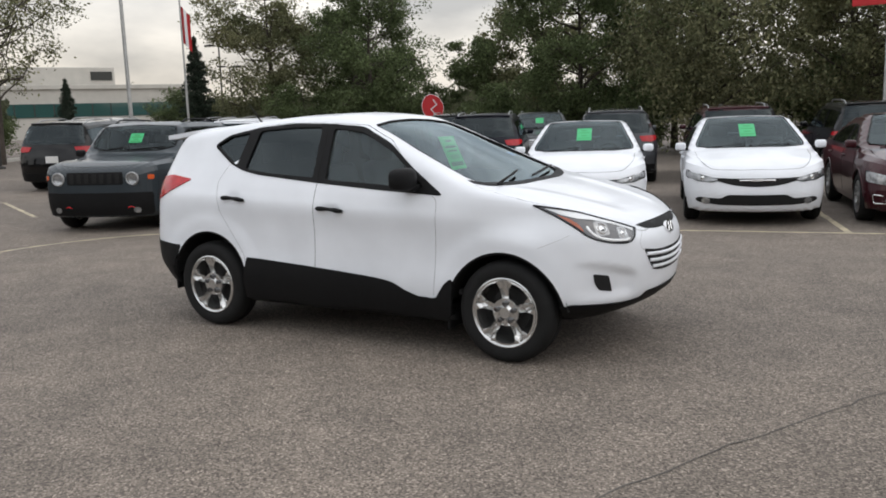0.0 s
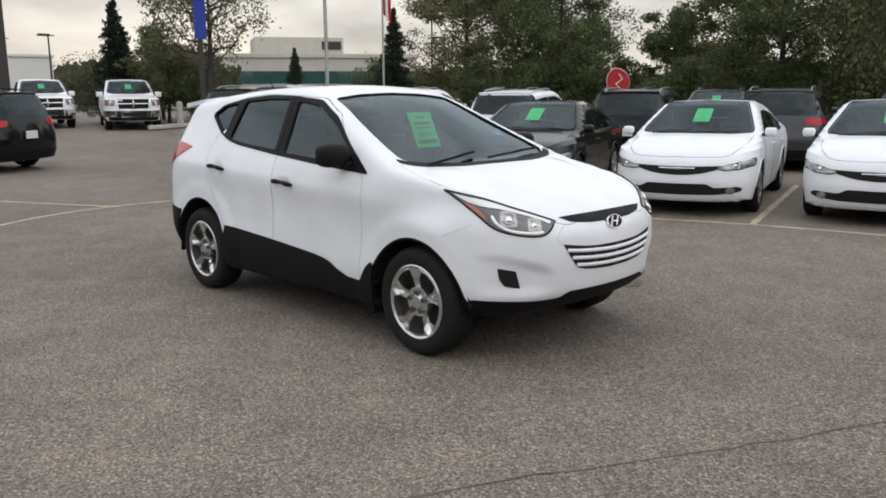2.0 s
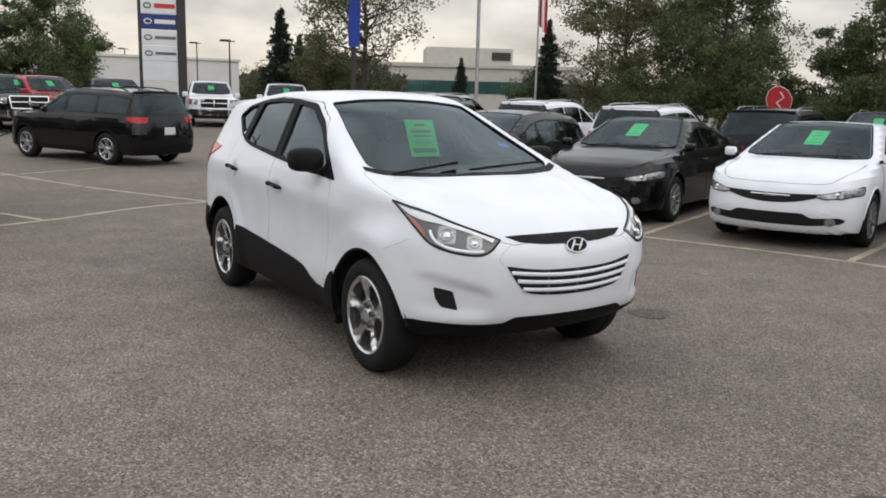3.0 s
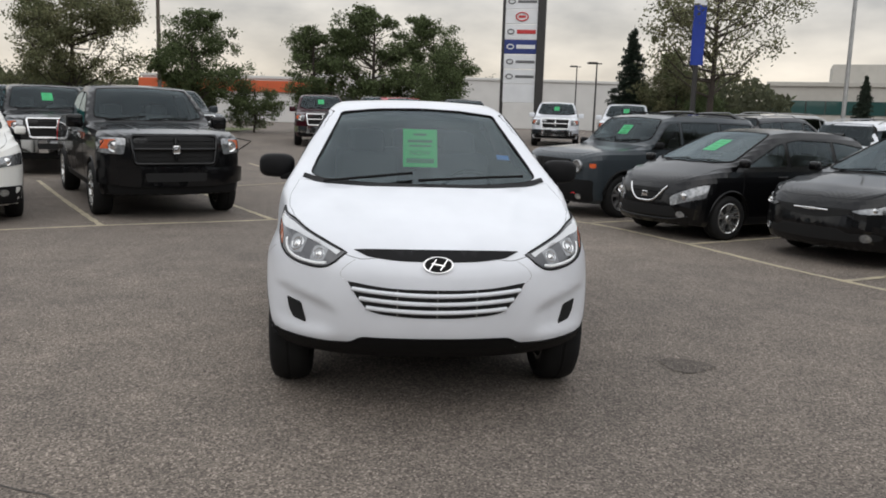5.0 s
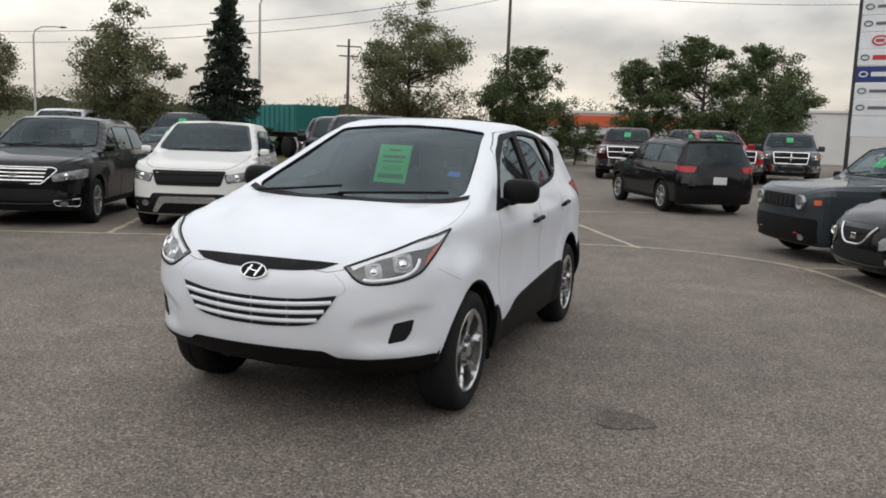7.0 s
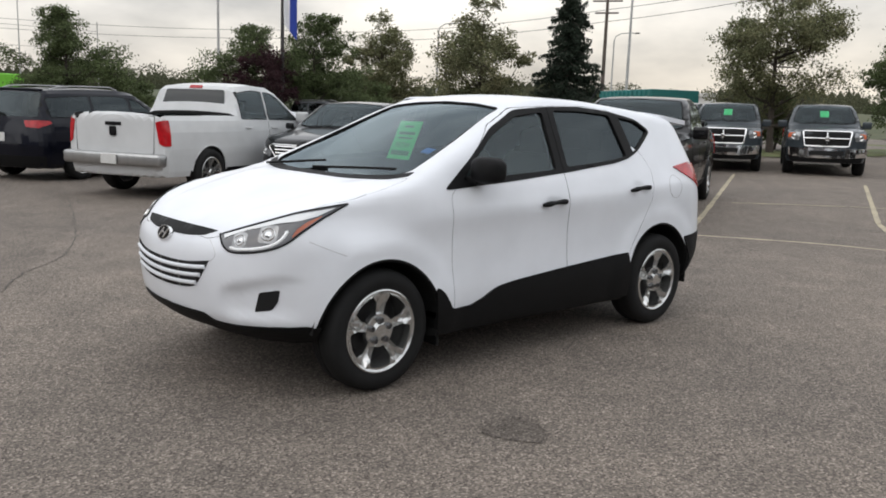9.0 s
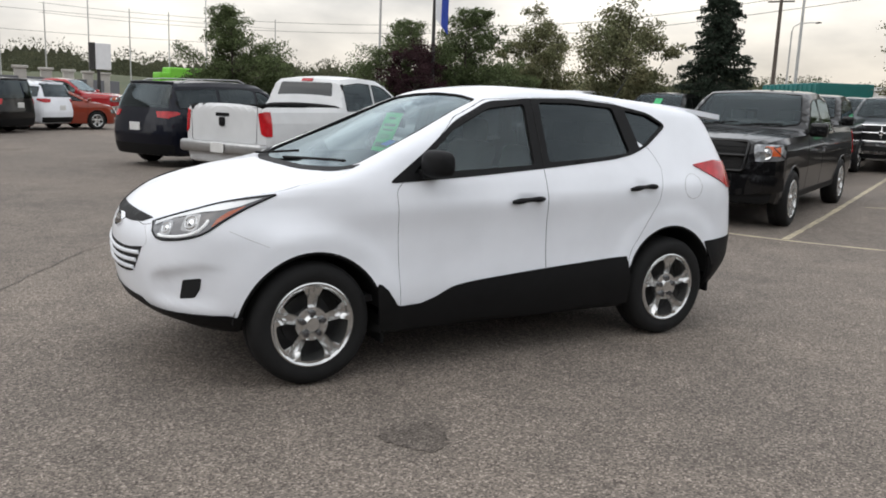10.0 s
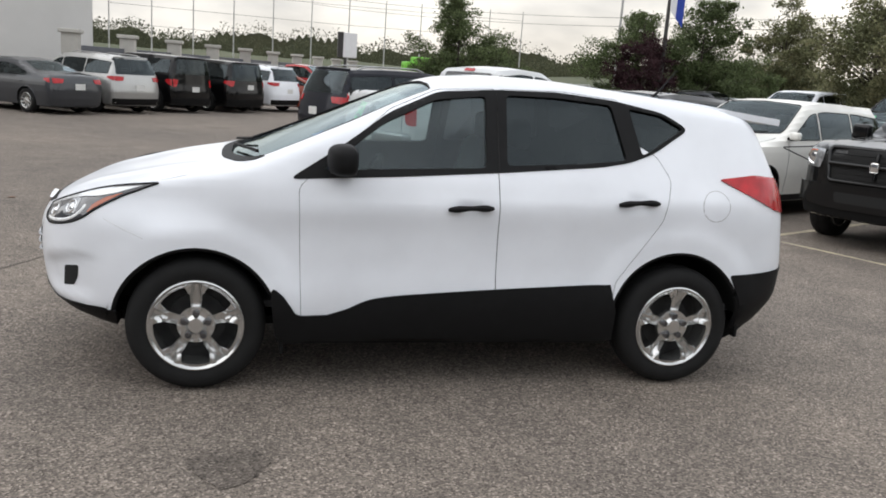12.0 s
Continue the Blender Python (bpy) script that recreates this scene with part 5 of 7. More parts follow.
        part("grille_bar", *tube(B.line([(y, zn * 0.83) for y in np.linspace(-hw * 0.55, hw * 0.55, 9)], "front", 0.02), 0.024, 6), trim, top, "", True)
        part("grille_post", *tube(B.line([(0, zn * 0.95), (0, zn * 0.83), (0, zn * 0.71)], "front", 0.022), 0.026, 6), trim, top, "", True)
        for k in range(6):
            z = zn * (0.695 + 0.046 * k)
            part("grille_slat", *tube(B.line([(y, z) for y in np.linspace(-hw * 0.54, hw * 0.54, 7)], "front", 0.004), 0.006, 4), M["plastic"], top)
        bp = rounded([(-hw * 0.97, zn * 0.62), (hw * 0.97, zn * 0.62), (hw * 0.97, zn * 0.44), (hw * 0.5, zn * 0.40), (-hw * 0.5, zn * 0.40), (-hw * 0.97, zn * 0.44)], 0.05)
        part("front_bumper", *B.patch(bp, "front", 0.05, 0.09, 0.1), M["chrome" if bands else color], top, "", True)
        part("bumper_slot", *B.patch(rounded([(-hw * 0.42, zn * 0.56), (hw * 0.42, zn * 0.56), (hw * 0.40, zn * 0.46), (-hw * 0.40, zn * 0.46)], 0.03), "front", 0.055, 0.02, 0.08), M["shadow"], top, "", True)
        part("air_dam", *B.patch(rounded([(-hw * 0.9, zn * 0.42), (hw * 0.9, zn * 0.42), (hw * 0.86, floor + 0.03), (-hw * 0.86, floor + 0.03)], 0.03), "front", 0.01, 0.03, 0.1), M["plastic"], top, "", True)
        bd = B.line([(0, zn * 0.83)], "front", 0.05)[0]
        part_bm("badge", box_bm((0.02, 0.1, 0.12), tuple(bd), 0.02), M["chrome"], top, "plain chrome badge", True)
    elif face == "round":
        g = rounded([(-hw * 0.50, zn * 0.93), (hw * 0.50, zn * 0.93), (hw * 0.50, zn * 0.74), (-hw * 0.50, zn * 0.74)], 0.03)
        part("grille", *B.patch(g, "front", 0.004, 0.015, 0.06), M["plastic"], top, "", True)
        for k in range(7):
            y = (k - 3) * hw * 0.135
            part("grille_slot", *B.patch(rounded([(y - 0.035, zn * 0.91), (y + 0.035, zn * 0.91), (y + 0.035, zn * 0.76), (y - 0.035, zn * 0.76)], 0.02), "front", 0.010, 0.012, 0.06), M["shadow"], top, "", True)
        part("lower_bumper", *B.patch(rounded([(-hw * 0.95, zn * 0.62), (hw * 0.95, zn * 0.62), (hw * 0.93, floor + 0.04), (-hw * 0.93, floor + 0.04)], 0.05), "front", 0.010, 0.02, 0.08), M["plastic"], top, "", True)
        for s in (1, -1):
            part("tow_hook", *tube(B.line([(s * hw * 0.55, 0.40), (s * hw * 0.55 + 0.05, 0.42), (s * hw * 0.55 + 0.1, 0.40)], "front", 0.012), 0.008, 6), M["tail"], top, "red tow hook", True)
    else:
        z2, z3 = {"slim": (zn * 0.90, zn * 0.73), "bar": (zn * 0.93, zn * 0.70), "vee": (zn * 0.90, zn * 0.66), "cross": (zn * 0.96, zn * 0.72)}[face]
        gw = {"slim": 0.60, "bar": 0.50, "vee": 0.40, "cross": 0.60}[face]
        gb = 0.55 if face == "slim" else 0.86
        g = rounded([(-hw * gw, z2), (hw * gw, z2), (hw * gw * gb, z3), (-hw * gw * gb, z3)], 0.04)
        if face == "slim":
            g = smooth_line([(-hw * 0.66, zn * 0.86), (-hw * 0.35, zn * 0.845), (0, zn * 0.84), (hw * 0.35, zn * 0.845), (hw * 0.66, zn * 0.86)], 4) + smooth_line([(hw * 0.52, zn * 0.79), (hw * 0.3, zn * 0.725), (0, zn * 0.70), (-hw * 0.3, zn * 0.725), (-hw * 0.52, zn * 0.79)], 4)
            z2, z3 = zn * 0.86, zn * 0.76
        if face == "bar":
            g = [(0.62, z2 - 0.035), (0.56, z2), (0, z2), (-0.56, z2), (-0.62, z2 - 0.035), (-0.40, z3 - 0.02), (0.40, z3 - 0.02)]
            g = rounded([(hw * a, b) for a, b in g], 0.03)
            part("grille_frame", *tube(B.line(g, "front", 0.008), 0.013, 6, True), M["chrome"], top, "chrome grille frame", True)
            for s in (1, -1):
                ring = rounded([(s * hw * 0.56, 0.40), (s * hw * 0.90, 0.43), (s * hw * 0.88, 0.31), (s * hw * 0.60, 0.33)], 0.03)
                part("fog_frame", *tube(B.line(ring, "front", 0.012), 0.009, 6, True), M["chrome"], top, "chrome fog lamp frame", True)
        part("grille", *B.patch(g, "front", 0.004, 0.015, 0.06), M["shadow"], top, "", True)
        nb = {"slim": 1, "bar": 4, "vee": 2, "cross": 2}[face]
        for k in range(nb):
            z = z3 + (z2 - z3) * (k + 0.5) / nb
            bw = gw * (0.86 + 0.14 * (z - z3) / (z2 - z3)) * 0.97
            part("grille_bar", *tube(B.line([(y, z) for y in np.linspace(-hw * bw * (0.45 if face == "slim" else 1), hw * bw * (0.45 if face == "slim" else 1), 9)], "front", 0.006), 0.010 if face != "bar" else 0.013, 5), M["chrome"] if face in ("slim", "bar") else M["plastic"], top, "", True)
        if face == "vee":
            part("grille_vee", *tube(B.line(smooth_line([(-hw * 0.42, z2 + 0.03), (-hw * 0.22, z3 + 0.03), (0, z3 - 0.0), (hw * 0.22, z3 + 0.03), (hw * 0.42, z2 + 0.03)], 4), "front", 0.012), 0.016, 6), M["chrome"], top, "", True)
        lt, lb = (0.56, 0.36) if face == "slim" else (0.60, 0.42)
        low = rounded([(-hw * 0.58, zn * lt), (hw * 0.58, zn * lt), (hw * 0.68, zn * lb), (-hw * 0.68, zn * lb)], 0.04)
        if face == "slim":
            low = [(0, 0.56), (0.40, 0.565), (0.50, 0.50), (0.80, 0.52), (0.86, 0.475), (0.80, 0.425), (0.50, 0.385), (0, 0.375)]
            low = rounded([(hw * a, zn * b) for a, b in low] + [(-hw * a, zn * b) for a, b in low[-2:0:-1]], 0.03)
        part("lower_intake", *B.patch(low, "front", 0.004, 0.015, 0.06), M["shadow"], top, "", True)
        if face not in ("slim", "cross"):
            part("chin_strip", *tube(B.line(smooth_line([(-hw * 0.80, zn * 0.44), (-hw * 0.5, zn * 0.375), (0, zn * 0.365), (hw * 0.5, zn * 0.375), (hw * 0.80, zn * 0.44)], 5), "front", 0.004), 0.014, 6), M["chrome"] if face == "cross" else paint_mat, top, "", True)
        bd = B.line([(0, (z2 + z3) / 2)], "front", 0.012)[0]
        if face != "cross":
            part_bm("badge", box_bm((0.015, 0.16 if face == "slim" else 0.11, 0.03 if face == "slim" else 0.08), tuple(bd), 0.012), M["chrome"], top, "plain chrome badge", True)
        if face == "cross":
            part("lower_cladding", *B.patch(rounded([(-hw * 0.96, zn * 0.52), (hw * 0.96, zn * 0.52), (hw * 0.93, floor + 0.03), (-hw * 0.93, floor + 0.03)], 0.04), "front", 0.006, 0.02, 0.08), M["plastic"], top, "", True)
            hoop = rounded([(-hw * 0.58, floor + 0.05), (-hw * 0.45, zn * 0.55), (hw * 0.45, zn * 0.55), (hw * 0.58, floor + 0.05), (hw * 0.49, floor + 0.05), (hw * 0.385, zn * 0.455), (-hw * 0.385, zn * 0.455), (-hw * 0.49, floor + 0.05)], 0.06, 4)
            part("skid_bar", *B.patch(hoop, "front", 0.03, 0.04, 0.03), M["alloy"], top, "silver bumper bar", True)
        elif kind == "suv":
            part("lower_cladding", *B.patch(rounded([(-hw * 0.96, zn * 0.36), (hw * 0.96, zn * 0.36), (hw * 0.93, floor + 0.03), (-hw * 0.93, floor + 0.03)], 0.04), "front", 0.003, 0.02, 0.08), M["plastic"], top, "", True)
    # rear: window, plate, bumper
    if kind == "sedan":
        part("rear_window", *B.patch(rw, "top", 0.002, 0.006, 0.09), M["carglass"], top, "", True)
    else:
        part("rear_window", *B.patch(rw, "rear", 0.002, 0.006, 0.07), M["tint" if privacy else "darkglass"], top, "", True)
        if kind == "pickup":
            part("cargo_lamp", *B.patch(rounded([(-0.13, 0.965 * H), (0.13, 0.965 * H), (0.13, 0.94 * H), (-0.13, 0.94 * H)], 0.01), "rear", 0.012, 0.02, 0.05), M["tail"], top, "red cab lamp", True)
            tg = [(-hw * 0.78, 0.685 * H), (hw * 0.78, 0.685 * H), (hw * 0.76, 0.38 * H), (-hw * 0.76, 0.38 * H)]
            part("tailgate_gap", *tube(B.line(rounded(tg, 0.03), "rear", 0.0), 0.006, 5, True), M["shadow"], top)
            part("tailgate_handle", *B.patch(rounded([(-0.16, 0.63 * H), (0.16, 0.63 * H), (0.16, 0.60 * H), (-0.16, 0.60 * H)], 0.01), "rear", 0.008, 0.02, 0.06), M["plastic"], top)
            part_bm("badge", box_bm((0.02, 0.12, 0.15), (-0.988 * h, 0, 0.555 * H), 0.03), M["plastic"], top, "plain dark badge", True)
            part_bm("rear_bumper", box_bm((0.22, W * 0.96, 0.20), (-h * 0.985, 0, 0.33 * H), 0.05), M["steel"], top, "dull metal bumper", True)
        else:
            part("spoiler", *tube(B.line([(y, H * 0.955 - 0.03 * (y / hw) ** 2) for y in np.linspace(-hw * 0.66, hw * 0.66, 9)], "rear", 0.01), 0.028, 6), paint_mat, top, "", True)
            part("bumper_trim", *B.patch(rounded([(-hw * 0.93, H * 0.27), (hw * 0.93, H * 0.27), (hw * 0.90, floor + 0.03), (-hw * 0.90, floor + 0.03)], 0.04), "rear", 0.006, 0.02, 0.09), M["plastic"], top, "", True)
    pz = {"sedan": 0.52, "suv": 0.46, "boxy": 0.42, "hatch": 0.42, "van": 0.50, "pickup": 0.33}[kind] * H
    px = float(B.line([(0, pz)], "rear")[0][0]) - (0.012 if kind != "pickup" else 0.13)
    part_bm("number_plate", box_bm((0.01, 0.31, 0.16), (px, 0, pz), 0.003), M["plate"], top, "white number plate without characters")
    if paper:
        cx, ln = xs + (xe - xs) * 0.56, {'sedan': 0.19, 'hatch': 0.18, 'van': 0.17, 'boxy': 0.075, 'pickup': 0.12}.get(kind, 0.13)
        part("price_paper", *B.patch([(cx - ln, -0.115), (cx + ln, -0.115), (cx + ln, 0.115), (cx - ln, 0.115)], "top", 0.006, 0.003, 0.1), M["paperfar"], top, "bright green price paper")
        for dx, w in ((-0.7 * ln, 0.10), (-0.3 * ln, 0.17), (0.18 * ln, 0.09), (0.6 * ln, 0.18)):
            part("print", *B.patch([(cx + dx, -w / 2), (cx + dx + 0.02, -w / 2), (cx + dx + 0.02, w / 2), (cx + dx, w / 2)], "top", 0.0075, 0.001, 0.1), M["print"], top)
    top.matrix_basis = stand(at, heading, L, flip_at)
    return top


def stand(at, heading, length, flip_at):
    """The pose of a vehicle on the ground by its nose or tail."""
    back = -length / 2 if flip_at == "nose" else length / 2
    c = Matrix.Rotation(radians(heading), 3, "Z") @ Vector((back, 0, 0))
    x, y = at[0] + c.x, at[1] + c.y
    tilt = Matrix.Rotation(math.atan(rise(x - 0.5) - rise(x + 0.5)), 4, "Y")
    return Matrix.Translation((x, y, rise(x))) @ tilt @ Matrix.Rotation(radians(heading), 4, "Z")


def again(ob, length, at, heading, flip_at="nose", label=""):
    """A second vehicle of the same kind at another place."""
    o = copy_thing(ob, stand(at, heading, length, flip_at))
    if label:
        tagged(o, label)
    return o


# ---------------------------------------------------------------- the ground
def asphalt_material(name="worn_asphalt", tone=1.06):
    m = bpy.data.materials.new(name)
    m.use_nodes = True
    n, l = m.node_tree.nodes, m.node_tree.links
    b = n["Principled BSDF"]
    b.inputs["Roughness"].default_value = 0.85
    b.inputs["Specular IOR Level"].default_value = 0.3
    co = n.new("ShaderNodeTexCoord")
    def noise_tex(scale, detail=4.0, rough=0.6):
        t = n.new("ShaderNodeTexNoise")
        t.inputs["Scale"].default_value, t.inputs["Detail"].default_value, t.inputs["Roughness"].default_value = scale, detail, rough
        l.new(co.outputs["Object"], t.inputs[0])
        return t
    def ramp(src, stops):
        r = n.new("ShaderNodeValToRGB")
        r.color_ramp.elements[0].position, r.color_ramp.elements[0].color = stops[0][0], (*stops[0][1], 1)
        r.color_ramp.elements[1].position, r.color_ramp.elements[1].color = stops[-1][0], (*stops[-1][1], 1)
        for p, c in stops[1:-1]:
            e = r.color_ramp.elements.new(p)
            e.color = (*c, 1)
        l.new(src, r.inputs[0])
        return r
    def mixed(kind, fac, a, c):
        x = n.new("ShaderNodeMixRGB")
        x.blend_type = kind
        if isinstance(fac, float):
            x.inputs[0].default_value = fac
        else:
            l.new(fac, x.inputs[0])
        l.new(a, x.inputs[1]), l.new(c, x.inputs[2])
        return x
    stone = n.new("ShaderNodeTexVoronoi")
    stone.inputs["Scale"].default_value = 105.0
    l.new(co.outputs["Object"], stone.inputs[0])
    sep = n.new("ShaderNodeSeparateColor")
    l.new(stone.outputs["Color"], sep.inputs[0])
    grains = ramp(sep.outputs[0], [(p_, tuple(tone * q for q in c_)) for p_, c_ in ((0.0, (0.058, 0.0485, 0.0415)), (0.18, (0.105, 0.0905, 0.078)), (0.50, (0.154, 0.133, 0.1145)), (0.85, (0.218, 0.188, 0.162)), (1.0, (0.36, 0.315, 0.272)))])
    fine = ramp(noise_tex(260, 3).outputs[0], [(0.3, (0.72, 0.72, 0.72)), (0.7, (1.22, 1.21, 1.20))])
    mid = ramp(noise_tex(2.2, 6).outputs[0], [(0.3, (0.82, 0.82, 0.82)), (0.7, (1.14, 1.13, 1.12))])
    wide = ramp(noise_tex(0.22, 5).outputs[0], [(0.3, (0.80, 0.80, 0.81)), (0.7, (1.18, 1.16, 1.13))])
    c = mixed("MULTIPLY", 1.0, grains.outputs[0], fine.outputs[0])
    c = mixed("MULTIPLY", 1.0, c.outputs[0], mid.outputs[0])
    c = mixed("MULTIPLY", 1.0, c.outputs[0], wide.outputs[0])
    l.new(c.outputs[0], b.inputs["Base Color"])
    bump = n.new("ShaderNodeBump")
    bump.inputs["Strength"].default_value, bump.inputs["Distance"].default_value = 0.35, 0.004
    l.new(stone.outputs["Distance"], bump.inputs["Height"])
    l.new(bump.outputs[0], b.inputs["Normal"])
    return m


M["asphalt"] = asphalt_material()
M["newer"] = asphalt_material("smoother_asphalt", 0.97)
M["line"] = material("worn_yellow_line", (0.55, 0.47, 0.31), 0.8, vary=0.6, scale=30, second=(0.24, 0.215, 0.175))
M["crack"] = material("crack_black", (0.060, 0.055, 0.049), 0.95, vary=0.5, scale=25, second=(0.10, 0.09, 0.08))
M["stain"] = asphalt_material("oil_stained_asphalt", 0.76)
M["grass"] = material("grass", (0.075, 0.11, 0.028), 0.95, vary=0.6, scale=6, second=(0.12, 0.11, 0.045))
def rise(x):
    """The yard climbs gently towards -x."""
    if x > -6:
        return 0.0
    return 0.018 * (x + 6) ** 2 / 8 if x > -10 else min(0.018 * (-x - 8), 0.58)


knots = [-900, -300, -100, -60, -40.2] + list(np.arange(-38, -10, 4)) + list(np.arange(-10, -5.5, 0.5)) + [0, 60, 900]
g_v = [(x, y, rise(x)) for x in knots for y in (-900, 900)]
tagged(part("ground", g_v, [(2 * i, 2 * i + 2, 2 * i + 3, 2 * i + 1) for i in range(len(knots) - 1)], M["asphalt"]), "worn grey asphalt yard with pale aggregate", "ground", kind="structure")


def ribbon(name, pts, width, mat, label, category, z=0.004, rough=0.0, seed=1):
    """A painted line or crack lying on the ground."""
    rng = np.random.default_rng(seed)
    p = np.array(pts, float)
    d = np.cumsum(np.r_[0, np.linalg.norm(np.diff(p, axis=0), axis=1)])
    s = np.arange(0, d[-1], 0.12)
    p = np.stack([np.interp(s, d, p[:, 0]), np.interp(s, d, p[:, 1])], 1)
    t = np.gradient(p, axis=0)
    t /= np.linalg.norm(t, axis=1)[:, None]
    nr = np.stack([-t[:, 1], t[:, 0]], 1)
    mid = p + nr * rng.normal(0, rough, (len(p), 1))
    w = width * (1 + rng.uniform(-0.25, 0.25, (len(p), 1)))
    a, b = mid + nr * w / 2, mid - nr * w / 2
    v = [(x, y, z + rise(x)) for x, y in np.concatenate([a, b])]
    k = len(p)
    ob = part(name, v, [(i, k + i, k + i + 1, i + 1) for i in range(k - 1)], mat)
    return tagged(ob, label, category, kind="structure")


front_line = smooth_line([(-2.6, -8.6), (-3.7, -6.45), (-5.08, -3.85), (-5.95, -1.8), (-6.95, -0.1), (-7.15, 1.5), (-6.4, 2.95), (-4.6, 3.75), (-2.3, 4.42), (0.2, 5.38), (2.5, 5.82), (5.5, 6.3), (9.0, 6.9)], 8)
ribbon("yellow_line", front_line, 0.09, M["line"], "worn yellow curved line along the parking bays", "line marking")
for a, b in (((-6.05, -1.75), (-16.8, -7.0)), ((-5.08, -3.88), (-11.1, -6.95)), ((-3.75, -6.3), (-9.0, -9.2)), ((-2.6, -8.6), (-7.9, -11.4)), ((-7.0, 0.85), (-9.8, -0.65)), ((-9.8, -0.65), (-16.8, -3.6)), ((-10.4, -3.5), (-11.8, -1.9)), ((-11.8, -1.9), (-13.2, 0.5)), ((-10.4, 3.65), (-13.5, 5.0)), ((2.9, 5.9), (1.6, 10.8)), ((0.5, 5.5), (-0.9, 10.2)), ((-1.8, 4.6), (-3.8, 9.2)), ((-4.2, 3.85), (-6.2, 8.2)), ((-6.2, 3.0), (-8.3, 7.4)), ((4.9, 6.2), (3.7, 11.2))):
    ribbon("bay_line", [a, b], 0.085, M["line"], "worn yellow bay line on asphalt", "line marking", 0.0065)
ribbon("seam_crack", smooth_line([(-3.2, -20.5), (0.6, -6.3), (2.05, -3.33), (2.52, -2.45), (2.92, -1.65), (3.38, -0.78), (3.76, 0.0), (4.3, 1.5), (4.8, 4.0)], 8), 0.010, M["crack"], "dark crack along an asphalt seam", "crack", 0.004, 0.012)


seam = [(x, y) for x, y in smooth_line([(0.6, -6.3), (2.05, -3.33), (2.52, -2.45), (2.92, -1.65), (3.38, -0.78), (3.76, 0.0), (4.3, 1.5), (4.8, 4.0)], 8)]
pv = [(x, y, 0.002) for x, y in [(-3.2, -20.5)] + seam + [(5.4, 30.0), (60.0, 30.0), (60.0, -20.5)]]
tagged(part("asphalt_patch", pv, [tuple(range(len(pv)))[::-1]], M["newer"]), "smoother paler asphalt beyond the cracked seam", "pavement", kind="structure")


def blot(at, r, mat, label, seed):
    rng = np.random.default_rng(seed)
    a = np.linspace(0, 2 * np.pi, 40, endpoint=False)
    rad = r * (1 + 0.12 * np.sin(3 * a + seed) + rng.normal(0, 0.05, 40))
    v = [(at[0], at[1], 0.004)] + [(at[0] + q * np.cos(b), at[1] + q * np.sin(b), 0.004) for q, b in zip(rad, a)]
    return tagged(part("oil_stain", v, [(0, i + 1, (i + 1) % 40 + 1) for i in range(40)], mat), label, "stain", kind="structure")


blot((1.127, 1.745), 0.16, M["stain"], "small dark oil stain on asphalt", 3)

blot((1.94, -17.1), 0.30, M["stain"], "small dark stain on asphalt", 8)
# ---------------------------------------------------------------- vehicles
hero_car()
V = vehicle
fit_row = "cars in the curved row"
V("boxy_suv", "dark grey boxy small SUV with round head lamps", "car", "boxy", (4.23, 1.82, 1.70), (-7.45, 2.72), -65, "grey", 0.36, "five", "steel", face="round", rails="black", mirror_mat="plastic", group=fit_row)
V("hatchback", "black small hatchback with a vee grille", "car", "hatch", (4.14, 1.69, 1.53), (-5.0, 3.5), -66, "black", 0.31, "five", "alloy", face="vee", group=fit_row)
V("sedan", "black four-door sedan with slim grille", "car", "sedan", (4.88, 1.87, 1.49), (-3.0, 4.8), -67, "black", 0.335, "ten", "alloy", face="slim", group=fit_row)
s1 = V("sedan", "white four-door sedan with slim black grille", "car", "sedan", (4.88, 1.87, 1.49), (-0.52, 5.4), -72, "white", 0.335, "ten", "steel", face="slim", group=fit_row)
again(s1, 4.88, (1.75, 6.1), -75)
V("sedan", "dark maroon four-door sedan", "car", "sedan", (4.8, 1.85, 1.48), (4.0, 6.5), -77, "maroon", 0.335, "five", "steel", face="bar", group=fit_row, paper=False)

back = "SUVs parked tail out behind the curved row"
su = (4.62, 1.86, 1.68)
V("suv", "black mid-size SUV parked tail out", "car", "suv", (4.7, 1.92, 1.72), (-14.6, 7.0), 118, "black", 0.36, "five", "alloy", paper=False, flip_at="tail", group=back, rails="steel")
dk = V("suv", "dark SUV with roof rails parked tail out", "car", "suv", su, (-4.9, 10.9), 112, "navy", 0.36, "five", "alloy", paper=False, flip_at="tail", group=back, rails="steel")
ws = V("suv", "white SUV with roof rails parked tail out", "car", "suv", su, (-7.5, 9.8), 114, "white", 0.36, "five", "alloy", paper=False, flip_at="tail", group=back, rails="steel")
gm = V("suv", "grey SUV parked tail out", "car", "suv", su, (-2.2, 12.1), 109, "gunmetal", 0.36, "five", "alloy", paper=False, flip_at="tail", group=back, rails="steel")
V("suv", "dark maroon SUV parked tail out", "car", "suv", su, (0.3, 12.7), 107, "maroon", 0.36, "five", "alloy", paper=False, flip_at="tail", group=back, rails="steel")
bk = V("suv", "black SUV parked tail out", "car", "suv", (4.7, 1.88, 1.69), (3.0, 12.8), 105, "black", 0.36, "five", "alloy", paper=False, flip_at="tail", group=back, rails="steel")

left = "vehicles in the straight row"
V("pickup_truck", "black crew-cab pickup truck with black grille", "pickup truck", "pickup", (5.82, 2.02, 1.93), (-5.85, -3.05), 25, "black", 0.40, "five", "alloy", face="truck", bands=False, paper=False, group=left)
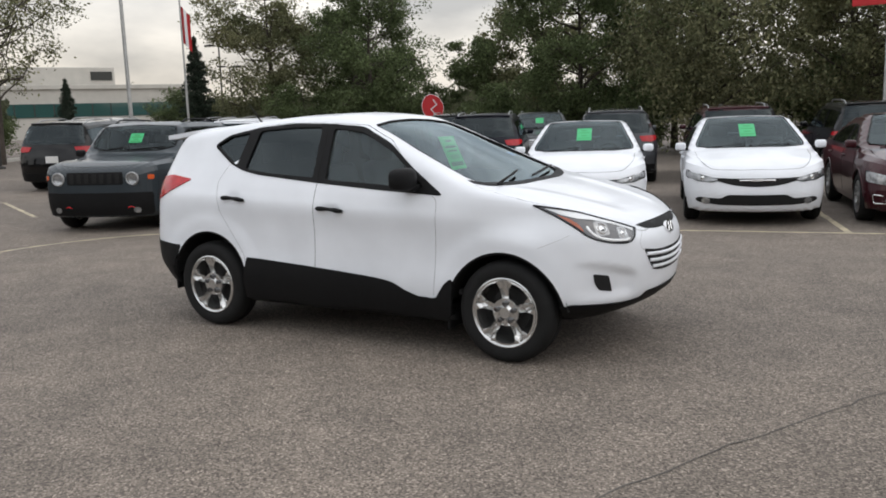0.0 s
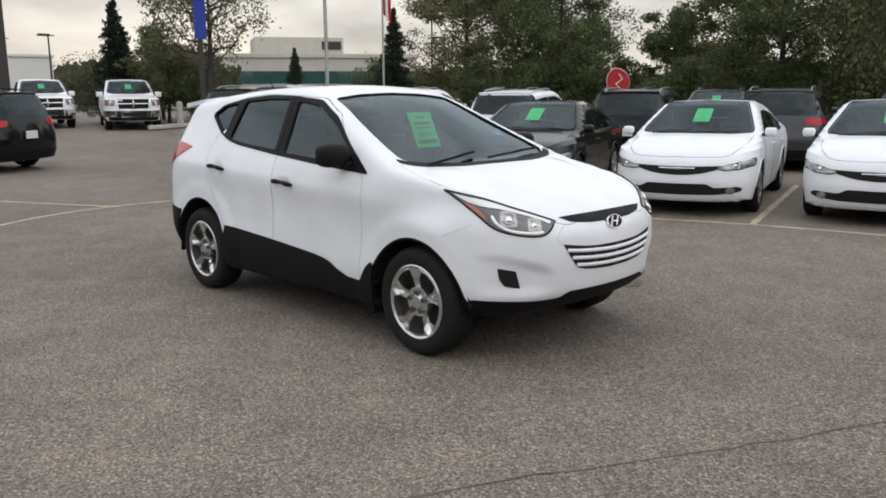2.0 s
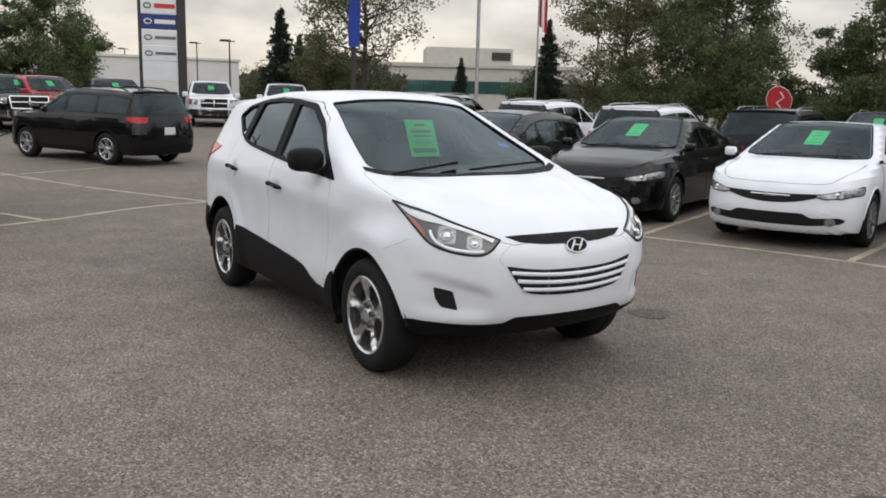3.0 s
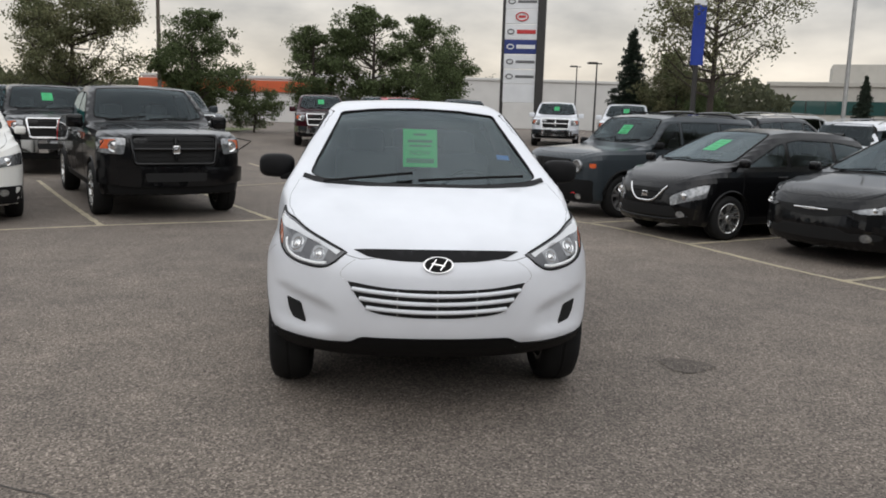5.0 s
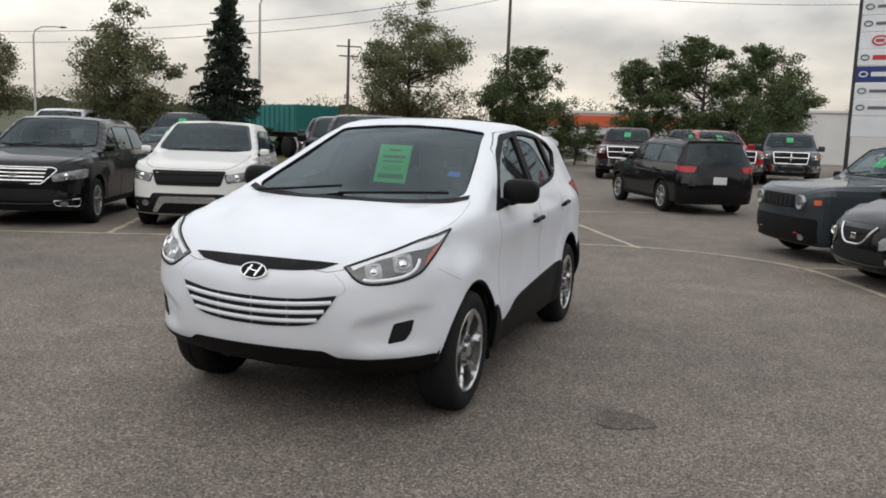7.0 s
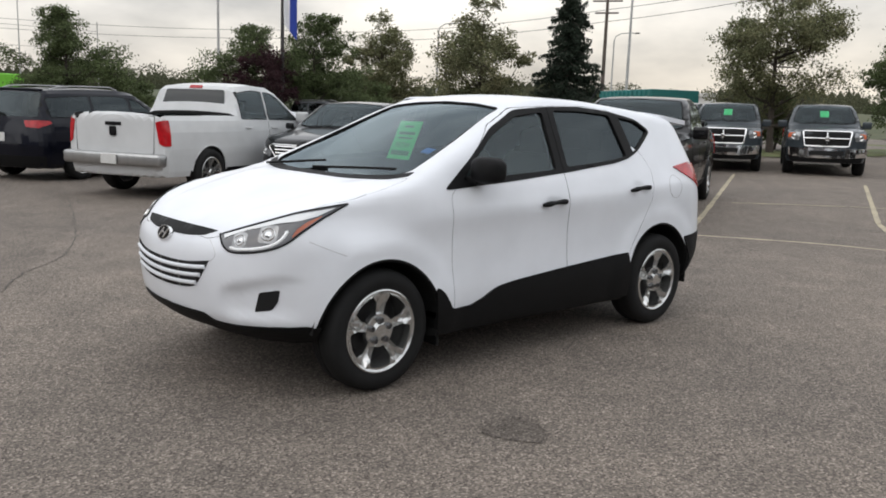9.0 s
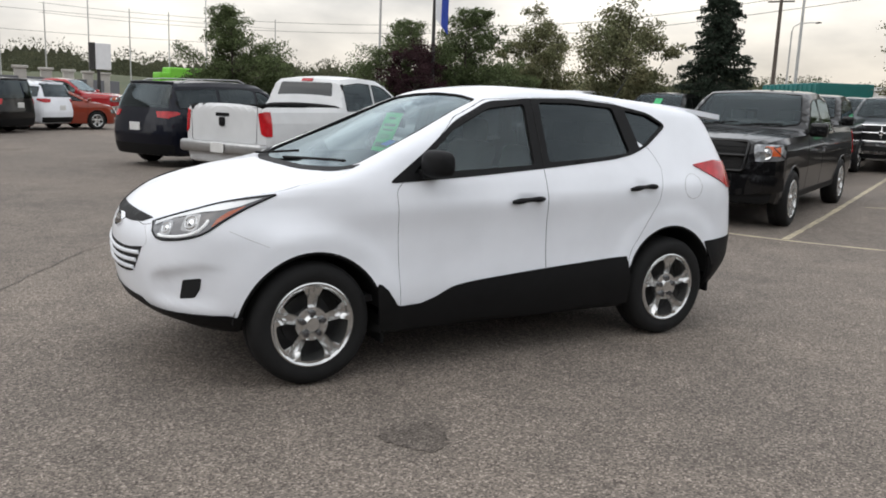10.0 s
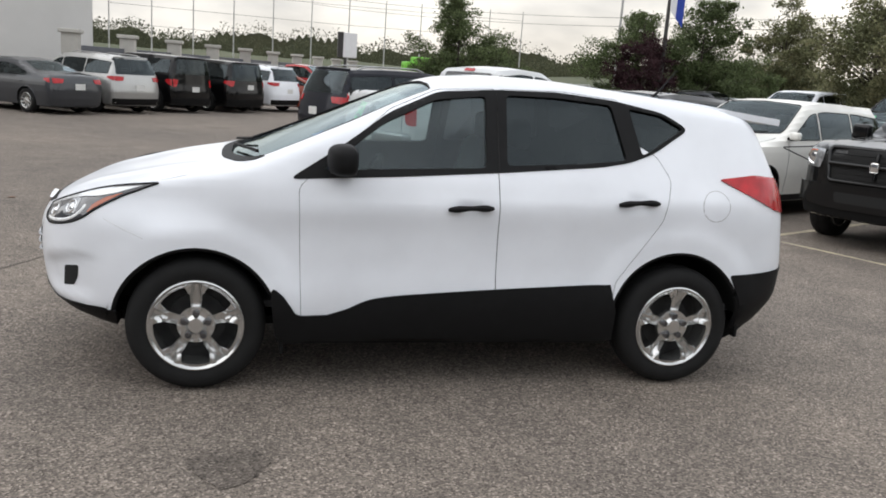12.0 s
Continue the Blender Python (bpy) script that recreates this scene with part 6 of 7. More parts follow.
V("crossover", "white crossover with a silver bumper bar", "car", "suv", (4.89, 1.83, 1.70), (-4.65, -5.6), 26, "cream", 0.36, "five", "alloy", face="cross", paper=False, group=left)
V("suv", "black SUV with chrome bar grille", "car", "suv", (4.7, 1.88, 1.69), (-3.5, -7.8), 27, "black", 0.36, "five", "alloy", face="bar", paper=False, group=left)
V("pickup_truck", "white crew-cab pickup truck parked tail out", "pickup truck", "pickup", (5.82, 2.02, 1.93), (-0.85, -8.95), 207, "shaded_white", 0.40, "five", "alloy", face="truck", paper=False, flip_at="tail", group=left)
V("suv", "dark blue large SUV parked tail out", "car", "suv", (5.0, 1.96, 1.77), (-0.1, -12.6), 207, "navy", 0.37, "five", "alloy", paper=False, flip_at="tail", group=left, rails="steel")
V("suv", "black SUV with chrome window line parked tail out", "car", "suv", (4.62, 1.86, 1.67), (-13.2, 1.75), 209, "black", 0.355, "five", "alloy", paper=False, flip_at="tail", rails="black")

# ---------------------------------------------------------------- vehicles farther off
far = "vehicles parked far off"
truck = (5.82, 2.02, 1.93)
wf = V("pickup_truck", "white pickup truck with chrome grille parked nose out", "pickup truck", "pickup", truck, (-26.0, 9.7), -20, "white", 0.40, "five", "alloy", face="truck", group=far)
again(wf, 5.82, (-29.2, 7.7), -14)
gf = V("pickup_truck", "dark grey pickup truck with chrome grille", "pickup truck", "pickup", truck, (-26.5, 3.7), 0, "grey", 0.40, "five", "alloy", face="truck", group=far)
again(gf, 5.82, (-20.8, -12.0), 22)
again(gf, 5.82, (-17.1, -7.6), 27)
again(gf, 5.82, (-18.4, -5.3), 27)
V("pickup_truck", "dark maroon pickup truck with chrome grille", "pickup truck", "pickup", truck, (-24.9, -2.0), 5, "maroon", 0.40, "five", "alloy", face="truck", group=far)
bf = V("pickup_truck", "black pickup truck with chrome grille", "pickup truck", "pickup", truck, (-25.2, 0.3), 3, "black", 0.40, "five", "alloy", face="truck", group=far)
again(bf, 5.82, (-12.2, -6.9), 25)
again(bf, 5.82, (-14.6, -13.9), 26)
V("pickup_truck", "red pickup truck with chrome grille", "pickup truck", "pickup", truck, (-25.2, 2.0), 22, "red", 0.40, "five", "alloy", face="truck", group=far)
V("van", "silver minivan with roof rails", "car", "van", (5.1, 1.98, 1.75), (-19.5, 11.6), 118, "silver", 0.34, "five", "alloy", paper=False, flip_at="tail", group=far, rails="steel")
again(dk, 4.62, (-14.7, 12.6), 115, "tail")
again(ws, 4.62, (-11.8, 10.2), 114, "tail", "white SUV with roof rails parked tail out")
again(gm, 4.62, (-12.4, 15.4), 113, "tail")
V("suv", "dark grey SUV with a green price paper parked nose out", "car", "suv", su, (-5.9, 16.4), -68, "gunmetal", 0.36, "five", "alloy", group=far, rails="steel")
again(bk, 4.7, (-9.2, 17.0), 111, "tail")
again(dk, 4.62, (-0.5, 18.2), 106, "tail")
again(bk, 4.7, (4.2, 18.6), 105, "tail")
again(gm, 4.62, (-17.4, 10.2), 116, "tail")
V("sedan", "dark sedan with a green price paper parked nose out", "car", "sedan", (4.88, 1.87, 1.49), (-13.0, -13.0), 27, "gunmetal", 0.335, "ten", "alloy", face="slim", group=far)
V("van", "white van beyond the parked row", "car", "van", (5.2, 1.98, 1.95), (-15.0, -19.0), 30, "white", 0.34, "five", "steel", paper=False, group=far)

row = "cars parked tail out along the fence"
V("sedan", "grey four-door sedan parked tail out by the fence", "car", "sedan", (4.55, 1.75, 1.43), (5.6, -18.9), -40, "gunmetal", 0.32, "ten", "alloy", paper=False, flip_at="tail", group=row)
V("suv", "silver small SUV parked tail out by the fence", "car", "suv", (4.55, 1.84, 1.67), (4.3, -20.6), -40, "silver", 0.36, "five", "alloy", paper=False, flip_at="tail", group=row, rails="steel")
V("boxy_suv", "black boxy SUV parked tail out by the fence", "car", "boxy", (4.5, 1.84, 1.79), (2.9, -22.6), -40, "black", 0.36, "five", "alloy", face="round", paper=False, flip_at="tail", group=row)
V("van", "black minivan parked tail out by the fence", "car", "van", (5.15, 1.98, 1.75), (1.2, -24.5), -40, "black", 0.34, "five", "alloy", paper=False, flip_at="tail", group=row)
again(ws, 4.62, (-0.2, -26.6), -40, "tail", "white SUV parked tail out by the fence")
V("sedan", "copper red car parked nose out by the fence", "car", "sedan", (4.7, 1.8, 1.5), (-2.0, -28.6), 200, "copper", 0.33, "five", "alloy", face="bar", paper=False, group=row)
V("pickup_truck", "red pickup truck by the fence", "pickup truck", "pickup", (5.4, 1.98, 1.85), (-3.6, -34.6), 150, "red", 0.38, "five", "alloy", face="truck", paper=False, group=row)
V("sedan", "dark car beyond the red pickup truck", "car", "sedan", (4.6, 1.8, 1.45), (-5.8, -39.3), 75, "navy", 0.33, "five", "alloy", paper=False, flip_at="tail", group=row)
for x, y, h in ((-13.5, -30.0, 20), (-17.5, -27.5, 30), (-22.5, -24.5, 20), (-27, -20, 25)):
    again(s1, 4.88, (x, y), h, "nose", "white sedan parked far beyond the row")
for x, y, h in ((-16, -33, 110), (-21.5, -29.5, 115), (-30.5, -23.0, 25)):
    again(gm, 4.62, (x, y), h, "nose", "grey SUV parked far beyond the row")

# ---------------------------------------------------------------- trees
M["bark"] = material("bark", (0.07, 0.055, 0.045), 0.95, vary=0.5, scale=12, bump=0.6, bump_scale=25)
M["leaf"] = material("green_leaves", (0.118, 0.150, 0.066), 0.75, vary=0.5, scale=1.2, second=(0.075, 0.098, 0.042), island=0.5, spec=0.25)
M["leaf_dry"] = material("yellowing_leaves", (0.195, 0.185, 0.100), 0.75, vary=0.5, scale=1.0, second=(0.105, 0.122, 0.062), island=0.5, spec=0.25)
M["needle"] = material("spruce_needles", (0.045, 0.062, 0.044), 0.85, vary=0.4, scale=2.0, island=0.4, spec=0.2)
# leaf colour of the far woods, with aerial haze put into it
M["leaf_far"] = material("hazed_far_leaves", (0.098, 0.100, 0.060), 0.8, vary=0.4, scale=0.3, second=(0.066, 0.076, 0.046), island=0.35, spec=0.2)
M["purple"] = material("purple_leaves", (0.050, 0.024, 0.028), 0.8, vary=0.4, scale=2.0, island=0.4, spec=0.2)
for key in ("leaf", "leaf_dry", "needle", "purple", "leaf_far"):
    # thin leaves let part of the light through
    nt = M[key].node_tree
    src = nt.nodes["Principled BSDF"]
    thin, both = nt.nodes.new("ShaderNodeBsdfTranslucent"), nt.nodes.new("ShaderNodeMixShader")
    both.inputs[0].default_value = 0.4
    nt.links.new(src.inputs["Base Color"].links[0].from_socket, thin.inputs[0])
    nt.links.new(src.outputs[0], both.inputs[1]), nt.links.new(thin.outputs[0], both.inputs[2])
    nt.links.new(both.outputs[0], nt.nodes["Material Output"].inputs[0])


def leaf_mesh(name, centres, size, mat, rng, droop=0.0):
    """Many small pointed leaves, each of two triangles, at the given places."""
    n = len(centres)
    a = rng.normal(size=(n, 3))
    a[:, 2] -= droop
    a /= np.linalg.norm(a, axis=1)[:, None]
    b = np.cross(a, rng.normal(size=(n, 3)))
    b /= np.linalg.norm(b, axis=1)[:, None]
    s = size * rng.uniform(0.6, 1.3, (n, 1))
    c = np.asarray(centres)
    v = np.stack([c - a * s, c + b * s * 0.5, c + a * s, c - b * s * 0.5], 1).reshape(-1, 3)
    f = np.arange(n * 4).reshape(-1, 4)
    return mesh(name, v, f, mat)


def tree(seed, height, spread, leaf="leaf", count=24000, clear=0.22, gaps=0.2, size=0.075, droop=0.0, round_=1.0):
    """A broadleaf tree: tapered trunk, limbs that fork to the lobes of the crown, and leaves gathered on twigs in each lobe."""
    rng = np.random.default_rng(seed)
    base, top = height * clear, height
    mid, half = (base + top) / 2, (top - base) / 2
    lobes = []
    while len(lobes) < 38:
        d = rng.normal(size=3)
        d /= np.linalg.norm(d)
        a = math.atan2(d[1], d[0])
        uneven = 1 + 0.16 * math.sin(2 * a + seed) + 0.12 * math.sin(3 * a + 2.1 * seed + 3 * d[2]) + 0.1 * math.sin(5 * d[2] + seed)
        k = rng.uniform(0.25, 0.86) ** 0.6 * uneven
        wide = spread / 2 * (1 - 0.28 * max(d[2], 0) * round_)
        c = np.array((d[0] * wide * k, d[1] * wide * k, mid + d[2] * half * min(k, 0.92)))
        r = spread * rng.uniform(0.08, 0.155)
        if all(np.linalg.norm(c - q) > 0.85 * min(r, w) for q, w in lobes):
            lobes.append((c, r))
    pieces, stem = [], []
    bend = rng.normal(0, 0.02 * height, 2)
    for t in np.linspace(0, 1, 9):
        stem.append((bend[0] * math.sin(3 * t), bend[1] * math.sin(2.3 * t), t * height * 0.86))
    stem = np.array(stem)
    r0 = height * 0.017
    pieces.append(tube(stem, r0 * np.array((1.35, 1.0, 0.88, 0.74, 0.6, 0.46, 0.34, 0.22, 0.1)), 8))
    centres = []
    per = count // len(lobes)
    for c, r in lobes:
        t = np.clip((c[2] - 0.35 * np.hypot(c[0], c[1]) - 0.06 * height) / (0.86 * height), 0.16, 0.92)
        root = np.array([np.interp(t, np.linspace(0, 1, 9), stem[:, j]) for j in range(3)])
        bow = (root + c) / 2 + rng.normal(0, 0.035 * spread, 3) - np.array((0, 0, 0.03 * spread))
        pieces.append(tube([root, root * 0.45 + bow * 0.55, bow, bow * 0.4 + c * 0.6, c], r0 * (1 - 0.7 * t) * np.array((0.5, 0.4, 0.3, 0.2, 0.1)), 5))
        twigs = 16
        if rng.random() < gaps:
            twigs = 6
        d = rng.normal(size=(twigs, 3))
        d /= np.linalg.norm(d, axis=1)[:, None]
        ends = c + d * r * rng.uniform(0.45, 1.25, (twigs, 1)) * np.array((1.1, 1.1, 0.85))
        for e in ends[:7]:
            pieces.append(tube([c, (c + e) / 2 + rng.normal(0, 0.04, 3), e], [r0 * 0.10, r0 * 0.07, r0 * 0.03], 4))
        n = max(4, per // 16)
        for e in ends:
            lay = rng.normal(0, 1, (n, 3)) * np.array((0.34, 0.34, 0.22)) * r * 0.8
            if droop:
                lay[:, 2] -= np.abs(rng.normal(0, droop * r, n))
            centres.append(e + lay)
    c = np.concatenate(centres)
    c = c[c[:, 2] > 0.25]
    v, f = join(*pieces)
    return mesh("trunk", v, f, M["bark"], True), leaf_mesh("crown", c, size, M[leaf], rng, droop)


def spruce(seed, height, spread):
    """A conifer: whorls of drooping branches with tufts of needles and gaps between the layers."""
    rng = np.random.default_rng(seed)
    pieces, centres = [tube([(0, 0, 0), (0, 0, height * 0.5), (0, 0, height)], [height * 0.018, height * 0.011, 0.01], 7)], []
    z = height * 0.07
    while z < height * 0.985:
        reach = spread / 2 * (1 - z / height) ** 0.85 + 0.05
        for k in range(8):
            a = rng.uniform(0, 2 * np.pi)
            r = reach * rng.uniform(0.55, 1.12)
            tip = np.array((np.cos(a) * r, np.sin(a) * r, z - 0.16 * r + 0.06 * r * r + rng.normal(0, 0.16)))
            root = np.array((0, 0, z + 0.12 * r + rng.normal(0, 0.10)))
            pieces.append(tube([root, root * 0.5 + tip * 0.5 + (0, 0, -0.05 * r), tip], [0.022, 0.014, 0.005], 4))
            m = int(150 * r + 20)
            t = rng.random(m) ** 0.75
            side = np.array((-np.sin(a), np.cos(a), 0)) * rng.normal(0, 0.16, (m, 1)) * (1.15 - t)[:, None] * (0.5 + r)
            sag = np.array((0, 0, -1.0)) * (np.abs(rng.normal(0, 0.11, m)) + 0.10 * r * t * (1 - t))[:, None]
            centres.append(root + (tip - root) * t[:, None] + side + sag)
        z += height * 0.028
    v, f = join(*pieces)
    return mesh("trunk", v, f, M["bark"], True), leaf_mesh("crown", np.concatenate(centres), 0.055, M["needle"], rng, 0.3)


def plant(meshes, x, y, size=1.0, turn=0.0, name="tree", label="", category="tree", squash=1.0):
    top = empty(name, label, category, "trees round the yard")
    for me in meshes:
        o = new(me.name, me)
        o.parent = top
    top.matrix_basis = Matrix.Translation((x, y, rise(x) - 0.02)) @ Matrix.Rotation(radians(turn), 4, "Z") @ Matrix.Diagonal((size * squash, size * squash, size, 1))
    return top


big = [tree(11, 9.6, 7.6, "leaf_dry", 44000, 0.10, 0.2), tree(12, 9.6, 8.0, "leaf", 48000, 0.08, 0.1), tree(13, 9.4, 8.0, "leaf_dry", 40000, 0.12, 0.2, droop=1.0)]
mid_ = [tree(21, 7.6, 5.8, "leaf", 32000, 0.07, 0.1), tree(22, 7.2, 5.4, "leaf_dry", 28000, 0.10, 0.25), tree(23, 7.4, 4.6, "leaf", 26000, 0.10, 0.2)]
airy = tree(31, 9.0, 7.0, "leaf_dry", 13000, 0.30, 0.5)
fir = spruce(41, 6.6, 3.7)
low = tree(51, 3.4, 3.8, "leaf", 14000, 0.02, 0.0, 0.06)
plum = tree(61, 4.3, 3.4, "purple", 14000, 0.08, 0.05, 0.065)
leafy = "tall broadleaf tree with a dense dark green crown"
dry = "broadleaf tree with yellowing uneven crown"
for k, (m, x, y, s_, label) in enumerate(((big[0], -26.5, 28.5, 1.0, dry), (big[1], -19.2, 27.6, 0.9, leafy), (mid_[2], -14.2, 29.0, 0.78, leafy), (big[1], -8.4, 26.0, 0.85, leafy), (big[2], -3.0, 24.5, 1.0, "willow-like tree with hanging branches and a thick trunk"),
                                          (big[0], 2.0, 26.5, 0.95, dry), (big[2], 7.5, 25.5, 1.0, leafy), (big[1], 13.0, 25.0, 0.95, leafy), (mid_[0], -23.0, 31.0, 1.0, leafy), (mid_[1], -12.0, 31.5, 1.1, dry), (mid_[0], -5.5, 30.0, 1.1, leafy), (mid_[1], 1.0, 31.0, 1.1, dry),
                                          (airy, -27.2, 13.6, 1.0, "tall airy tree with open branches"), (mid_[1], -31.0, 13.6, 0.6, dry), (mid_[0], -34.0, 14.8, 0.64, leafy),
                                          (big[0], -28.4, -11.9, 0.76, dry), (mid_[0], -33.8, -8.4, 0.80, leafy), (mid_[2], -38.5, -3.1, 0.86, leafy), (mid_[2], -38.3, -0.1, 1.02, leafy), (mid_[0], -38.3, 3.0, 0.88, leafy),
                                          (mid_[1], -18.9, -19.2, 0.80, dry), (mid_[0], -8.4, -34.6, 0.78, leafy), (mid_[0], -21.0, -34.0, 0.88, leafy), (mid_[1], -27.0, -36.0, 0.95, dry), (mid_[0], -18.2, -36.0, 0.8, leafy))):
    plant(m, x, y, s_, k * 67, "tree", label)
plant(fir, -19.3, -15.1, 1.0, 0, "spruce_tree", "dark green spruce with layered branches", "spruce")
plant(fir, -27.2, 24.0, 0.86, 60, "spruce_tree", "dark narrow conifer beside the flag pole", "spruce", 0.85)
plant(fir, -32.5, 12.0, 0.85, 120, "spruce_tree", "dark spruce among the trees", "spruce")
plant(fir, -60.0, 24.5, 1.0, 200, "spruce_tree", "distant dark spruce beyond the yard", "spruce")
plant(fir, -62.0, 42.0, 0.85, 20, "spruce_tree", "spruce in front of the office building", "spruce")
plant(plum, -17.4, -33.0, 1.0, 0, "tree", "small tree with dark purple leaves")
for k, (x, y, s_) in enumerate(((-30, 26, 1), (-22, 25.5, 1), (-16.5, 26.5, 1.1), (-11.5, 25, 0.9), (-6, 25.5, 1), (0, 27, 1.1), (5, 24, 1), (10, 23, 1), (-29.5, 14.4, 0.8), (-22, -21, 0.7), (-31, -13, 0.9), (-36, -6, 0.8), (-35.5, 3.0, 0.8), (-22.5, -32, 1), (-10.5, -33.5, 0.9), (-6.6, -34, 0.8))):
    plant(low, x, y, s_, k * 41, "shrub", "dense green shrub below the trees", "shrub")


def far_wood(name, radius, a0, a1, height, label, seed, count=9000, size=1.0):
    rng = np.random.default_rng(seed)
    a = np.radians(rng.uniform(a0, a1, count))
    bumps = 0.55 + 0.45 * (0.5 * np.sin(a * 23 + seed) + 0.3 * np.sin(a * 57 + 2 * seed) + 0.2 * np.sin(a * 131)) ** 1
    r = radius * (1 + rng.uniform(-0.1, 0.1, count))
    top = height * (0.45 + 0.55 * bumps)
    z = 0.4 + top * rng.random(count) ** 0.7
    c = np.stack([r * np.cos(a), r * np.sin(a), z], 1)
    return tagged(new(name, leaf_mesh(name, c, size, M["leaf_far"], rng)), label, "trees", kind="stuff")


far_wood("distant_trees", 120, 150, 290, 6.5, "line of distant trees on the horizon", 3, 42000, 0.19)
far_wood("distant_trees", 170, -75, 150, 9.0, "line of distant trees on the horizon", 5, 34000, 0.38)
far_wood("distant_trees", 210, 140, 300, 12.5, "far line of trees on the horizon", 7, 42000, 0.28)
far_wood("distant_trees", 62, 150, 162, 5.0, "bushes and trees beyond the yard", 9, 3500, 0.3)


def wood_edge(radius, a0, a1, height, seed):
    """The solid body of a far wood: an uneven dark green edge that the leaves stand before."""
    a = np.radians(np.arange(a0, a1, 0.25))
    bumps = 0.55 + 0.45 * (0.5 * np.sin(a * 23 + seed) + 0.3 * np.sin(a * 57 + 2 * seed) + 0.2 * np.sin(a * 131))
    top = height * (0.40 + 0.5 * bumps) * (1 + 0.08 * np.sin(a * 700))
    v = [(radius * math.cos(q), radius * math.sin(q), 0.0) for q in a] + [(radius * math.cos(q), radius * math.sin(q), z) for q, z in zip(a, top)]
    v += [((radius + 15) * math.cos(q), (radius + 15) * math.sin(q), z * 0.9) for q, z in zip(a, top)]
    k = len(a)
    f = [(j * k + i, j * k + i + 1, (j + 1) * k + i + 1, (j + 1) * k + i) for j in range(2) for i in range(k - 1)]
    return tagged(part("wood_edge", v, f, M["leaf_far"]), "dark edge of a distant wood", "trees", kind="stuff")


wood_edge(132, 150, 290, 6.5, 3)
wood_edge(182, -75, 150, 9.0, 5)
wood_edge(225, 140, 300, 12.5, 7)
M["bank"] = material("dry_grass_bank", (0.085, 0.085, 0.04), 0.95, vary=0.6, scale=0.8, second=(0.05, 0.065, 0.028), bump=0.5, bump_scale=3)
bank_a = np.radians(np.arange(195, 292, 2))
bv, bf = [], []
for r, z in ((66, 0.62), (80, 1.2), (96, 2.5), (112, 3.0), (150, 3.0)):
    bv += [(r * math.cos(a), r * math.sin(a), z + 0.25 * math.sin(a * 40 + r)) for a in bank_a]
k = len(bank_a)
bf = [(j * k + i, j * k + i + 1, (j + 1) * k + i + 1, (j + 1) * k + i) for j in range(4) for i in range(k - 1)]
tagged(part("grass_bank", bv, bf, M["bank"], smooth=True), "dry grassy bank beyond the yard", "ground", kind="structure")
vg = [(-21, -19, 0), (-25.5, -9.5, 0), (-40, -6, 0), (-48, -24, 0), (-30, -32, 0)]
tagged(part("lawn", [(x, y, rise(x) + 0.03) for x, y, _ in vg], [(0, 1, 2, 3, 4)], M["grass"]), "strip of green lawn beyond the far trucks", "ground", kind="structure")

# ---------------------------------------------------------------- poles, signs, flags
M["pole"] = material("painted_pole", (0.45, 0.45, 0.44), 0.5, 0.2, vary=0.3, scale=5)
M["darkpole"] = material("dark_pole", (0.035, 0.032, 0.03), 0.6, vary=0.3, scale=5)
M["wood"] = material("weathered_pole_wood", (0.11, 0.09, 0.075), 0.9, vary=0.4, scale=6)
M["blue"] = material("blue_banner_cloth", (0.02, 0.05, 0.32), 0.8, vary=0.2, scale=4)
M["flagred"] = material("red_flag_cloth", (0.5, 0.025, 0.03), 0.8, vary=0.2, scale=4)
M["flagwhite"] = material("white_flag_cloth", (0.75, 0.75, 0.76), 0.8, vary=0.1, scale=4)
M["panel"] = material("sign_panel_grey", (0.75, 0.76, 0.77), 0.4, vary=0.12, scale=2)
M["bluepanel"] = material("sign_panel_blue", (0.012, 0.03, 0.17), 0.4, vary=0.1, scale=2)
M["redmark"] = material("sign_red", (0.5, 0.03, 0.03), 0.5)
M["greymark"] = material("sign_dark_grey", (0.12, 0.12, 0.125), 0.5)


def pole(name, x, y, h, r, mat, label, category, arms=()):
    top = empty(name, label, category)
    part("post", *tube([(0, 0, 0), (0, 0, h * 0.5), (0, 0, h)], [r, r * 0.85, r * 0.65], 10), mat, top, "", True)
    part("foot", *lathe([(0.0001, 0), (r * 2, 0), (r * 2, 0.06), (r * 1.2, 0.1), (0.0001, 0.1)], 12, "z"), mat, top)
    for pts, rad, head in arms:
        arm = part("arm", *tube(pts, rad, 6), mat, top, "", True)
        if head:
            part_bm("lamp_head", box_bm(head, tuple(pts[-1]), 0.03), M["darkpole"], arm)
    top.matrix_basis = Matrix.Translation((x, y, rise(x)))
    return top


def flag(pole_ob, z0, z1, width, mats, label, seed, turn):
    """A hanging cloth in folds on a pole, in bands."""
    n, m = 14, 10
    z = np.linspace(z1, z0, m)
    for i, mat in enumerate(mats):
        u = np.linspace(i / len(mats), (i + 1) / len(mats), n)
        v = [(width * q * math.cos(turn) + 0.06 * math.sin(9 * q + seed + zz) * -math.sin(turn), width * q * math.sin(turn) + 0.06 * math.sin(9 * q + seed + zz) * math.cos(turn), zz - 1.2 * q * width) for zz in z for q in u]
        f = [(j * n + k_, j * n + k_ + 1, (j + 1) * n + k_ + 1, (j + 1) * n + k_) for j in range(m - 1) for k_ in range(n - 1)]
        part("flag_cloth", v, f, mat, pole_ob, label, True)


fp = pole("flag_pole", -27.0, 23.1, 7.4, 0.06, M["pole"], "tall flag pole with a hanging red and white flag", "flag pole")
flag(fp, 5.2, 6.9, 0.42, [M["flagred"], M["flagwhite"], M["flagred"]], "hanging red and white flag", 1, 0.9)
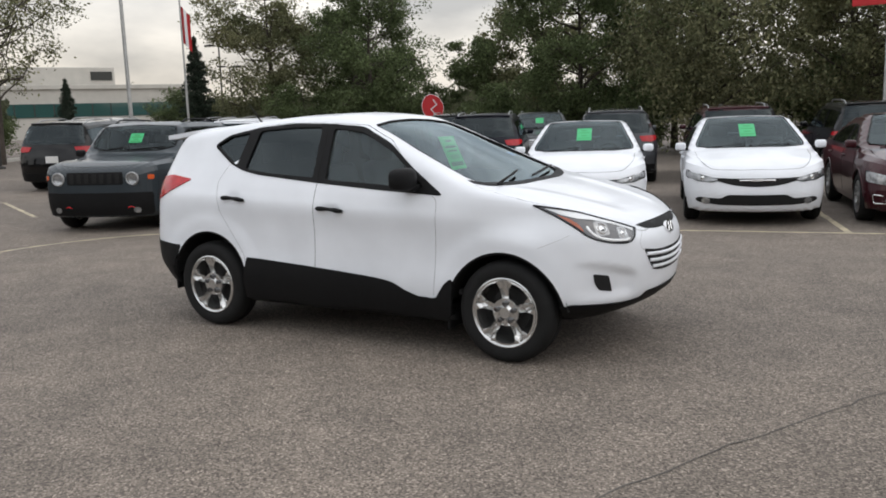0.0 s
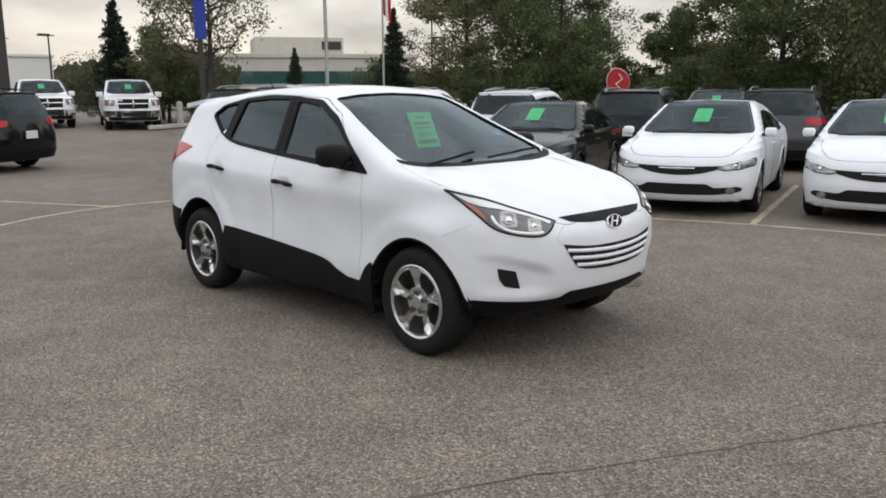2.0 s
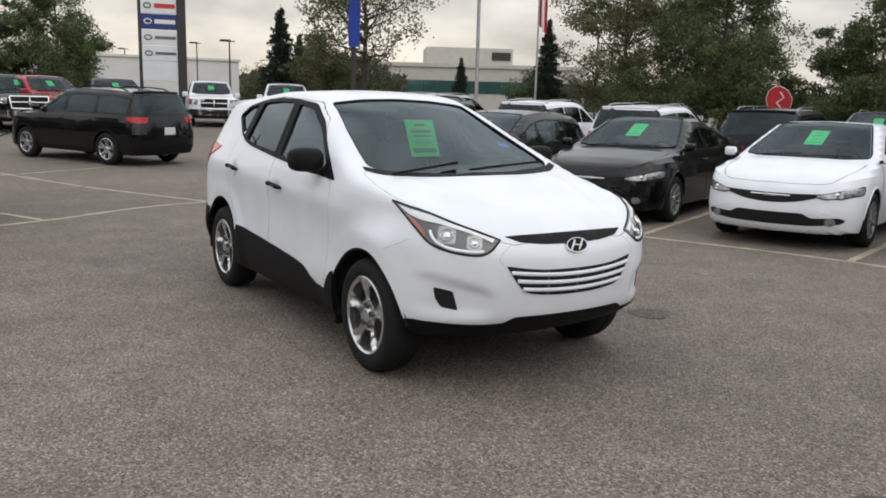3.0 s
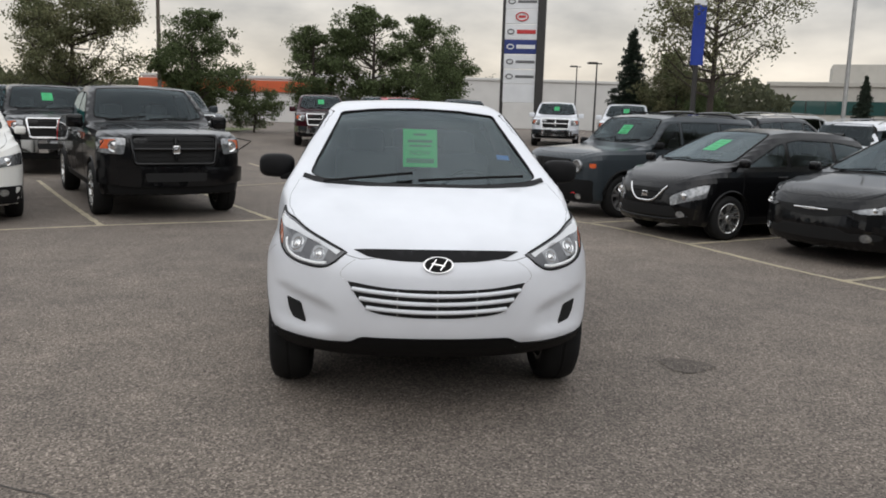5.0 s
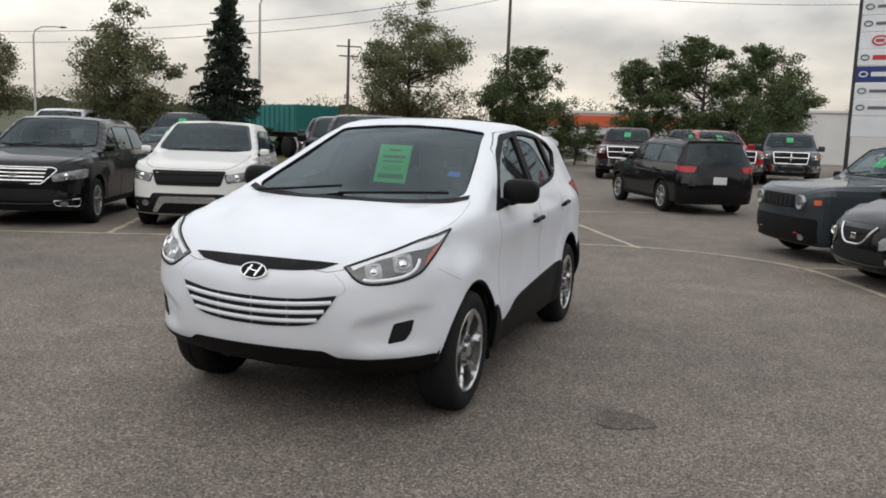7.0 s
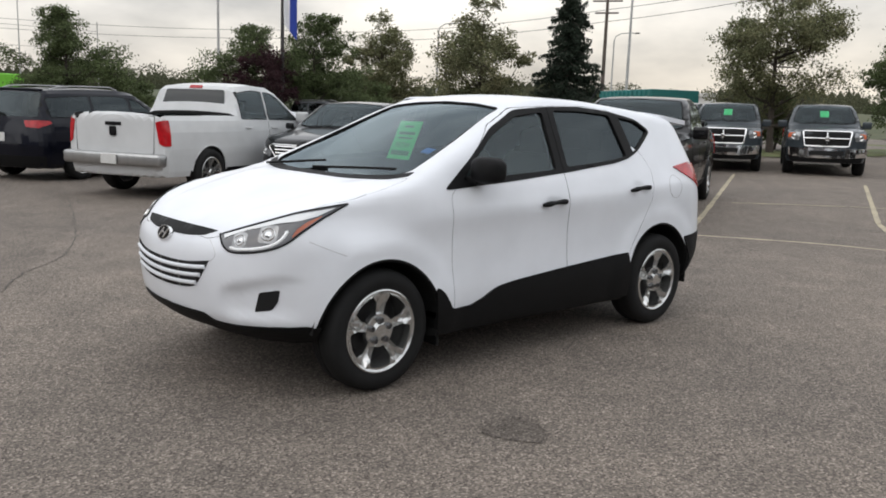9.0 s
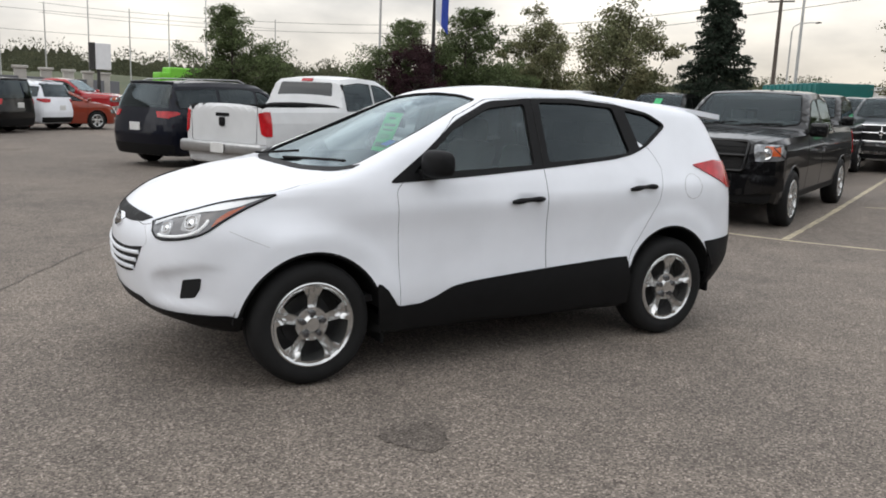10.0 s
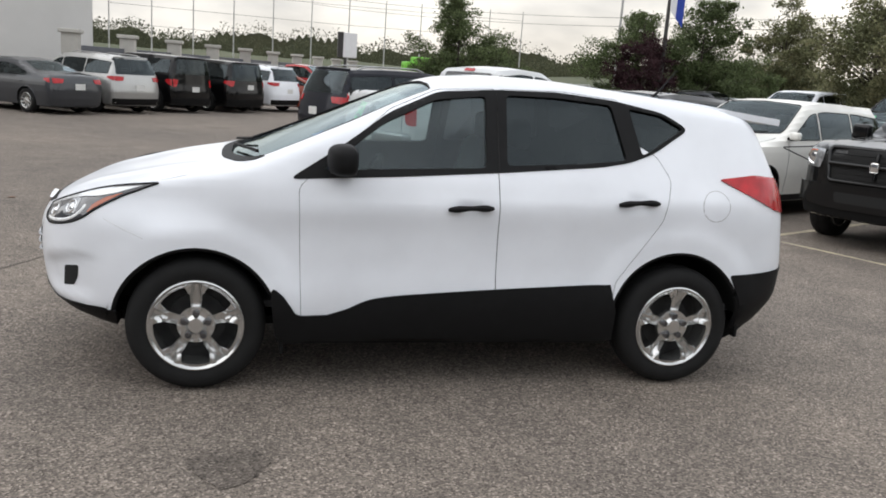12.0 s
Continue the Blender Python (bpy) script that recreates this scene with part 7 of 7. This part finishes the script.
pole("light_pole", -25.5, 18.5, 11.0, 0.09, M["pole"], "tall pale light pole", "light pole")
bp_ = pole("banner_pole", -24.8, 12.0, 8.5, 0.11, M["darkpole"], "dark pole with a blue banner", "banner pole")
part_bm("banner", box_bm((0.03, 0.5, 2.2), (0.1, -0.02, 4.55), 0.01), M["blue"], bp_, "blue banner")
part_bm("banner_top", box_bm((0.03, 0.5, 0.85), (0.1, -0.02, 6.08), 0.01), M["flagwhite"], bp_, "white top of the banner")
bp2 = pole("banner_pole", -17.7, -31.9, 8.6, 0.11, M["darkpole"], "dark pole with a hanging blue and white flag", "banner pole")
flag(bp2, 5.4, 7.4, 0.7, [M["flagwhite"], M["blue"]], "hanging blue and white flag", 4, 2.6)
pole("light_pole", -23.1, -49.3, 14.0, 0.1, M["pole"], "tall thin light pole", "light pole")
for x, y, h in ((-66.5, 17.9, 5.6), (-77.8, 14.4, 5.4), (-47.0, 14.3, 4.6)):
    pole("parking_light", x, y, h, 0.07, M["darkpole"], "dark parking lot light with a flat head", "light pole", [([(0, 0, h), (0.25, -0.35, h + 0.02)], 0.04, (0.5, 0.6, 0.12)), ([(0, 0, h), (-0.05, 0.35, h + 0.02)], 0.04, None)])
for x, y, h in ((-45.6, 44.3, 7.2), (-52.0, 52.0, 6.2)):
    pole("parking_light", x, y, h, 0.09, M["darkpole"], "parking lot light with two heads", "light pole", [([(0, 0, h), (0.5, 0.5, h + 0.05)], 0.04, (0.7, 0.5, 0.14)), ([(0, 0, h), (-0.5, -0.5, h + 0.05)], 0.04, (0.7, 0.5, 0.14))])
for x, y, h, d in ((-34.7, -23.7, 8.6, 1.0), (-55.0, -40.0, 8.0, 1.0), (-38.5, -44.0, 7.5, 1.0)):
    arc = [(0, 0, h - 0.6), (-0.05, 0.1, h - 0.2), (-0.3, 0.45, h + 0.05), (-0.8, 1.1, h + 0.12), (-1.1, 1.5, h + 0.1)]
    pole("street_lamp", x, y, h - 0.5, 0.09, M["pole"], "tall street lamp with a curved arm", "street lamp", [(arc, 0.045, (0.25, 0.45, 0.1))])
for x, y, h in ((-51.8, -14.3, 13.0), (-43.6, -32.2, 9.5), (-58.0, -30.0, 9.0)):
    pole("utility_pole", x, y, h, 0.15, M["wood"], "weathered wooden utility pole with crossarms", "utility pole", [([(-0.5, 0.9, h - 0.6), (0.5, -0.9, h - 0.6)], 0.06, None), ([(-0.4, 0.7, h - 1.4), (0.4, -0.7, h - 1.4)], 0.06, None)])
for a, b, sag in (((-51.8, -14.3, 12.4), (-43.6, -32.2, 8.9), 0.4), ((-43.6, -32.2, 8.9), (-40, -70, 9.0), 0.7), ((-43.6, -32.2, 8.1), (-40, -70, 8.2), 0.7), ((-51.8, -14.3, 11.6), (-43.6, -32.2, 8.1), 0.4), ((-60, 10, 12), (-51.8, -14.3, 12.4), 0.5), ((-40, -70, 9.0), (-5, -95, 10.0), 0.7), ((-40, -70, 8.2), (-5, -95, 9.0), 0.7)):
    t = np.linspace(0, 1, 14)[:, None]
    p = np.array(a) * (1 - t) + np.array(b) * t
    p[:, 2] -= sag * 4 * (t * (1 - t))[:, 0]
    tagged(part("overhead_cable", *tube(p, 0.018, 4), M["darkpole"]), "thin dark overhead cable", "cable")


def pylon_sign():
    top = empty("pylon_sign", "tall dealer pylon sign with grey panels and plain coloured marks", "sign")
    part_bm("column", box_bm((0.4, 0.42, 10.5), (0, 0.95, 5.25), 0.03), M["darkpole"], top)
    part_bm("leg", box_bm((0.2, 0.16, 10.5), (0, -0.95, 5.25), 0.02), M["darkpole"], top)
    z = 10.2
    rows_ = (("panel", "greymark"), ("panel", "greymark"), ("panel", "greymark"), ("panel", "greymark"), ("panel", "greymark"), ("panel", "redmark"), ("panel", "redmark"), ("bluepanel", "flagwhite"), ("panel", "greymark"), ("panel", "greymark"), ("panel", ""))
    for i, (field_, mark) in enumerate(rows_):
        h = 0.74 if i < len(rows_) - 1 else 0.95
        p = part_bm("sign_panel", box_bm((0.16, 1.68, h - 0.03), (0.03, -0.04, z - h / 2), 0.015), M[field_], top)
        if mark == "redmark" and i == 5:
            ring = [(0.125, -0.04 + 0.3 * math.cos(q), z - h / 2 + 0.2 * math.sin(q)) for q in np.linspace(0, 2 * math.pi, 24, endpoint=False)]
            part("mark", *tube(ring, 0.035, 6, True), M[mark], p)
            part_bm("mark", box_bm((0.02, 0.36, 0.12), (0.125, -0.04, z - h / 2), 0.01), M[mark], p)
        elif mark:
            part_bm("mark", box_bm((0.02, 0.95, 0.2 if mark != "greymark" else 0.13), (0.125, 0.2, z - h / 2), 0.01), M[mark], p)
            ring = [(0.125, -0.58 + 0.16 * math.cos(q), z - h / 2 + 0.11 * math.sin(q)) for q in np.linspace(0, 2 * math.pi, 20, endpoint=False)]
            part("mark", *tube(ring, 0.03, 6, True), M["flagwhite" if mark == "flagwhite" else "greymark"], p)
        z -= h
    top.matrix_basis = Matrix.Translation((-36.3, 7.4, rise(-36.3))) @ Matrix.Rotation(radians(-14), 4, "Z")


pylon_sign()


def teardrop():
    top = empty("teardrop_flag", "red teardrop advertising flag with a plain white mark", "flag")
    out = smooth_line([(0, 0), (0.25, 0.5), (0.35, 1.1), (0.2, 1.7), (-0.1, 1.95), (-0.33, 1.7), (-0.42, 1.1), (-0.25, 0.4)], 5, True)
    n = len(out)
    v = [(0.02 * s, a * 1.15, b * 0.62 + 1.35) for s in (1, -1) for a, b in out]
    part("cloth", v, [tuple(range(n)), tuple(range(n, 2 * n))[::-1]] + [(i, n + i, n + (i + 1) % n, (i + 1) % n) for i in range(n)], M["flagred"], top)
    part("border", *tube([(0, a * 1.15, b * 0.62 + 1.35) for a, b in out], 0.02, 6, True), M["flagwhite"], top)
    part("mark", *tube([(-0.03, 0.1, 1.7), (-0.03, -0.12, 1.95), (-0.03, 0.12, 2.15), (-0.03, -0.02, 2.35)], 0.03, 6), M["flagwhite"], top)
    part("mark", *tube([(0.03, 0.1, 1.7), (0.03, -0.12, 1.95), (0.03, 0.12, 2.15), (0.03, -0.02, 2.35)], 0.03, 6), M["flagwhite"], top)
    part("rod", *tube([(0, 0, 0), (0, 0, 1.4)], 0.02, 6), M["pole"], top)
    top.matrix_basis = Matrix.Translation((-14.0, 24.3, rise(-14.0) - 0.12)) @ Matrix.Rotation(radians(-55), 4, "Z")


teardrop()
sg = pole("yard_sign", -4.5, -49.5, 2.6, 0.14, M["darkpole"], "small dealer sign on a dark post", "sign")
part_bm("sign_box", box_bm((0.9, 0.4, 1.55), (-0.25, 0, 3.3), 0.03), M["flagwhite"], sg, "white sign box without characters")
part_bm("sign_side", box_bm((0.35, 0.44, 1.6), (0.35, 0, 3.3), 0.03), M["darkpole"], sg)

# ---------------------------------------------------------------- buildings, fence and nets
M["stucco"] = material("pale_stucco", (0.46, 0.44, 0.40), 0.9, vary=0.15, scale=1.5, bump=0.2, bump_scale=20)
M["whitewall"] = material("white_panel_wall", (0.62, 0.61, 0.59), 0.8, vary=0.12, scale=0.8, bump=0.1, bump_scale=10)
M["greenglass"] = material("green_window_glass", (0.03, 0.075, 0.07), 0.05, spec=0.8)
M["orangeband"] = material("orange_roof_band", (0.55, 0.10, 0.03), 0.6, vary=0.15, scale=1)
M["fence"] = material("grey_fence_panel", (0.14, 0.145, 0.16), 0.8, vary=0.2, scale=3)
M["cap"] = material("pale_pillar", (0.50, 0.48, 0.44), 0.85, vary=0.2, scale=4, bump=0.3, bump_scale=20)
M["lime"] = material("bright_green_paint", (0.16, 0.50, 0.03), 0.5, vary=0.2, scale=2)
M["teal"] = material("teal_container_paint", (0.02, 0.17, 0.16), 0.6, vary=0.25, scale=2)


def office():
    top = empty("office_building", "pale two-storey office building with a ribbon of green glass", "building")
    part_bm("wall", box_bm((26, 16, 5.6), (0, 0, 2.8), 0.05), M["stucco"], top)
    part_bm("roof", box_bm((26.5, 16.5, 0.5), (0, 0, 5.75), 0.05), M["stucco"], top, "pale parapet")
    part_bm("penthouse", box_bm((11, 8, 2.2), (-1, 0, 7.1), 0.05), M["stucco"], top)
    for i in range(13):
        w = part_bm("window", box_bm((1.9, 0.2, 1.5), (-12 + 2 * i, -8.0, 3.2), 0.02), M["greenglass"], top)
        part_bm("mullion", box_bm((0.08, 0.26, 1.5), (-11 + 2 * i, -8.0, 3.2)), M["darkpole"], w)
    for i in range(8):
        part_bm("window", box_bm((0.2, 1.9, 1.5), (13.0, -7 + 2 * i, 3.2), 0.02), M["greenglass"], top)
    part_bm("window", box_bm((2.4, 0.2, 1.0), (3.0, -4.0, 7.2), 0.02), M["darkglass"], top)
    top.matrix_basis = Matrix.Translation((-86, 60, 0.5)) @ Matrix.Rotation(radians(62), 4, "Z")


office()


def shed(name, label, size, at, turn, mat, band=None, doors=0):
    top = empty(name, label, "building")
    part_bm("wall", box_bm(size, (0, 0, size[2] / 2), 0.04), mat, top)
    part_bm("roof", box_bm((size[0] + 0.3, size[1] + 0.3, 0.25), (0, 0, size[2] + 0.1), 0.03), M["whitewall"], top, "flat roof edge")
    if band:
        part_bm("band", box_bm((size[0] + 0.5, size[1] + 0.5, 1.0), (0, 0, size[2] - 0.7), 0.03), band, top, "orange band below the roof")
    for i in range(doors):
        part_bm("door", box_bm((2.4, 0.1, 2.6), (-size[0] / 2 + 3 + i * 4.5, -size[1] / 2 - 0.03, 1.3), 0.02), M["fence"], top)
    top.matrix_basis = Matrix.Translation((*at, rise(at[0]))) @ Matrix.Rotation(radians(turn), 4, "Z")
    return top


shed("warehouse", "long white warehouse behind the pylon sign", (30, 12, 4.6), (-82, 10, 0)[:2], 84, M["whitewall"], None, 3)
shed("service_station", "low white building with an orange band", (16, 8, 3.9), (-76, -12.5), 82, M["whitewall"], M["orangeband"])
shed("white_building", "tall blank white building wall beside the fence", (18, 14, 11), (18.2, -32.2), 24, M["whitewall"])
bin_ = empty("container_trailer", "teal open container on a dark trailer", "trailer")
part_bm("container", box_bm((6.0, 2.3, 1.25), (0, 0, 1.85), 0.03), M["teal"], bin_, "teal ribbed container")
for k in range(13):
    for y in (-1.17, 1.17):
        part_bm("rib", box_bm((0.1, 0.08, 1.2), (-2.88 + 0.48 * k, y, 1.85), 0.02), M["teal"], bin_)
part_bm("chassis", box_bm((6.2, 1.6, 0.25), (0, 0, 1.08), 0.03), M["shadow"], bin_)
for x in (-2.2, -1.2, 2.0):
    for y in (-0.95, 0.95):
        v, f = lathe([(0.0001, -0.14), (0.46, -0.14), (0.48, -0.1), (0.48, 0.1), (0.46, 0.14), (0.0001, 0.14)], 20)
        part("tyre", v + np.array((x, y, 0.48)), f, M["rubber"], bin_, "", True)
bin_.matrix_basis = Matrix.Translation((-30.4, -19.4, rise(-30.4))) @ Matrix.Rotation(radians(60), 4, "Z")
shed("small_white_building", "low white building beyond the lawn", (4.4, 3.4, 2.6), (-48.8, -28.4), 32, M["whitewall"], None, 1)
tr = empty("garbage_truck", "bright green truck parked far off", "truck")
part_bm("body", box_bm((5.2, 2.2, 1.9), (0, 0, 1.75), 0.15), M["lime"], tr)
part_bm("hopper", box_bm((1.6, 2.0, 1.4), (3.1, 0, 1.5), 0.15), M["lime"], tr)
part_bm("chassis", box_bm((7.5, 1.8, 0.35), (0.2, 0, 0.65), 0.03), M["shadow"], tr)
for x in (-2.2, -1.0, 2.8):
    for y in (-1.0, 1.0):
        v, f = lathe([(0.0001, -0.15), (0.5, -0.15), (0.5, 0.15), (0.0001, 0.15)], 20)
        part("tyre", v + np.array((x, y, 0.5)), f, M["rubber"], tr)
tr.matrix_basis = Matrix.Translation((-14.6, -71.0, 0.9)) @ Matrix.Rotation(radians(10), 4, "Z") @ Matrix.Diagonal((0.68, 0.84, 0.92, 1))

fence = empty("fence", "grey panel fence with pale capped pillars", "fence")
step = np.array((-0.42, -0.91)) * 3.4
for k in range(-1, 9):
    p = np.array((5.9, -29.6)) + step * k
    post = part_bm("pillar", box_bm((0.55, 0.55, 2.3), (p[0], p[1], 1.15), 0.02), M["cap"], fence)
    part_bm("cap", box_bm((0.72, 0.72, 0.14), (p[0], p[1], 2.36), 0.03), M["cap"], post)
    q = p + step / 2
    part_bm("fence_panel", box_bm((0.06, 2.9, 1.85), (q[0], q[1], 0.98), 0.01, None, Matrix.Rotation(math.atan2(step[1], step[0]) + math.pi / 2, 4, "Z")), M["fence"], fence)
for k in range(12):
    x = 14 - 3.6 * k
    pole("net_pole", x, -76 - 0.3 * k, 8.6 + (1.8 if k % 3 == 0 else 0), 0.07, M["pole"], "tall thin pole of a ball net", "pole")
for z in (4.5, 6.2, 8.0):
    tagged(part("overhead_cable", *tube([(14, -76, z), (-6, -77.8, z - 0.15), (-25.6, -79.3, z)], 0.015, 4), M["darkpole"]), "thin wire between the net poles", "cable")

# a plain closed block added behind the walk, unseen, to darken the cars' reflections
shed("reflection_wall", "added plain grey block, out of view, that darkens reflections", (52, 10, 6.5), (27.0, 12.0), 90, M["fence"])

kerb = Matrix.Translation((-28.1, 13.9, rise(-28.1) + 0.07)) @ Matrix.Rotation(math.atan2(0.84, -0.55), 4, "Z")
ob = part_bm("kerb", box_bm((9.0, 0.22, 0.16), (0, 0, 0), 0.03), M["cap"])
ob.matrix_basis = kerb
tagged(ob, "pale concrete kerb before the trees", "kerb", kind="structure")
bollard = empty("bollard", "short grey concrete post beside the kerb", "bollard")
part("post", *tube([(0, 0, 0), (0, 0, 0.5), (0, 0, 1.0)], [0.13, 0.125, 0.12], 14), M["cap"], bollard, "", True)
part("cap", *lathe([(0.0001, 1.05), (0.06, 1.04), (0.12, 1.0), (0.0001, 0.99)], 14, "z"), M["cap"], bollard, "", True)
bollard.matrix_basis = Matrix.Translation((-27.6, 12.4, rise(-27.6)))
banner = empty("banner", "plain red banner stretched between two grey posts", "banner")
part_bm("cloth", box_bm((4.4, 0.03, 1.1), (4.0, 20.2, 4.78), 0.01), M["flagred"], banner)
for x in (2.7, 6.1):
    part("post", *tube([(x, 20.25, 0), (x, 20.25, 2.7), (x, 20.25, 5.4)], 0.045, 8), M["pole"], banner, "", True)

M["dry_leaf"] = material("dry_brown_leaf", (0.22, 0.10, 0.05), 0.8, vary=0.4, scale=60)
for x, y, a in ((3.66, -4.99, 0.4),):
    lf = smooth_line([(0.0, 0.0), (0.02, 0.018), (0.05, 0.022), (0.085, 0.0), (0.05, -0.022), (0.02, -0.018)], 4, True)
    n = len(lf)
    v = [(u, w, 0.008 + 6.0 * w * w + 0.02 * u) for u, w in lf] + [(u, w, 0.0065 + 6.0 * w * w + 0.02 * u) for u, w in lf]
    leaf_ob = part("fallen_leaf", v, [tuple(range(n)), tuple(range(n, 2 * n))[::-1]] + [(i, n + i, n + (i + 1) % n, (i + 1) % n) for i in range(n)], M["dry_leaf"])
    leaf_ob.matrix_basis = Matrix.Translation((x, y, 0.0)) @ Matrix.Rotation(a, 4, "Z")
    tagged(leaf_ob, "small dry brown leaf lying on the asphalt", "leaf")
